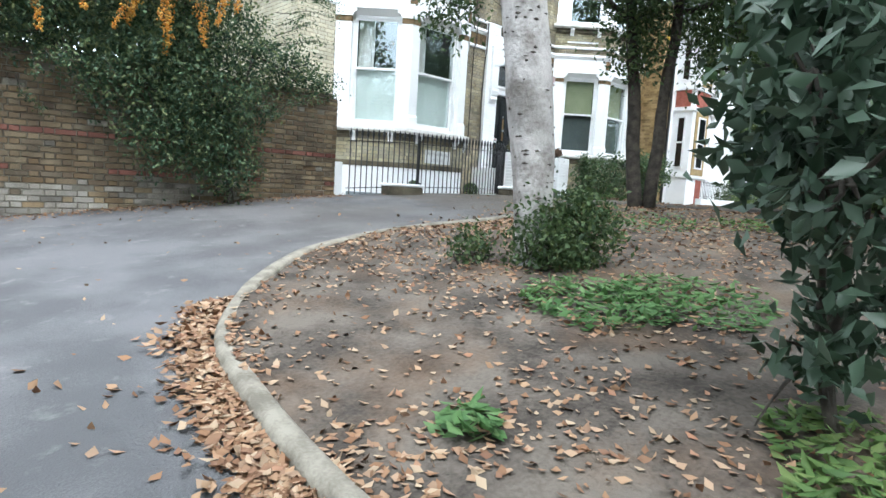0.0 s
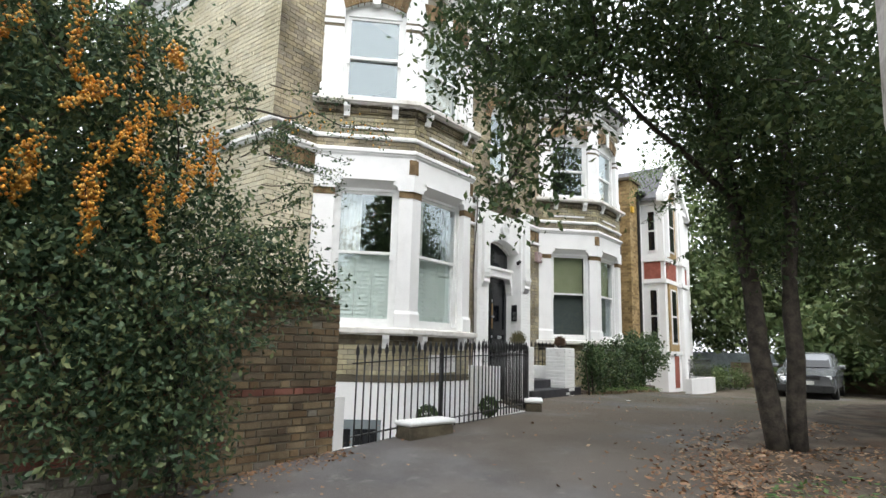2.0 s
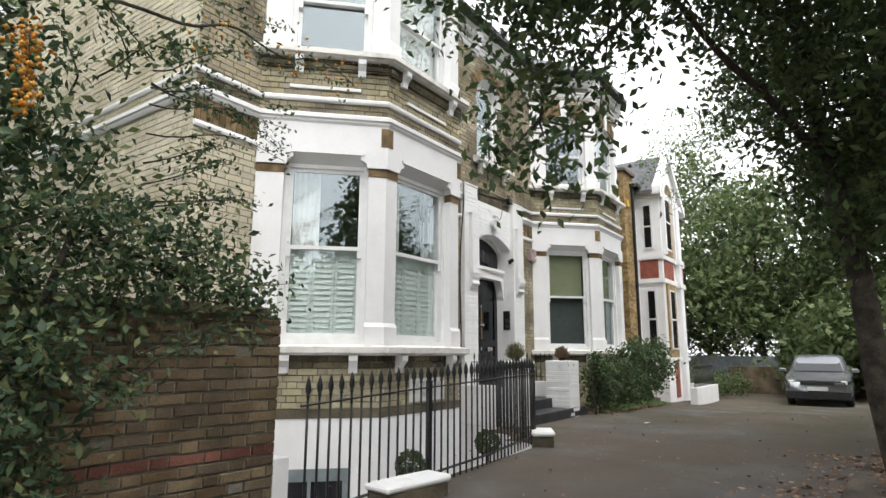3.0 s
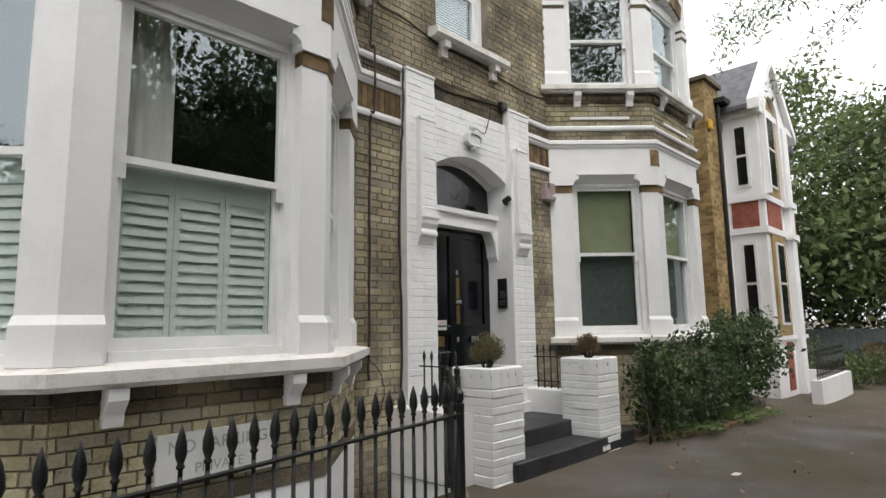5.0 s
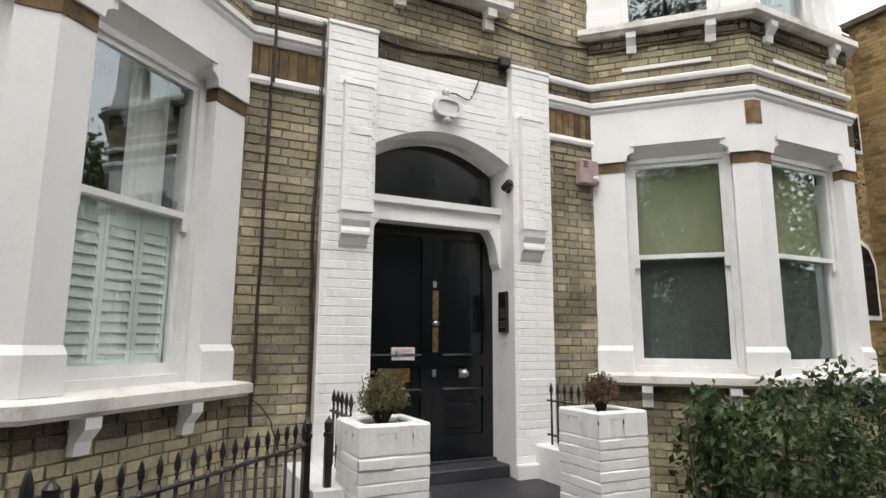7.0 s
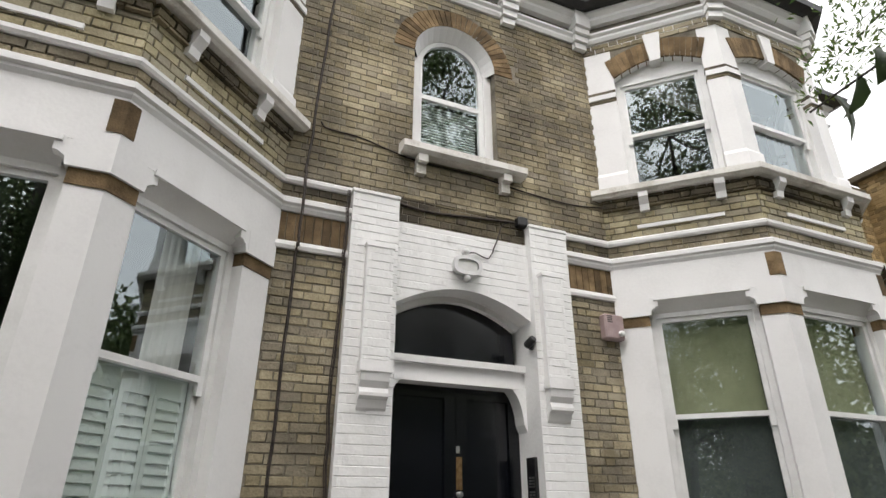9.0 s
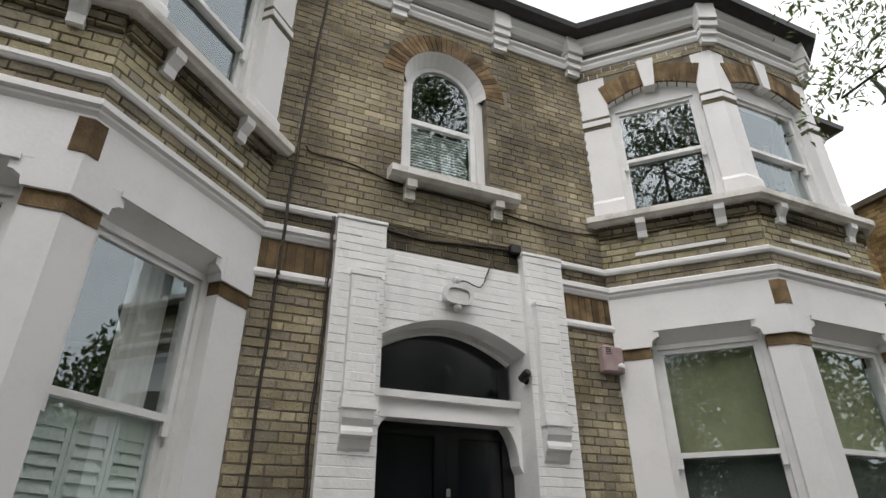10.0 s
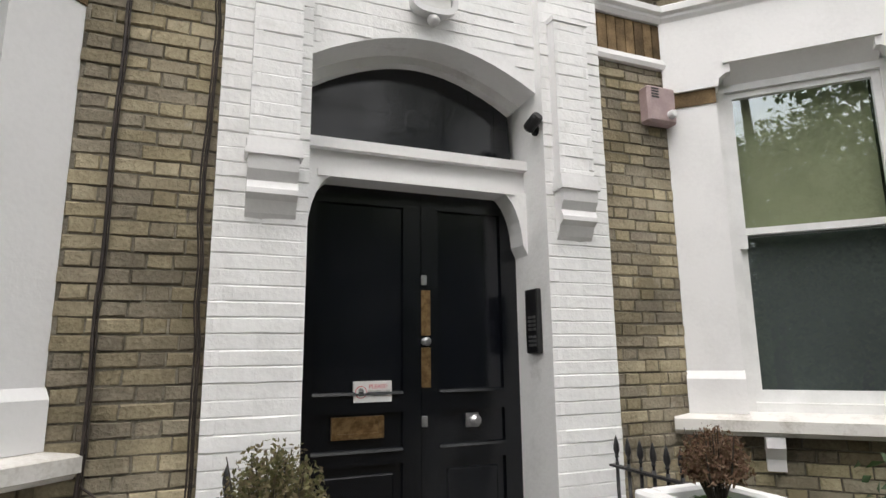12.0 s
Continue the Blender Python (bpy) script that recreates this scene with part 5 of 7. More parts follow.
setting("area_coping", fl, M_KERB, "stone coping under the gate", "coping")
bw = Mesh()
fr = face_frame(BAY[1][0], BAY[1][1])
bw.box(0.35, 1.2, -0.03, 0.05, -1.5, -0.12, fr)
bwo = thing("basement_window", "grey-framed basement window behind the railings", "window", kind="structure")
part("window_frame", bw, M_GREYFENCE, bwo)
part("pane", Mesh().box(0.42, 0.76, -0.035, -0.02, -1.45, -0.25, fr), M_DARKGLASS, bwo)
part("pane", Mesh().box(0.8, 1.14, -0.035, -0.02, -1.45, -0.25, fr), M_DARKGLASS, bwo)
for (x, y, ln, ang, nm) in ((6.55, 7.93, 0.72, -8, "step_block"), (9.62, 8.16, 0.42, 30, "step_block")):
    z = ground_z(x, y)
    b = thing(nm, "white-topped stone block at the foot of the railings", "stone block", pose(x, y, z, 0, 0, ang), "stone blocks")
    part("base", Mesh().box(-ln / 2, ln / 2, -0.13, 0.13, -0.1, 0.13, bevel=0.02), M_DARKBRICK, b)
    part("top", Mesh().box(-ln / 2 - 0.02, ln / 2 + 0.02, -0.15, 0.15, 0.13, 0.19, bevel=0.02), M_WHITEB, b)
for x, y, z in ((7.35, 8.55, 0.02), (9.0, 8.62, 0.05)):
    tb = thing("topiary_ball", "dark clipped topiary ball in the basement area", "topiary", Matrix.Translation((x, y, z)), "topiary balls")
    part("stem", Mesh().tube([(0, 0, -1.66 - z), (0, 0, 0)], 0.02, 8), M_BARK, tb)
    d = rng.normal(size=(1500, 3))
    d /= np.linalg.norm(d, axis=1)[:, None]
    leaf_object("foliage", leaves(d * rng.uniform(0.12, 0.16, (1500, 1)), 0.035), L_EVER, tb)
sg = thing("parking_sign", "faded white parking notice on the bay brickwork", "sign", face_frame(BAY[1][1], BAY[1][2]))
part("plate", Mesh().box(0.5, 1.22, -0.035, -0.012, 0.56, 0.84), M_SIGN, sg)
lettering("NO PARKING", 0.1, M_TXTGREY, sg.matrix_world @ pose(0.86, -0.037, 0.73, 90, 0, 0), sg)
lettering("PRIVATE", 0.08, M_TXTGREY, sg.matrix_world @ pose(0.86, -0.037, 0.61, 90, 0, 0), sg)

# ---- fittings on the wall ----
lamp = thing("bulkhead_light", "white oval bulkhead light over the door, switched off", "wall light")
ov = lambda a, b, n=20: [(12.15 + a * (1 if math.cos(t) > 0 else -1) * abs(math.cos(t)) ** 0.7, 3.66 + b * (1 if math.sin(t) > 0 else -1) * abs(math.sin(t)) ** 0.7) for t in np.linspace(0, 2 * math.pi, n, endpoint=False)]
part("housing", Mesh().slab(ov(0.135, 0.085), 10.27, 10.33), M_PLASTIC, lamp)
ring_o, ring_i, rim_l = ov(0.145, 0.095, 28), ov(0.108, 0.06, 28), Mesh()
for k in range(28):
    k2 = (k + 1) % 28
    rim_l.slab([ring_o[k], ring_o[k2], ring_i[k2], ring_i[k]], 10.24, 10.275)
part("rim", rim_l, M_PLASTIC, lamp)
part("diffuser", Mesh().slab(ov(0.106, 0.058), 10.258, 10.268), M_SIGN, lamp, "frosted diffuser")
part("sensor", Mesh().lathe([(0.02, 0), (0.036, 0.012), (0.04, 0.03), (0.03, 0.05), (0.02, 0.056)], 16, pose(12.15, 10.28, 3.515, 0, 0, 0)), M_PLASTIC, lamp, "", True)
part("globe", Mesh().lathe([(0.012, 0), (0.018, 0.02), (0.034, 0.032), (0.044, 0.056), (0.034, 0.082), (0.012, 0.094)], 16, pose(12.14, 10.28, 3.75, 0, 0, 0)), M_PLASTIC, lamp, "", True)


def cable(name, pts, label, r=0.009, mat=M_CABLE):
    m = Mesh()
    q = [Vector(p) for p in pts]
    fine = []
    for i in range(len(q) - 1):
        a, b, c, d = q[max(i - 1, 0)], q[i], q[i + 1], q[min(i + 2, len(q) - 1)]
        for s in range(10):
            t = s / 10
            fine.append(Vector((noise.noise((a.x * 3 + i, t * 4, 0)) * 0.012, 0, 0)) + 0.5 * ((2 * b) + (c - a) * t + (2 * a - 5 * b + 4 * c - d) * t * t + (3 * b - a - 3 * c + d) * t ** 3))
    m.tube(fine + [q[-1]], r, 6)
    return tagged(part(name, m, mat, None, "", True), label, "cable")


W = WALL - 0.02
cable("lamp_cable", [(12.15, 10.3, 3.8), (12.25, 10.31, 3.83), (12.4, 10.31, 3.8), (12.48, 10.31, 3.95), (12.6, W, 4.22), (12.78, W, 4.26)], "thin black cable from the light to a junction box", 0.006)
cable("wall_cable", [(10.68, W, 4.92), (10.75, W, 4.86), (11.1, W, 4.84), (11.6, W, 4.74), (12.3, W, 4.72), (12.9, W, 4.66), (13.5, W, 4.64), (13.95, W, 4.7)], "black cable pinned across the brick wall", 0.008)
cable("wall_cable", [(11.47, W, 4.22), (11.8, W, 4.19), (12.3, W, 4.23), (12.78, W, 4.27)], "black cable along the top of the door surround", 0.012)
jb = thing("junction_box", "small black junction box on the brickwork", "junction box")
part("body", Mesh().box(12.74, 12.86, WALL - 0.09, WALL, 4.21, 4.32, bevel=0.015), M_BLACK, jb)
for dx, r in ((0, 0.0085), (0.013, 0.004)):
    x = 10.58 + dx
    cable("wall_cable", [(x - 0.02, W - 0.01, 0.9), (x - 0.01, W - 0.01, 2.0), (x, W - 0.01, 3.5), (x, W - 0.07, 3.62), (x, W - 0.08, 4.28), (x + 0.01, W - 0.01, 4.4), (x + 0.05, W - 0.01, 5.5), (x + 0.12, W - 0.01, 7.05)], "black cable running up the brick wall", r)
for dx in (0, 0.009, -0.012):
    x = 10.98 + dx
    cable("wall_cable", [(x, W - 0.015, 0.5), (x + 0.01, W - 0.02, 1.5), (x - 0.012, W - 0.015, 2.4), (x + 0.012, W - 0.02, 3.2), (x, W - 0.07, 3.62), (x, W - 0.08, 4.2)], "black cables beside the white pilaster", 0.0045)
cable("wall_cable", [(10.57, W - 0.01, 1.1), (10.7, W - 0.03, 0.95), (10.75, W - 0.02, 0.75), (10.68, W - 0.02, 0.55)], "loose loop of thin cable low on the wall", 0.005)
al = thing("alarm_box", "faded pink alarm box on the brick wall", "alarm box", Matrix.Translation((13.8, WALL, 3.28)))
part("body", Mesh().box(-0.12, 0.12, -0.1, 0, -0.14, 0.12, bevel=0.015), M_ALARM, al)
part("lamp", Mesh().lathe([(0.03, 0), (0.03, 0.025), (0.02, 0.04)], 12, pose(0.06, -0.1, -0.08, 90, 0, 0)), M_PLASTIC, al)
for i in range(4):
    part("slot", Mesh().box(-0.09, -0.03, -0.103, -0.099, 0.03 + 0.02 * i, 0.04 + 0.02 * i), M_BLACK, al)
cm = thing("security_camera", "small black security camera beside the doorway", "camera", Matrix.Translation((12.85, 10.34, 2.98)))
part("mount", Mesh().lathe([(0.035, 0), (0.035, 0.015), (0.02, 0.02)], 12, pose(0, 0, 0, 0, -90, 0)).tube([(0, 0, 0), (-0.05, -0.02, -0.01), (-0.08, -0.04, 0.03)], 0.012, 8), M_BLACK, cm)
part("body", Mesh().lathe([(0.03, 0), (0.038, 0.01), (0.038, 0.1), (0.03, 0.115)], 14, pose(-0.06, -0.0, 0.0, 60, 20, 0)), M_BLACK, cm)

# ---- old garden wall with coping ----
GA, GB = (-9.0, 9.35), (5.3, 8.18)
gfr = face_frame(GA, GB)
GL = (Vector(GB) - Vector(GA)).length


def wall_foot(u):
    q = gfr @ Vector((u, 0, 0))
    return ground_z(q.x, q.y)


gw = Mesh()
for i in range(24):
    a, b = GL * i / 24, GL * (i + 1) / 24
    gw.box(a, b, 0.004, 0.3, -2.2, 1.4, gfr)
garden = setting("garden_wall", gw, M_MORTAR, "old weathered brick garden wall with a red band", "wall")
allb = brick_boxes(GL, -2.0, 1.38, proud=0.014, joint=0.012)
allb = [b for b in allb if b[4] > wall_foot(b[0]) - 0.05]
red = [b for b in allb if 0.44 < b[3] < 0.5 and b[0] < GL or (-0.02 < b[3] < 0.03 and noise.noise((b[0], 0, 0)) > 0)]
rest = [b for b in allb if b not in red]
rest = [b for b in rest if rng.uniform() > 0.012]
limed = [b for b in rest if b[3] < wall_foot(b[0]) + 0.35 and b[0] < GL - 1.6 and rng.uniform() < 0.65 or rng.uniform() < 0.012]
lset = set(limed)
rest = [b for b in rest if b not in lset]
near = [b for b in rest if GL - 2.6 < b[0] and b[3] > -0.35][:290]
nearset = set(near)
gm, gr = Mesh(), Mesh()
brick_skin(gm, gfr, [b for b in rest if b not in nearset])
brick_skin(gr, gfr, red)
o = part("brickwork", gm, M_GARDEN, garden, "weathered bricks")
o["kind"] = "stuff"
o = part("red_band", gr, M_GARDENRED, garden, "band of red bricks")
o["kind"] = "stuff"
gl_ = brick_skin(Mesh(), gfr, limed)
o = part("limewashed_bricks", gl_, M_PATCHBRICK, garden, "pale limewashed bricks")
o["kind"] = "stuff"
endf = face_frame(GB, (GB[0] + 0.024, GB[1] + 0.3))
ge = Mesh()
brick_skin(ge, endf, brick_boxes(0.3, -0.25, 1.38, proud=0.01))
part("end_bricks", ge, M_GARDEN, garden)
cp = Mesh()
for i in range(int(GL / 0.23)):
    a = 0.23 * i
    cp.box(a, a + 0.222, -0.03 + float(rng.normal(0, 0.005)), 0.33, 1.4, 1.47 + float(rng.normal(0, 0.004)), gfr, bevel=0.012)
part("coping", cp, M_DARKBRICK, garden, "dark brick coping")

# ---- trees and shrubs ----
def limb(mesh, a, b, r0, r1, wob=0.08, n=7, sides=8):
    a, b = Vector(a), Vector(b)
    pts, rad = [], []
    for i in range(n + 1):
        t = i / n
        p = a.lerp(b, t)
        p += Vector([noise.noise((p.x * 1.3 + k * 7, p.y * 1.3, p.z * 1.1)) * wob for k in range(3)]) * min(1, 4 * t)
        pts.append(p)
        rad.append(r0 + (r1 - r0) * t)
    mesh.tube(pts, rad, sides)
    return pts


def leafy(name, label, category, foot, limbs, blobs, count, size, mat, bark=M_BARK, clump=0.2, group="", wide=0.5, droop=0.3, trunk_name="trunk"):
    t = thing(name, label, category, group=group)
    m = Mesh()
    for a, b, r0, r1 in limbs:
        limb(m, a, b, r0, r1)
    for b in blobs:
        near = min((l[1] for l in limbs), key=lambda q: (Vector(q) - Vector(b[:3])).length)
        limb(m, near, b[:3], limbs[-1][3], 0.006, 0.15)
        for _ in range(5):
            e = Vector(b[:3]) + Vector([float(rng.normal(0, 0.5)) * b[3 + k] for k in range(3)])
            limb(m, b[:3], e, 0.012, 0.004, 0.1, 4, 5)
    part(trunk_name, m, bark, t, "", True)
    leaf_object("crown", leaves(clumps(blobs, count, clump), size, wide=wide, droop=droop), mat, t)
    return t


# pale-barked trunk beside the drive
pt = thing("tree", "tall tree with pale scarred bark in the soil bed", "tree")
z0 = bed_z(3.95, 2.94)
tm = Mesh()
prof_r = [0.21, 0.16, 0.163, 0.182, 0.197, 0.19, 0.186, 0.206, 0.19, 0.18, 0.172, 0.165, 0.155]
zs = [-0.15, 0.15, 0.5, 0.9, 1.3, 1.7, 2.0, 2.35, 2.7, 3.2, 4, 5, 6.5]
tc = [(3.95 - 0.1 * min(z, 2.4) + 0.03 * math.sin(z * 1.7), 2.94 + 0.1 * min(z, 2.4) + 0.03 * math.cos(z * 1.3), z0 + z) for z in zs]
sides = 28
vsx, fsx = [], []
NZ = 70
for i in range(NZ):
    z = zs[0] + (zs[-1] - zs[0]) * i / (NZ - 1)
    r = float(np.interp(z, zs, prof_r))
    cx, cy = float(np.interp(z, zs, [c[0] for c in tc])), float(np.interp(z, zs, [c[1] for c in tc]))
    for s in range(sides):
        a = 2 * math.pi * s / sides
        rr = r * (1 + 0.09 * noise.noise((math.cos(a) * 1.2, math.sin(a) * 1.2, z * 1.6)) + 0.045 * noise.noise((math.cos(a) * 4, math.sin(a) * 4, z * 6)))
        vsx.append((cx + rr * math.cos(a), cy + rr * math.sin(a), z0 + z))
for i in range(NZ - 1):
    for s in range(sides):
        fsx.append((i * sides + s, i * sides + (s + 1) % sides, (i + 1) * sides + (s + 1) % sides, (i + 1) * sides + s))
part("trunk", tm.add(vsx, fsx), M_PALEBARK, pt, "", True)
sc = Mesh()
for i in range(150):
    z, a = rng.uniform(0.1, 4.5), rng.uniform(2.2, 5.6)
    r = float(np.interp(z, zs, prof_r))
    cx, cy = float(np.interp(z, zs, [c[0] for c in tc])), float(np.interp(z, zs, [c[1] for c in tc]))
    rr = r * (1 + 0.09 * noise.noise((math.cos(a) * 1.2, math.sin(a) * 1.2, z * 1.6)) + 0.045 * noise.noise((math.cos(a) * 4, math.sin(a) * 4, z * 6)))
    w, h = float(rng.uniform(0.012, 0.04)), float(rng.uniform(0.004, 0.014))
    m = pose(cx + rr * math.cos(a), cy + rr * math.sin(a), z0 + z, 0, 0, math.degrees(a))
    pr = [(0.0, 0, -h), (0.006, 0, 0), (0.0, 0, h)]
    sc.add([m @ Vector(v) for v in ((-0.008, -w, 0), (0.006, 0, -h), (-0.008, w, 0), (0.004, 0, h), (0.012, 0, 0))], [(0, 1, 4), (1, 2, 4), (2, 3, 4), (3, 0, 4)])
o = part("scar", sc, M_LENTICEL, pt, "dark scars in the bark")
o["kind"] = "stuff"
leaf_object("crown", leaves(clumps([(4.6, 3.6, 6.8, 2.2, 2, 1.2), (3.4, 2.6, 6.6, 1.6, 1.6, 1.0)], 12000, 0.25), 0.09), L_EVER, pt)

zt = ground_z(8.4, 4.43)
leafy("tree", "dark twin-stemmed evergreen tree with low spreading branches", "tree", (8.4, 4.43, zt),
      [((8.38, 4.46, zt - 0.1), (8.24, 4.72, 2.5), 0.12, 0.085), ((8.24, 4.72, 2.5), (8.0, 5.0, 5.4), 0.085, 0.04), ((8.46, 4.3, zt - 0.1), (8.72, 4.24, 3.6), 0.105, 0.07),
       ((8.72, 4.24, 3.6), (8.8, 4.1, 5.8), 0.07, 0.035), ((8.2, 4.77, 2.8), (6.6, 5.7, 3.9), 0.045, 0.02), ((8.66, 4.26, 2.9), (10.4, 3.7, 3.6), 0.05, 0.03),
       ((8.2, 4.77, 3.2), (7.2, 5.0, 4.4), 0.04, 0.02), ((8.7, 4.24, 3.2), (9.4, 4.5, 4.6), 0.04, 0.02)],
      [(6.2, 5.9, 3.8, 0.8, 0.8, 0.55), (5.9, 6.7, 4.2, 0.8, 0.7, 0.6), (6.9, 6.5, 4.8, 0.9, 0.7, 0.6), (5.95, 6.35, 2.75, 0.33, 0.4, 0.6), (6.3, 5.3, 4.5, 1.2, 0.9, 0.6), (7.3, 4.6, 4.6, 1.3, 0.9, 0.8), (8.6, 3.9, 3.8, 1.3, 0.9, 0.7),
       (8.0, 4.6, 3.2, 0.9, 0.6, 0.45), (8.9, 4.7, 4.6, 1.2, 0.8, 0.9), (7.6, 5.0, 3.9, 0.9, 0.6, 0.5), (9.8, 3.8, 2.9, 1.0, 0.8, 0.5), (5.2, 5.4, 5.0, 1.0, 0.9, 0.5), (7.2, 3.6, 3.6, 1.1, 0.8, 0.6), (8.3, 4.6, 2.3, 0.5, 0.35, 0.3), (11.0, 3.4, 4.0, 1.4, 1.0, 0.9),
       (10.8, 5.0, 4.7, 0.8, 0.5, 0.4), (10.9, 5.6, 4.5, 0.8, 0.6, 0.45), (11.1, 4.7, 3.5, 0.9, 0.6, 0.5), (11.3, 4.5, 2.6, 0.8, 0.5, 0.4), (8.4, 4.7, 2.9, 0.6, 0.4, 0.35), (13.0, 4.4, 3.6, 1.2, 0.8, 0.8)],
      54000, 0.085, L_EVER, clump=0.17)
# Unseen trees, added so that their crowns mirror in the upper windows.
for x, y, h in ((6.6, 0.2, 17.5), (16.2, 1.2, 17.0), (11.8, -0.6, 17.5)):
    z = ground_z(x, y)
    leafy("tall_tree", "tall unseen tree with a high open crown, added for window reflections", "tree", (x, y, z), [((x, y, z - 0.1), (x, y + 0.2, z + 6), 0.2, 0.14), ((x, y + 0.2, z + 6), (x - 0.3, y + 0.3, z + h * 0.8), 0.14, 0.05)],
          [(x, y, z + h * 0.8, 2.6, 2.2, 2.2), (x - 1.6, y + 0.6, z + h * 0.65, 1.9, 1.5, 1.5), (x + 1.6, y + 0.4, z + h * 0.68, 1.9, 1.5, 1.5), (x + 0.4, y, z + h * 0.95, 1.8, 1.6, 1.4)], 7500, 0.17, L_FAR, clump=0.22, group="tall trees")
# dense evergreens deeper in the bed
for i, (x, y, h, rr) in enumerate(((9.6, 1.8, 5.8, 1.5), (12.2, 2.4, 5.2, 1.6), (11.5, -0.8, 5.6, 2.2), (7.6, -1.2, 5.0, 1.9), (15.5, 2.1, 4.2, 1.7), (19.5, 2.0, 4.6, 1.8), (5.5, -4.0, 5.5, 2.2), (1.8, -6.0, 6.0, 2.2), (15, -5, 8, 3), (22, -4, 8, 3))):
    z = ground_z(x, y)
    low = 0.55 if i in (0, 2, 3) else 0.25
    leafy("evergreen_tree", "dense dark green tree behind the soil bed", "tree", (x, y, z), [((x, y, z - 0.1), (x + 0.1, y, z + h * 0.6), 0.11, 0.05)],
          [(x, y, z + h * 0.6, rr, rr, h * 0.36), (x + 0.6, y + 0.5, z + h * (0.3 + low * 0.1), rr * 0.8, rr * 0.7, h * 0.16), (x - 0.6, y - 0.4, z + h * 0.4, rr * 0.8, rr * 0.7, h * 0.2), (x + 0.2, y + 0.2, z + h * 0.9, rr * 0.7, rr * 0.7, h * 0.2)],
          9500, 0.17, L_FAR if i in (1, 3, 7, 9) else L_EVER, clump=0.22, group="evergreens along the drive")

py = leafy("pyracantha_bush", "tall sprawling firethorn growing up and over the garden wall", "bush", (3.5, 8.0, 0),
           [((3.5, 8.02, ground_z(3.5, 8) - 0.1), (3.35, 7.95, 1.0), 0.05, 0.035), ((3.35, 7.95, 1.0), (2.9, 8.2, 2.4), 0.035, 0.02), ((3.4, 8.0, 0.2), (3.8, 8.1, 1.8), 0.03, 0.02), ((2.9, 8.2, 2.4), (2.0, 8.1, 3.4), 0.02, 0.012)],
           [(3.35, 7.85, 0.4, 0.5, 0.22, 0.6), (3.2, 7.85, 1.1, 0.75, 0.3, 0.5), (2.7, 8.0, 1.7, 0.9, 0.35, 0.5), (3.3, 8.15, 2.1, 0.6, 0.4, 0.6), (2.3, 8.15, 2.4, 1.0, 0.45, 0.7), (1.2, 8.3, 2.2, 1.0, 0.45, 0.6),
            (0.2, 8.5, 2.5, 1.2, 0.5, 0.8), (2.9, 8.3, 3.2, 0.9, 0.5, 0.6), (1.6, 8.3, 3.3, 1.2, 0.5, 0.7), (4.3, 8.2, 1.7, 0.5, 0.3, 0.35), (-1.4, 8.7, 2.4, 1.3, 0.5, 0.9), (2.7, 7.9, 0.6, 0.65, 0.22, 0.55), (2.3, 8.0, 1.2, 0.75, 0.28, 0.45), (1.5, 8.15, 1.7, 0.8, 0.3, 0.45), (4.9, 8.25, 1.55, 0.3, 0.2, 0.15)],
           64000, 0.06, L_PYRA, clump=0.12, trunk_name="stem")
# arching sprays towards the bay and hanging berries
sp = Mesh()
spl, ber = [], []
for i in range(16):
    a = Vector((4.2, 8.2, rng.uniform(1.6, 3.6)))
    b = a + Vector((rng.uniform(0.5, 1.3), rng.uniform(-0.15, 0.3), rng.uniform(-0.1, 0.5)))
    pts = limb(sp, a, b, 0.006, 0.002, 0.12, 10, 5)
    for p in pts[2:]:
        for _ in range(9):
            spl.append(p + Vector(rng.normal(0, 0.035, 3)))
for i in range(48):
    a = Vector((rng.uniform(-0.4, 3.4), rng.uniform(7.55, 7.9), rng.uniform(2.0, 3.6)))
    b = a + Vector((rng.uniform(-0.3, 0.3), -0.05, -rng.uniform(0.12, 0.6)))
    limb(sp, a + Vector((0, 0.3, 0.1)), a, 0.006, 0.004, 0.05, 3, 5)
    pts = limb(sp, a, b, 0.004, 0.002, 0.05, 8, 5)
    for k, p in enumerate(pts):
        for _ in range(14):
            ber.append(p + Vector(rng.normal(0, 0.042 - 0.003 * k, 3)))
a, b = Vector((3.6, 7.9, 3.0)), Vector((6.0, 8.1, 3.55))
pts = limb(sp, a, b, 0.012, 0.004, 0.2, 22, 6)
for p in pts[6:]:
    for _ in range(14):
        (ber if rng.uniform() < 0.25 else spl).append(p + Vector(rng.normal(0, 0.07, 3)) - Vector((0, 0, 0.05)))
for i in range(90):
    a = Vector((rng.uniform(0.0, 4.2), rng.uniform(7.75, 8.1), rng.uniform(0.9, 3.4)))
    b = a + Vector((rng.uniform(-0.45, 0.55), -rng.uniform(0.15, 0.5), rng.uniform(-0.35, 0.35)))
    for p in limb(sp, a, b, 0.006, 0.002, 0.12, 9, 5)[2:]:
        for _ in range(8):
            spl.append(p + Vector(rng.normal(0, 0.035, 3)))
so_ = part("spray", sp, M_BARK, py)
so_["kind"] = "stuff"
leaf_object("spray_leaves", leaves(np.array(spl), 0.045), L_PYRA, py)
bm_ = Mesh()
for p in ber:
    r = float(rng.uniform(0.011, 0.018))
    bm_.add([p + Vector(v) * r for v in ((1, 0, 0), (-1, 0, 0), (0, 1, 0), (0, -1, 0), (0, 0, 1), (0, 0, -1))], [(0, 2, 4), (2, 1, 4), (1, 3, 4), (3, 0, 4), (2, 0, 5), (1, 2, 5), (3, 1, 5), (0, 3, 5)])
o = part("berry", bm_, L_BERRY, py, "clusters of orange berries", True)
o["kind"] = "stuff"

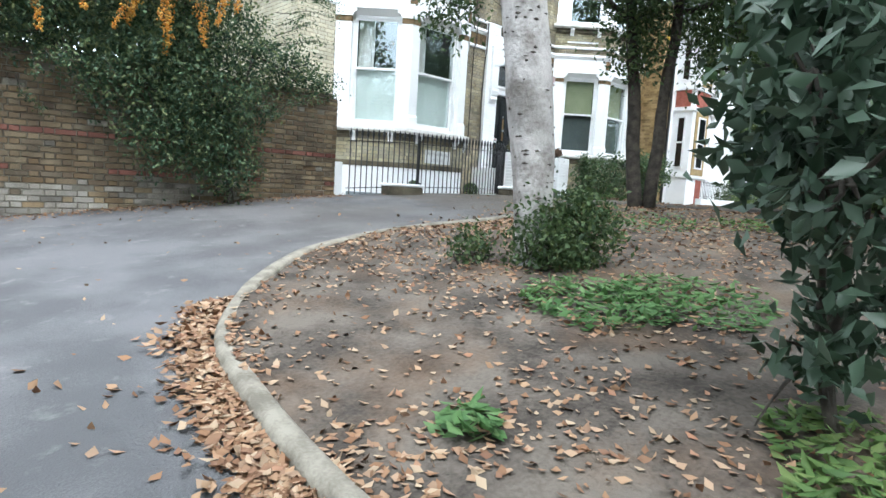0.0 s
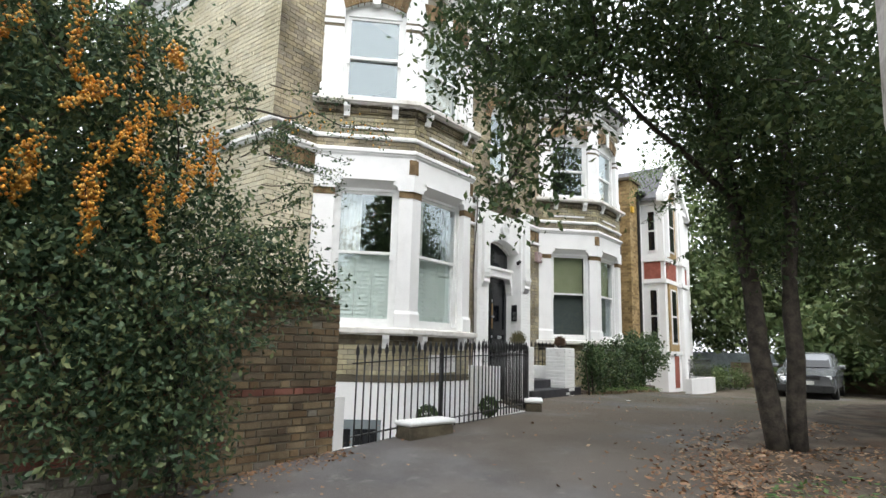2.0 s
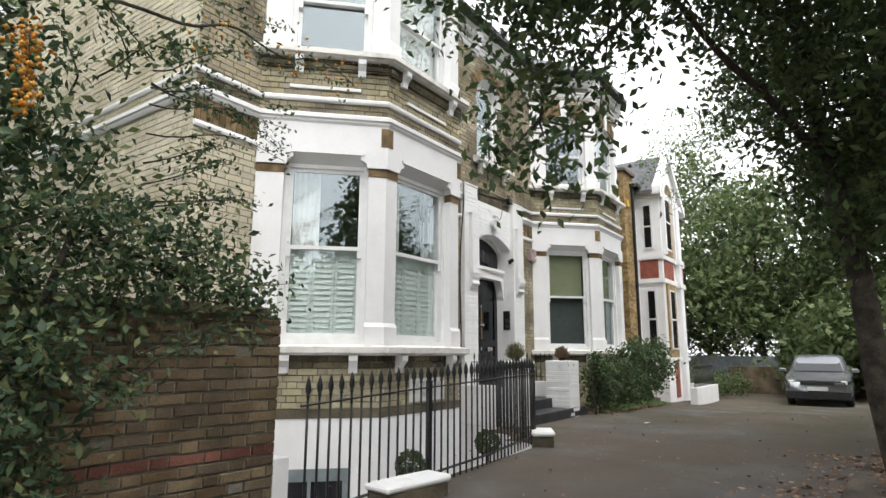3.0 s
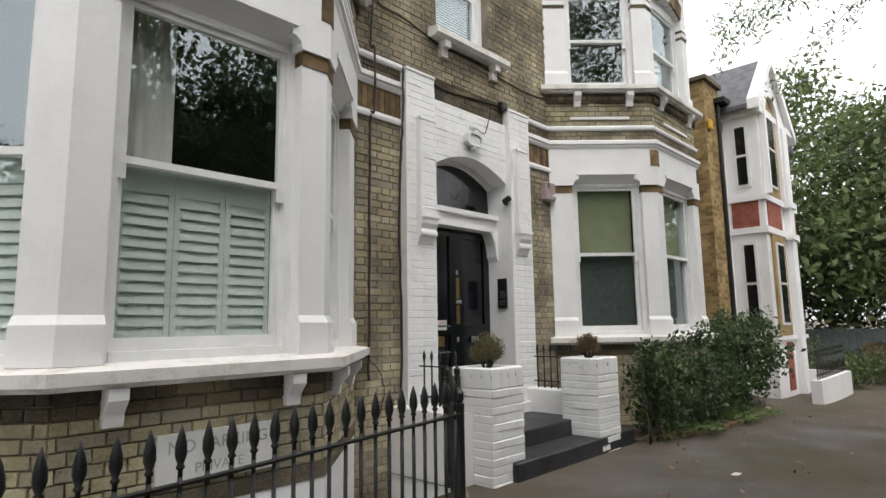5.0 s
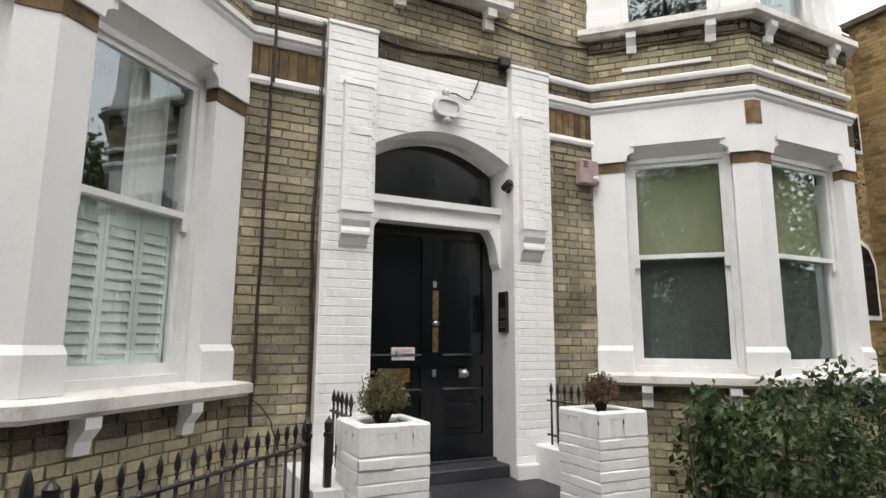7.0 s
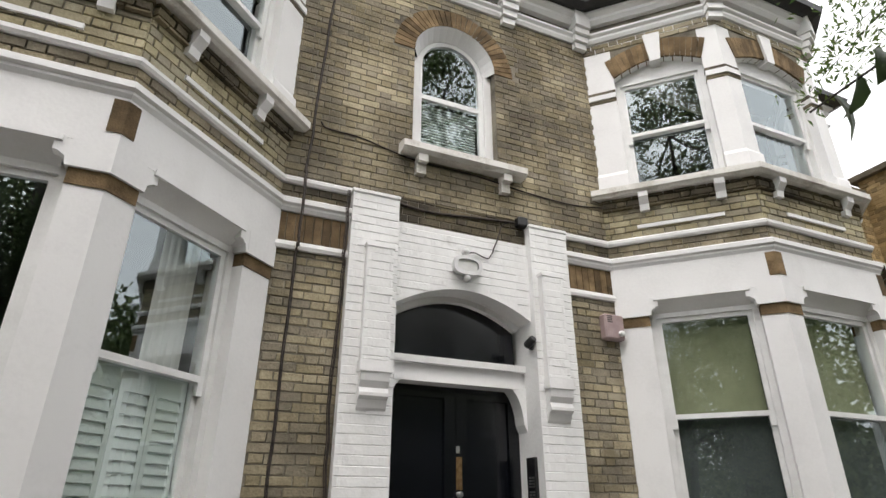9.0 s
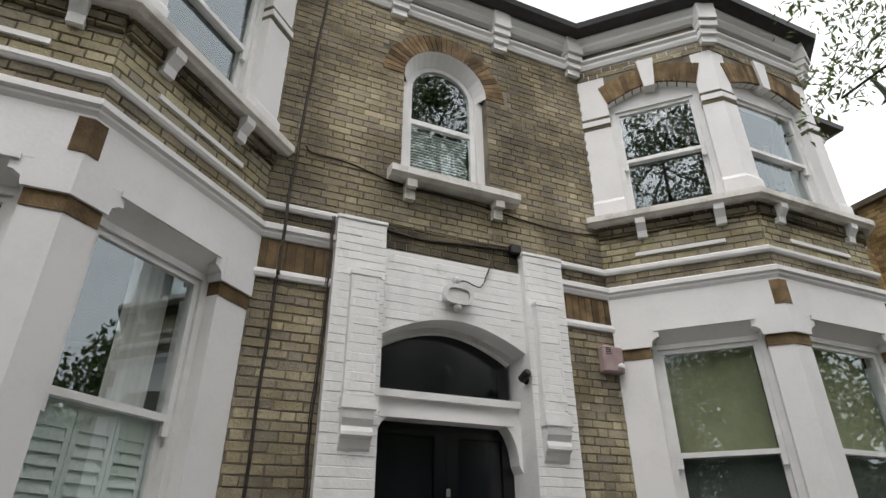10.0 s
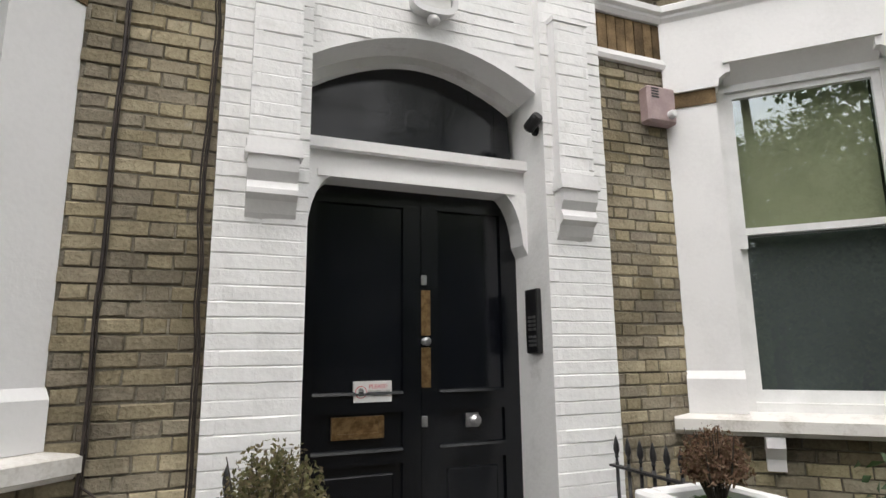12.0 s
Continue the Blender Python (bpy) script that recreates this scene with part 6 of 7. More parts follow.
for lab, blobs, cnt, size, mat in (
        ("leafy dark green shrub under the bay window", [(14.15, 9.0, 0.5, 0.45, 0.28, 0.5), (13.85, 8.98, 0.7, 0.3, 0.22, 0.45), (14.9, 8.85, 0.55, 0.55, 0.25, 0.55), (15.6, 8.85, 0.5, 0.5, 0.25, 0.45), (14.5, 8.95, 1.05, 0.16, 0.12, 0.2), (15.2, 8.9, 1.12, 0.18, 0.12, 0.22), (15.7, 8.85, 1.0, 0.16, 0.12, 0.2), (13.75, 8.95, 1.0, 0.12, 0.1, 0.15), (16.3, 8.85, 0.45, 0.4, 0.22, 0.4)], 4700, 0.08, L_SHRUB),
        ("rounded dark green shrub by the end of the house", [(17.3, 9.0, 0.85, 0.7, 0.55, 0.7), (18.0, 9.2, 0.9, 0.6, 0.6, 0.7)], 5000, 0.09, L_SHRUB),
        ("low dark evergreen shrub round the pale trunk", [(3.85, 2.85, -0.28, 0.26, 0.26, 0.32), (3.5, 3.3, -0.42, 0.16, 0.16, 0.16), (4.15, 2.7, -0.2, 0.3, 0.3, 0.38), (3.9, 2.7, -0.3, 0.3, 0.25, 0.3)], 6000, 0.05, L_EVER)):
    x, y = blobs[0][:2]
    gz = ground_z(x, y)
    leafy("shrub", lab, "shrub", (x, y, gz), [((q[0] + dx, q[1], ground_z(q[0], q[1])), (q[0] + 2 * dx, q[1], q[2]), 0.014, 0.006) for q in blobs for dx in (-0.1, 0.1)], blobs, cnt, size, mat, clump=0.075, trunk_name="stem")


gz = ground_z(2.45, 0.5)
leafy("shrub", "broad-leaved dark grey-green shrub overhanging the bed edge", "shrub", (2.45, 0.5, gz),
      [((2.6, 0.45, gz), (2.55, 0.5, 0.0), 0.025, 0.014), ((2.6, 0.45, gz), (2.4, 0.6, 0.3), 0.02, 0.01), ((2.6, 0.45, gz), (2.75, 0.6, 0.4), 0.02, 0.01)],
      [(2.3, 0.5, 0.25, 0.26, 0.24, 0.3), (2.45, 0.66, 0.62, 0.36, 0.28, 0.26), (2.65, 0.55, 0.1, 0.3, 0.26, 0.34), (2.75, 0.75, 0.85, 0.4, 0.3, 0.25), (2.85, 0.85, 0.4, 0.3, 0.2, 0.3), (2.6, 0.5, -0.45, 0.3, 0.2, 0.35)], 2300, 0.1, L_GREYLEAF, clump=0.085, trunk_name="stem", wide=0.48)


def sprig(label, pts, n, size, mat, spread, wide=0.5):
    t = thing("branch", label, "branch")
    m = Mesh()
    c = []
    for a, b in pts:
        line = limb(m, a, b, 0.008, 0.002, 0.12, 10, 5)
        for p in line[2:]:
            for _ in range(n):
                c.append(p + Vector(rng.normal(0, spread, 3)))
    part("twig", m, M_BARK, t)["kind"] = "stuff"
    leaf_object("foliage", leaves(np.array(c), size, wide=wide, droop=0.8), mat, t)


sprig("overhanging twig with broad dark leaves", [((9.2, 4.9, 3.6), (9.35, 6.3, 2.75)), ((9.2, 4.9, 3.6), (9.0, 5.9, 2.95))], 3, 0.1, L_EVER, 0.07)
sprig("overhanging ash twigs with narrow leaflets", [((15.55, 1.6, 3.2), (14.6, 6.0, 5.6)), ((14.6, 6.0, 5.6), (14.0, 8.0, 4.6)), ((14.6, 6.0, 5.6), (14.6, 8.1, 5.2)), ((14.6, 6.0, 5.6), (15.1, 7.6, 4.4)), ((14.6, 6.0, 5.6), (13.7, 7.6, 5.2)), ((14.6, 6.0, 5.6), (14.9, 8.0, 6.0)), ((14.6, 6.0, 5.6), (13.9, 7.4, 5.9)), ((14.6, 6.0, 5.6), (15.3, 8.2, 5.4))], 40, 0.07, L_FRESH, 0.09, 0.3)
bl = thing("branch", "overhanging twig with large glossy green leaves", "branch")
tw = Mesh()
limb(tw, (12.0, 5.4, 3.2), (11.28, 6.5, 2.5), 0.008, 0.003, 0.05, 8, 5)
part("twig", tw, M_BARK, bl)
for i in range(9):
    t = 0.55 + 0.05 * i
    base = Vector((12.0, 5.4, 3.2)).lerp(Vector((11.28, 6.5, 2.5)), t)
    m = Matrix.Translation(base) @ Euler((float(rng.uniform(-2.2, -1.2)), float(rng.uniform(-0.6, 0.6)), float(rng.uniform(0, 6.28)))).to_matrix().to_4x4()
    lf = Mesh()
    ln, wd = float(rng.uniform(0.1, 0.15)), 0.038
    rows = [(0.0, 0.004, 0), (0.15, 0.6, 0.006), (0.4, 1.0, 0.01), (0.7, 0.75, 0.004), (0.9, 0.3, -0.008), (1.0, 0.02, -0.016)]
    vs = []
    for u, w_, dz in rows:
        vs += [(-wd * w_, ln * u, dz + 0.012 * w_), (0, ln * u, dz), (wd * w_, ln * u, dz + 0.012 * w_)]
    lf.add([m @ Vector(v) for v in vs], [q for k in range(5) for q in ((3 * k, 3 * k + 1, 3 * k + 4, 3 * k + 3), (3 * k + 1, 3 * k + 2, 3 * k + 5, 3 * k + 4))])
    part("leaf", lf, L_SHRUB, bl, "", True)
sprig("drooping branch with pale green leaves by the bed", [((3.9, 0.3, 1.2), (3.0, 1.1, 0.75)), ((3.9, 0.3, 1.4), (2.9, 1.2, 1.3)), ((3.9, 0.3, 1.0), (3.2, 0.9, 0.3)), ((3.9, 0.3, 1.4), (3.1, 1.5, 1.6))], 9, 0.1, L_SHRUB, 0.13)

vn = thing("climbing_vine", "thin vine with small leaves hanging on the white bay pier", "vine")
vm, vl = Mesh(), []
for i in range(9):
    a = Vector((17.1 + 0.05 * float(rng.normal()), 9.62, 4.2))
    b = a + Vector((float(rng.uniform(-0.05, 0.5)), float(rng.uniform(-0.05, 0.2)), -float(rng.uniform(0.3, 1.6))))
    for p in limb(vm, a, b, 0.004, 0.0015, 0.12, 9, 5):
        for _ in range(5):
            vl.append(p + Vector(rng.normal(0, 0.035, 3)))
part("twig", vm, M_BARK, vn)["kind"] = "stuff"
leaf_object("foliage", leaves(np.array(vl), 0.05), L_SHRUB, vn)

# weeds and fallen leaves
rg2 = np.random.default_rng(11)


def weed(x, y, r, n, size, mat, label):
    w = thing("weed", label, "weed", group="weeds in the bed")
    c = []
    for _ in range(n):
        a, d = rg2.uniform(0, 6.28), r * math.sqrt(rg2.uniform(0, 1))
        px, py_ = x + d * math.cos(a), y + d * math.sin(a)
        c.append((px, py_, bed_z(px, py_) + rg2.uniform(0.01, 0.09)))
    leaf_object("foliage", leaves(np.array(c), size, flat=True, wide=0.4, rg=rg2), mat, w)


weed(1.62, 1.48, 0.14, 60, 0.11, L_WEED, "small green rosette weed on bare soil")
weed(3.3, 1.95, 0.5, 520, 0.08, L_WEED, "patch of bright green ground-cover weeds")
weed(3.8, 1.6, 0.55, 520, 0.08, L_WEED, "patch of bright green ground-cover weeds")
weed(2.08, 0.25, 0.24, 260, 0.085, L_FRESH, "fresh green ferny plant at the bed edge")
weed(2.5, 0.42, 0.28, 220, 0.08, L_FRESH, "fresh green ferny plant at the bed edge")
weed(6.4, 3.4, 0.9, 300, 0.07, L_WEED, "thin grassy patch under the trees")
weed(7.2, 2.3, 0.5, 120, 0.1, L_FRESH, "pale green seedlings under the trees")
weed(14.6, 8.82, 0.35, 260, 0.075, L_FRESH, "low bright green plants under the shrub")
weed(15.9, 8.75, 0.4, 360, 0.08, L_FRESH, "low bright green plants under the shrub")
weed(16.9, 8.85, 0.5, 420, 0.06, L_FRESH, "moss and grass along the shrub bed")


def litter(name, label, places, size, lift, mat=L_LITTER):
    c = np.array([(x, y, lift(x, y)) for x, y in places])
    o = leaf_object(name, leaves(c, size, flat=True, wide=0.6, rg=rg2), mat)
    tagged(o, label, "leaves", "", "stuff")


pl = []
while len(pl) < 15000:
    s, u = rg2.uniform(0.02, 0.75), rg2.uniform(0, 1) ** 1.5 * 0.6
    p = bed_point(s, u)
    dens = 0.35 + 0.65 * (noise.noise((p.x * 0.8, p.y * 0.8, 5)) > 0) + (1.6 if p.x > 2.9 and p.y > 1.4 else 0)
    if rg2.uniform() < dens * 0.6:
        pl.append((p.x, p.y))
litter("fallen_leaves", "brown fallen leaves scattered over the soil bed", pl, 0.05, lambda x, y: bed_z(x, y) + 0.012)
pl = []
for _ in range(2600):
    k = rg2.uniform(0.12, 0.52) * (len(kl) - 1)
    p = kl[int(k)].lerp(kl[min(int(k) + 1, len(kl) - 1)], k % 1)
    d = -abs(rg2.normal(0, 0.13)) - 0.06
    pl.append((p.x + d * 0.95, p.y - d * 0.35 if p.y > 3 else p.y))
litter("leaf_pile", "drift of dry brown leaves along the kerb", pl, 0.062, lambda x, y: ground_z(x, y) + 0.01 + float(rg2.uniform(0, 0.035)))
pl = []
for _ in range(1500):
    x = rg2.uniform(-4, 5.4)
    yw = 9.35 + (x + 9) * (8.18 - 9.35) / 14.3
    pl.append((x, yw - 0.02 - abs(rg2.normal(0, 0.22))))
litter("fallen_leaves", "dark leaf litter along the foot of the garden wall", pl, 0.05, lambda x, y: ground_z(x, y) + 0.012)
pl = [(rg2.uniform(4.5, 11), 0) for _ in range(1600)]
pl = [(x, 4.75 + 0.2 * math.sin(x) + rg2.normal(0, 0.35)) for x, _ in pl]
litter("fallen_leaves", "russet leaves drifting from the bed onto the drive", pl, 0.06, lambda x, y: max(ground_z(x, y), bed_z(x, y) if y < 4.7 else -9) + 0.012)
pl = [(rg2.uniform(-2, 18), rg2.uniform(-1.5, 8.8)) for _ in range(1100)]
litter("fallen_leaves", "scattered pale leaves on the asphalt drive", pl, 0.045, lambda x, y: ground_z(x, y) + 0.012)
pl = [(rg2.uniform(-0.6, 0.95), rg2.uniform(0.6, 3.4)) for _ in range(80)]
litter("fallen_leaves", "pale crumpled leaves lying on the asphalt by the kerb", pl, 0.07, lambda x, y: ground_z(x, y) + 0.014)
bk = Mesh()
bl = [(13.75, 9.05), (15, 8.62), (16.6, 8.6), (17.6, 8.75), (18.6, 9.0)]
for a, b in zip(bl, bl[1:]):
    A, B = Vector(a), Vector(b)
    n = max(1, int((B - A).length / 0.24))
    for i in range(n):
        p = A.lerp(B, (i + 0.5) / n)
        ang = math.degrees(math.atan2((B - A).y, (B - A).x))
        bk.box(-0.11, 0.11, -0.05, 0.05, -0.1, 0.07, pose(p.x, p.y, ground_z(p.x, p.y), 0, 0, ang), bevel=0.012)
setting("bed_edging", bk, M_GARDEN, "low brick edging of the shrub bed", "edging")
sb = Mesh().prism([(13.65, 9.1), (15, 8.66), (16.6, 8.64), (17.6, 8.8), (18.6, 9.05), (20, 10.3), (13.9, 10.3)], -0.3, 0.03)
setting("shrub_bed", sb, M_SOIL, "dark soil bed under the bay window", "soil")
tagged(part("paper_scrap", Mesh().box(12.78, 12.9, 7.73, 7.79, 0.004, 0.008), M_SIGN), "scrap of white paper lying on the asphalt", "litter")

# ---- link wall and neighbouring house ----
lk = Mesh().box(18.553, 21.2, 11.0, 11.3, -1, 6.6)
link = setting("wall_link", lk, M_YELLOW, "yellow brick wall between the two houses", "wall")
lb = Mesh()
brick_skin(lb, face_frame((18.56, 11.0), (21.2, 11.0)), brick_boxes(2.64, 0, 6.6))
brick_skin(lb, face_frame((20.25, 10.25), (21.2, 10.25)), brick_boxes(0.95, -0.3, 6.9))
brick_skin(lb, face_frame((20.25, 11.0), (20.25, 10.25)), brick_boxes(0.75, -0.3, 6.9))
o = part("brickwork", lb, M_YELLOW, link)
o["kind"] = "stuff"
part("pier_core", Mesh().box(20.252, 21.2, 10.252, 11, -1, 6.9), M_YELLOW, link)
part("cap", Mesh().box(20.15, 21.2, 10.15, 11.1, 6.9, 7.0).box(18.55, 20.2, 10.9, 11.35, 6.6, 6.68), M_DARKBRICK, link)
sr = thing("siren_box", "small yellow siren box high on the brick pier", "siren")
part("body", Mesh().box(20.3, 20.48, 10.16, 10.245, 5.75, 5.98, bevel=0.02), M_SIREN, sr)
part("small_window", Mesh().box(19.62, 20.18, 10.955, 11.02, 4.62, 5.32), M_FRAME, link)
part("pane", Mesh().box(19.68, 19.87, 10.945, 10.965, 4.68, 5.26).box(19.93, 20.12, 10.945, 10.965, 4.68, 5.26), M_DARKGLASS, link)
part("arched_window", Mesh().slab([(19.3, 1.9), (20.2, 1.9), (20.2, 2.8), (20.05, 3.08), (19.75, 3.2), (19.45, 3.08), (19.3, 2.8)], 10.95, 11.02), M_FRAME, link)
part("pane", Mesh().slab([(19.37, 1.97), (20.13, 1.97), (20.13, 2.76), (20.0, 3.01), (19.75, 3.12), (19.5, 3.01), (19.37, 2.76)], 10.94, 10.955), M_DARKGLASS, link)

nb = thing("neighbour_house", "white-painted neighbouring house with red brick panels and a gable", "house")
body = Mesh()
body.box(21.0, 27.5, 10.25, 17, -1, 6.6)
body.box(21.4, 24.1, 9.5, 10.26, -1, 6.6)
body.slab([(21.3, 6.35), (24.1, 6.35), (22.55, 7.75)], 9.48, 17)
part("wall", body, M_WHITE, nb)
part("roof", Mesh().slab([(21.1, 6.3), (22.55, 7.8), (24.2, 6.2), (24.2, 6.3), (22.55, 7.92), (21.1, 6.4)][::-1], 9.6, 17).box(24.4, 27.6, 10.1, 17, 6.6, 6.8), M_ROOF, nb)
part("bargeboard", Mesh().slab([(21.1, 6.25), (22.55, 7.72), (24.35, 6.05), (24.35, 6.3), (22.55, 8.0), (21.1, 6.5)][::-1], 9.35, 9.6), M_WHITE, nb)
ch = part("chimney", Mesh().box(20.6, 21.6, 12.2, 13.2, 6.5, 7.9).box(20.52, 21.68, 12.12, 13.28, 7.9, 8.04), M_YELLOW, nb, "yellow brick chimney stack")
for px in (20.85, 21.3):
    part("chimney_pot", Mesh().lathe([(0.13, 8.04), (0.1, 8.12), (0.1, 8.34), (0.13, 8.4)], 12, Matrix.Translation((px, 12.6, 0))), M_REDB, ch, "red clay pot")
part("downpipe", Mesh().tube([(20.98, 10.2, 6.6), (20.98, 10.2, -0.3)], 0.05, 8), M_BLACK, nb)
part("gutter", Mesh().box(20.85, 21.4, 10.0, 10.3, 6.5, 6.62), M_BLACK, nb)
pan = Mesh()
pan.box(21.385, 21.41, 9.62, 10.2, 3.55, 4.15).box(21.6, 22.7, 9.475, 9.51, 3.55, 4.14).box(23.4, 24.05, 9.475, 9.51, 3.55, 4.14)
pan.box(22.2, 22.7, 9.485, 9.51, -0.2, 0.9)
for k in range(len(pan.v) // 8):
    part("red_panel", Mesh().add(pan.v[8 * k:8 * k + 8], pan.f[:6]), M_REDB, nb, "red brick panel")
bands = Mesh()
bands.box(21.34, 24.15, 9.44, 10.3, 4.16, 4.3).box(21.34, 24.15, 9.44, 10.3, 3.4, 3.54).box(21.34, 24.15, 9.44, 10.3, 0.95, 1.05).box(21.3, 24.2, 9.4, 10.3, 6.2, 6.35)
for k in range(len(bands.v) // 8):
    part("band", Mesh().add(bands.v[8 * k:8 * k + 8], bands.f[:6]), M_WHITE, nb)
ring = [(22.15 + 0.5 * math.cos(math.pi * k / 12), 6.25 + 0.5 * math.sin(math.pi * k / 12)) for k in range(13)]
hood = [(22.15 + 0.62 * math.cos(math.pi * k / 12), 6.25 + 0.62 * math.sin(math.pi * k / 12)) for k in range(13)]
part("arch_brick", Mesh().slab([(21.65, 4.32), (22.65, 4.32)] + ring, 9.44, 9.49).box(21.65, 22.65, 9.44, 9.49, 1.06, 3.38), M_YELLOW, nb, "yellow brick arch panel")
part("arch_hood", Mesh().slab([(22.65, 4.32), (22.77, 4.32)] + hood + [(21.53, 4.32), (21.65, 4.32)] + ring[::-1], 9.36, 9.49), M_WHITE, nb, "white arched hood")
part("corner_pier", Mesh().box(23.0, 23.35, 9.34, 9.5, -0.5, 6.2, bevel=0.02).box(22.9, 23.5, 9.3, 9.5, 3.35, 3.5).box(22.9, 23.5, 9.3, 9.5, 4.15, 4.3), M_WHITE, nb)
for x0, x1, y0, y1, za, zb in ((21.36, 21.4, 9.72, 10.05, 4.5, 6.0), (21.36, 21.4, 9.72, 10.05, 1.3, 3.2), (21.8, 22.4, 9.41, 9.44, 4.5, 6.4), (21.8, 22.4, 9.41, 9.44, 1.3, 3.2)):
    wo = part("window", Mesh().box(x0, x1, y0, y1, za, zb), M_FRAME, nb)
    for u0, u1 in ((za + 0.06, (za + zb) / 2 - 0.03), ((za + zb) / 2 + 0.03, zb - 0.06)):
        if y1 - y0 > 0.2:
            part("pane", Mesh().box(x0 - 0.008, x0 + 0.01, y0 + 0.06, y1 - 0.06, u0, u1), M_DARKGLASS, wo)
        else:
            part("pane", Mesh().box(x0 + 0.06, x1 - 0.06, y0 - 0.008, y0 + 0.01, u0, u1), M_DARKGLASS, wo)
fw = Mesh().box(20.6, 23.7, 8.55, 8.75, -0.6, 0.2).box(23.5, 23.7, 8.75, 10.2, -0.6, 0.2)
setting("front_wall", fw, M_WHITE, "low white wall in front of the neighbouring house", "wall")
railing("front_railing", [(20.7, 8.65), (23.6, 8.65)], 0.14, lambda q: 0.19, 0.5, 0.8, "thin black railing on the low white wall")
for (x, y, rr, h) in ((24.8, 8.9, 0.6, 0.6), (26.2, 8.6, 0.8, 0.7), (25.6, 9.6, 0.9, 1.0)):
    z = ground_z(x, y)
    leafy("shrub", "small green shrub beside the neighbouring house", "shrub", (x, y, z), [((x, y, z), (x, y, z + h * 0.6), 0.02, 0.01)], [(x, y, z + h * 0.6, rr, rr, h * 0.6)], 1300, 0.1, L_FAR, clump=0.12, trunk_name="stem")
fb = Mesh()
for i in range(40):
    fb.box(0.2 * i, 0.2 * i + 0.19, 0, 0.03, -0.8, 1.1, face_frame((29, 12), (29.5, 4)))
setting("far_fence", fb, M_GREYFENCE, "grey board fence at the end of the drive", "fence")
setting("far_wall", Mesh().box(28.5, 28.8, 2, 9, -0.8, 0.7), M_GARDEN, "low brown wall at the end of the drive", "wall")

# Those at (-3, -3.5) and (-8, 1) are unseen, added to darken window reflections.
for x, y, h, rr, n in ((31, 8, 9, 3.2, 6000), (33, 3, 10, 3.5, 6000), (30, 14, 9, 3.0, 5000), (36, 11, 12, 4, 5000), (30, -2, 10, 3.5, 5000), (-8, 14, 10, 4, 5000), (-2, 13.5, 8, 3, 5000), (2.3, 13.5, 8, 2.2, 4000), (-14, 8, 10, 4, 4000), (-6, -8, 10, 4, 4000), (-3, -3.5, 11, 2.8, 5000), (-8, 1, 11, 3.2, 5000), (8, -10, 12, 4, 5000), (5, -7, 15, 3.6, 4500), (12.5, -7.5, 16, 4, 4500), (19, -7, 15, 4, 4500), (27.5, 5.5, 3, 1.3, 2500), (27, 2.5, 3.5, 1.5, 2500)):
    z = ground_z(x, y)
    leafy("garden_tree", "leafy green garden tree, distant or an unseen addition for reflections", "tree", (x, y, z), [((x, y, z - 0.2), (x, y, z + h * 0.55), 0.18, 0.09)],
          [(x, y, z + h * 0.6, rr, rr, h * 0.3), (x + rr * 0.5, y - rr * 0.4, z + h * 0.4, rr * 0.7, rr * 0.7, h * 0.2), (x - rr * 0.5, y + rr * 0.4, z + h * 0.4, rr * 0.7, rr * 0.7, h * 0.2), (x, y, z + h * 0.85, rr * 0.6, rr * 0.6, h * 0.2)],
          int(n * 1.8), 0.3, L_FAR, clump=0.35, group="garden trees")

hb = [(31.5, y, 1.3, 1.0, 1.3, 2.3) for y in np.arange(-10, 18, 1.6)] + [(x, -9.5, 0.4, 1.3, 0.9, 1.4) for x in np.arange(6, 30, 1.8)]
leafy("hedge", "tall dense green hedge closing the far end of the drive", "hedge", (31.5, 4, -0.4), [((31.5, y, -0.6), (31.5, y, 0.6), 0.05, 0.02) for y in (-6, 0, 6, 12)], [tuple(float(c) for c in b) for b in hb], 34000, 0.22, L_EVER, clump=0.3, trunk_name="stem")

# ---- parked car ----
car = thing("car", "silver hatchback parked on the drive, seen from the front", "car", pose(23.0, 5.75, -0.33, 0, 0, 180))


def car_section(u):
    """half width, floor, shoulder and roof heights at u metres behind the nose"""
    hw = 0.86 - 0.16 * max(0, 1 - u / 0.35) ** 2 - 0.1 * max(0, (u - 3.7) / 0.35) ** 2
    hood = 0.72 + 0.2 * min(1, u / 1.0) + 0.03 * min(1, max(0, u - 1) / 2)
    roof_ = hood + 0.02 + (0.53 * (0.5 - 0.5 * math.cos(math.pi * min(1, max(0, (u - 0.95) / 0.95))))) * (1 - max(0, (u - 3.2) / 1.6) ** 2)
    return hw, 0.2, hood, roof_


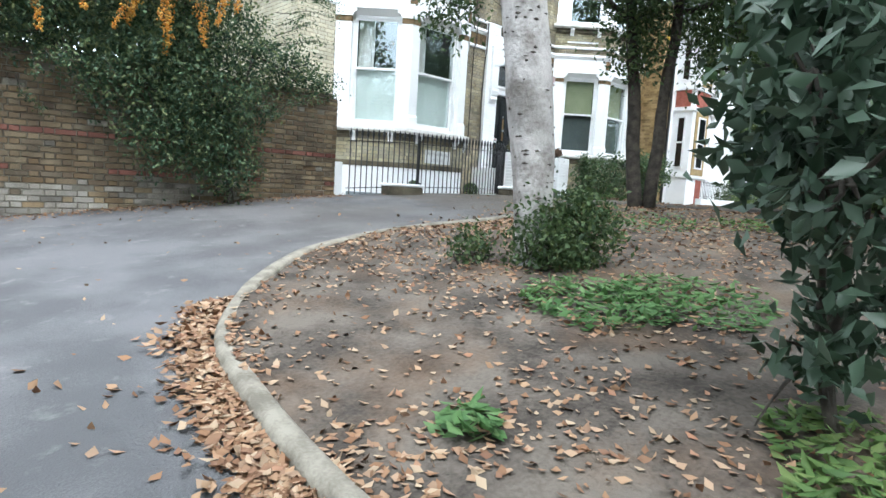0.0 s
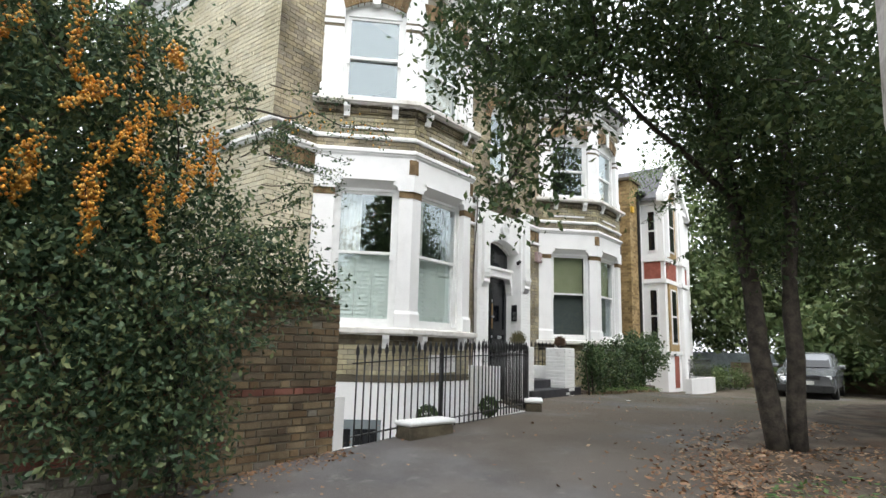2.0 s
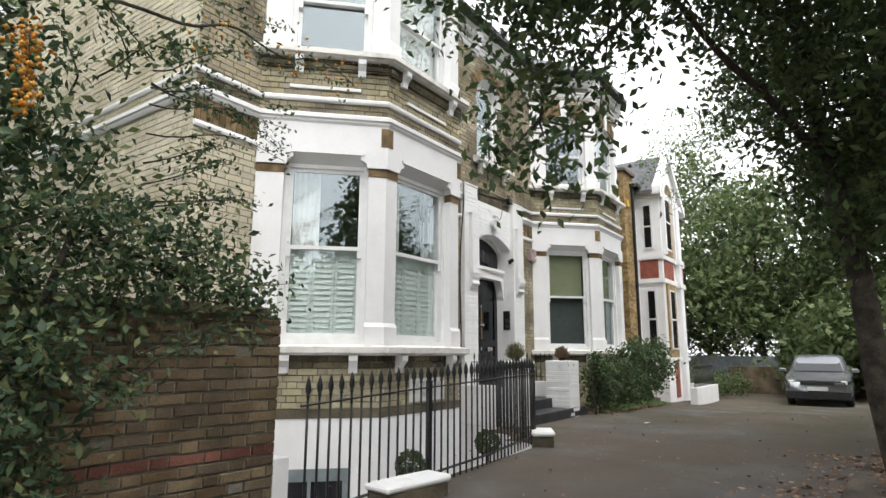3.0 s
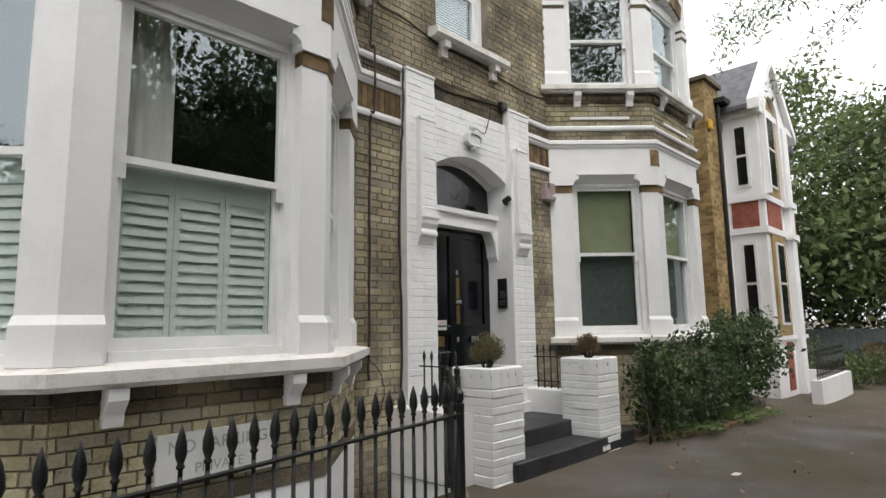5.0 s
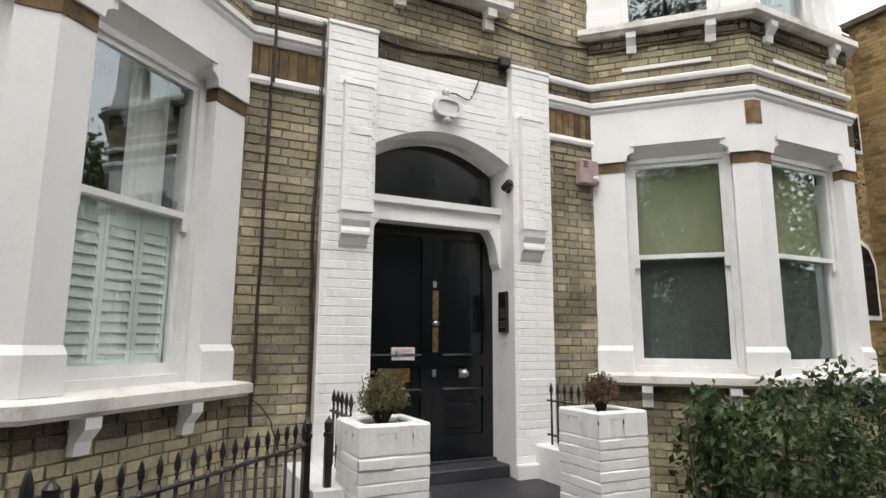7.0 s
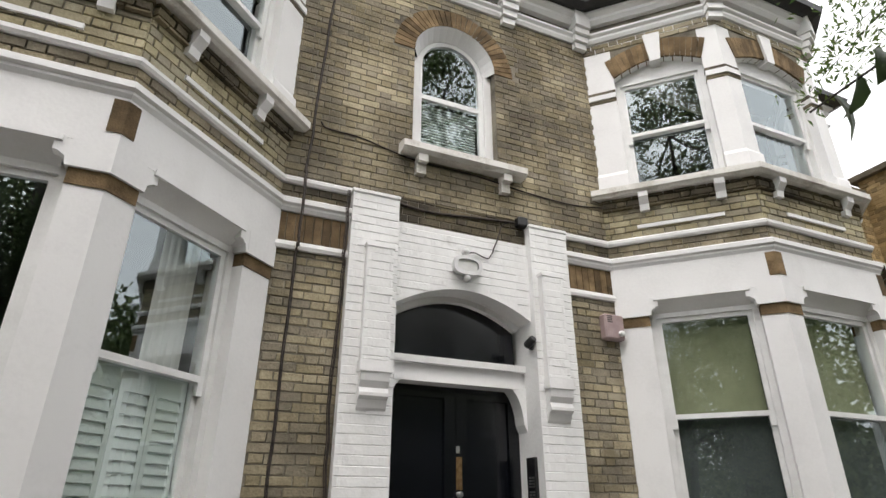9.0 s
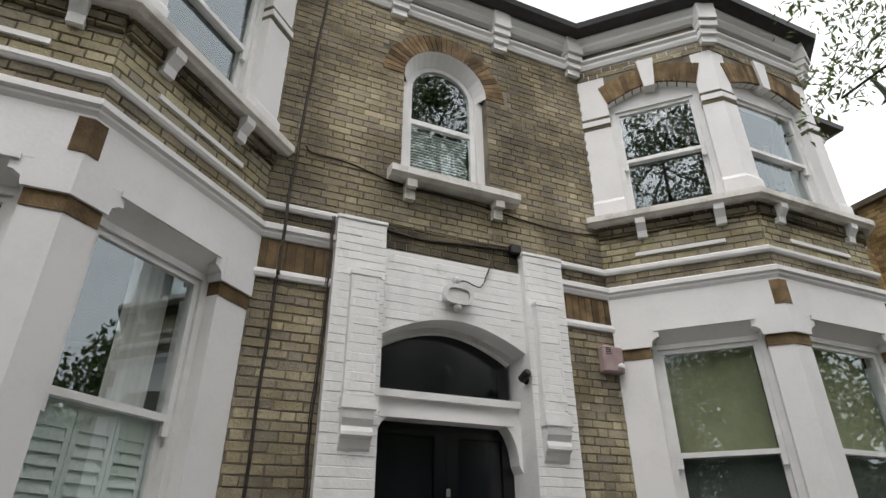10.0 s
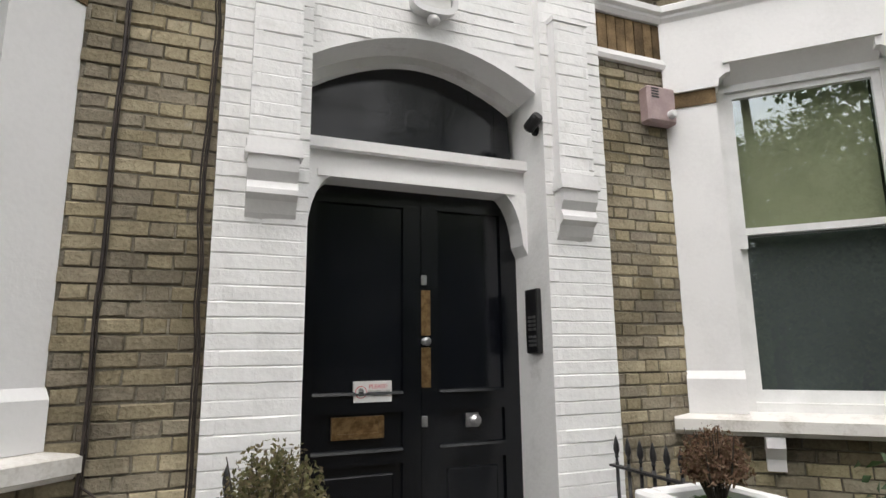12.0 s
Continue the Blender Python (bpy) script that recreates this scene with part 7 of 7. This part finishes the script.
N = 26
vs, fs = [], []
for i in range(N):
    u = 4.05 * i / (N - 1)
    hw, lo, sh, ro = car_section(u)
    cab_w = hw * (0.97 if ro - sh < 0.05 else 0.72 + 0.2 * (0.05 / max(0.05, ro - sh)))
    sec = [(-hw * 0.9, lo), (-hw, lo + 0.2), (-hw, sh - 0.12), (-hw * 0.96, sh), (-cab_w, ro - 0.04), (-cab_w * 0.8, ro), (cab_w * 0.8, ro), (cab_w, ro - 0.04), (hw * 0.96, sh), (hw, sh - 0.12), (hw, lo + 0.2), (hw * 0.9, lo)]
    vs += [(-u, y, z) for y, z in sec]
k = 12
fs = [(i * k + j, i * k + (j + 1) % k, (i + 1) * k + (j + 1) % k, (i + 1) * k + j) for i in range(N - 1) for j in range(k)] + [tuple(range(k)), tuple(range(N * k - 1, (N - 1) * k - 1, -1))]
part("body", Mesh().add(vs, fs), M_CARPAINT, car, "", True)
part("windscreen", Mesh().add([(-1.08, -0.66, 1.0), (-1.08, 0.66, 1.0), (-1.72, 0.54, 1.4), (-1.72, -0.54, 1.4)], [(0, 1, 2, 3)]), M_DARKGLASS, car)
part("bumper", Mesh().box(-0.14, 0.035, -0.8, 0.8, 0.2, 0.45, bevel=0.03), M_RUBBER, car)
part("grille", Mesh().box(-0.08, 0.015, -0.42, 0.42, 0.62, 0.7, bevel=0.01), M_RUBBER, car)
part("number_plate", Mesh().box(0.03, 0.045, -0.26, 0.26, 0.46, 0.57), M_SIGN, car, "pale number plate")
for s in (-1, 1):
    part("headlight", Mesh().box(-0.2, -0.01, s * 0.6 - 0.14, s * 0.6 + 0.14, 0.62, 0.75, bevel=0.03), M_LENS, car)
    part("mirror", Mesh().box(-1.35, -1.2, s * 0.95 - 0.1, s * 0.95 + 0.1, 0.95, 1.08, bevel=0.03), M_CARPAINT, car)
    for u in (0.75, 3.25):
        wh = part("wheel", Mesh().lathe([(0.2, -0.1), (0.3, -0.1), (0.31, -0.06), (0.31, 0.06), (0.3, 0.1), (0.2, 0.1)], 20, pose(-u, s * 0.74, 0.31, 90, 0, 0)), M_RUBBER, car, "", True)
        part("rim", Mesh().lathe([(0.2, -0.105), (0.2, 0.105)], 16, pose(-u, s * 0.74, 0.31, 90, 0, 0)), M_STEEL, wh)

# ---- bricks nearest the door, each a piece of its own ----
for x0, x1 in ((10.4, 11.02), (13.29, 13.91)):
    brick_parts(main, brick_boxes(12.79, 0.6, 3.57, [mrect(0, x0, -2, 9), mrect(x1, 30, -2, 9)]), M_BRICKP, wall_front)
brick_parts(gfr, near, M_GARDENP, garden)
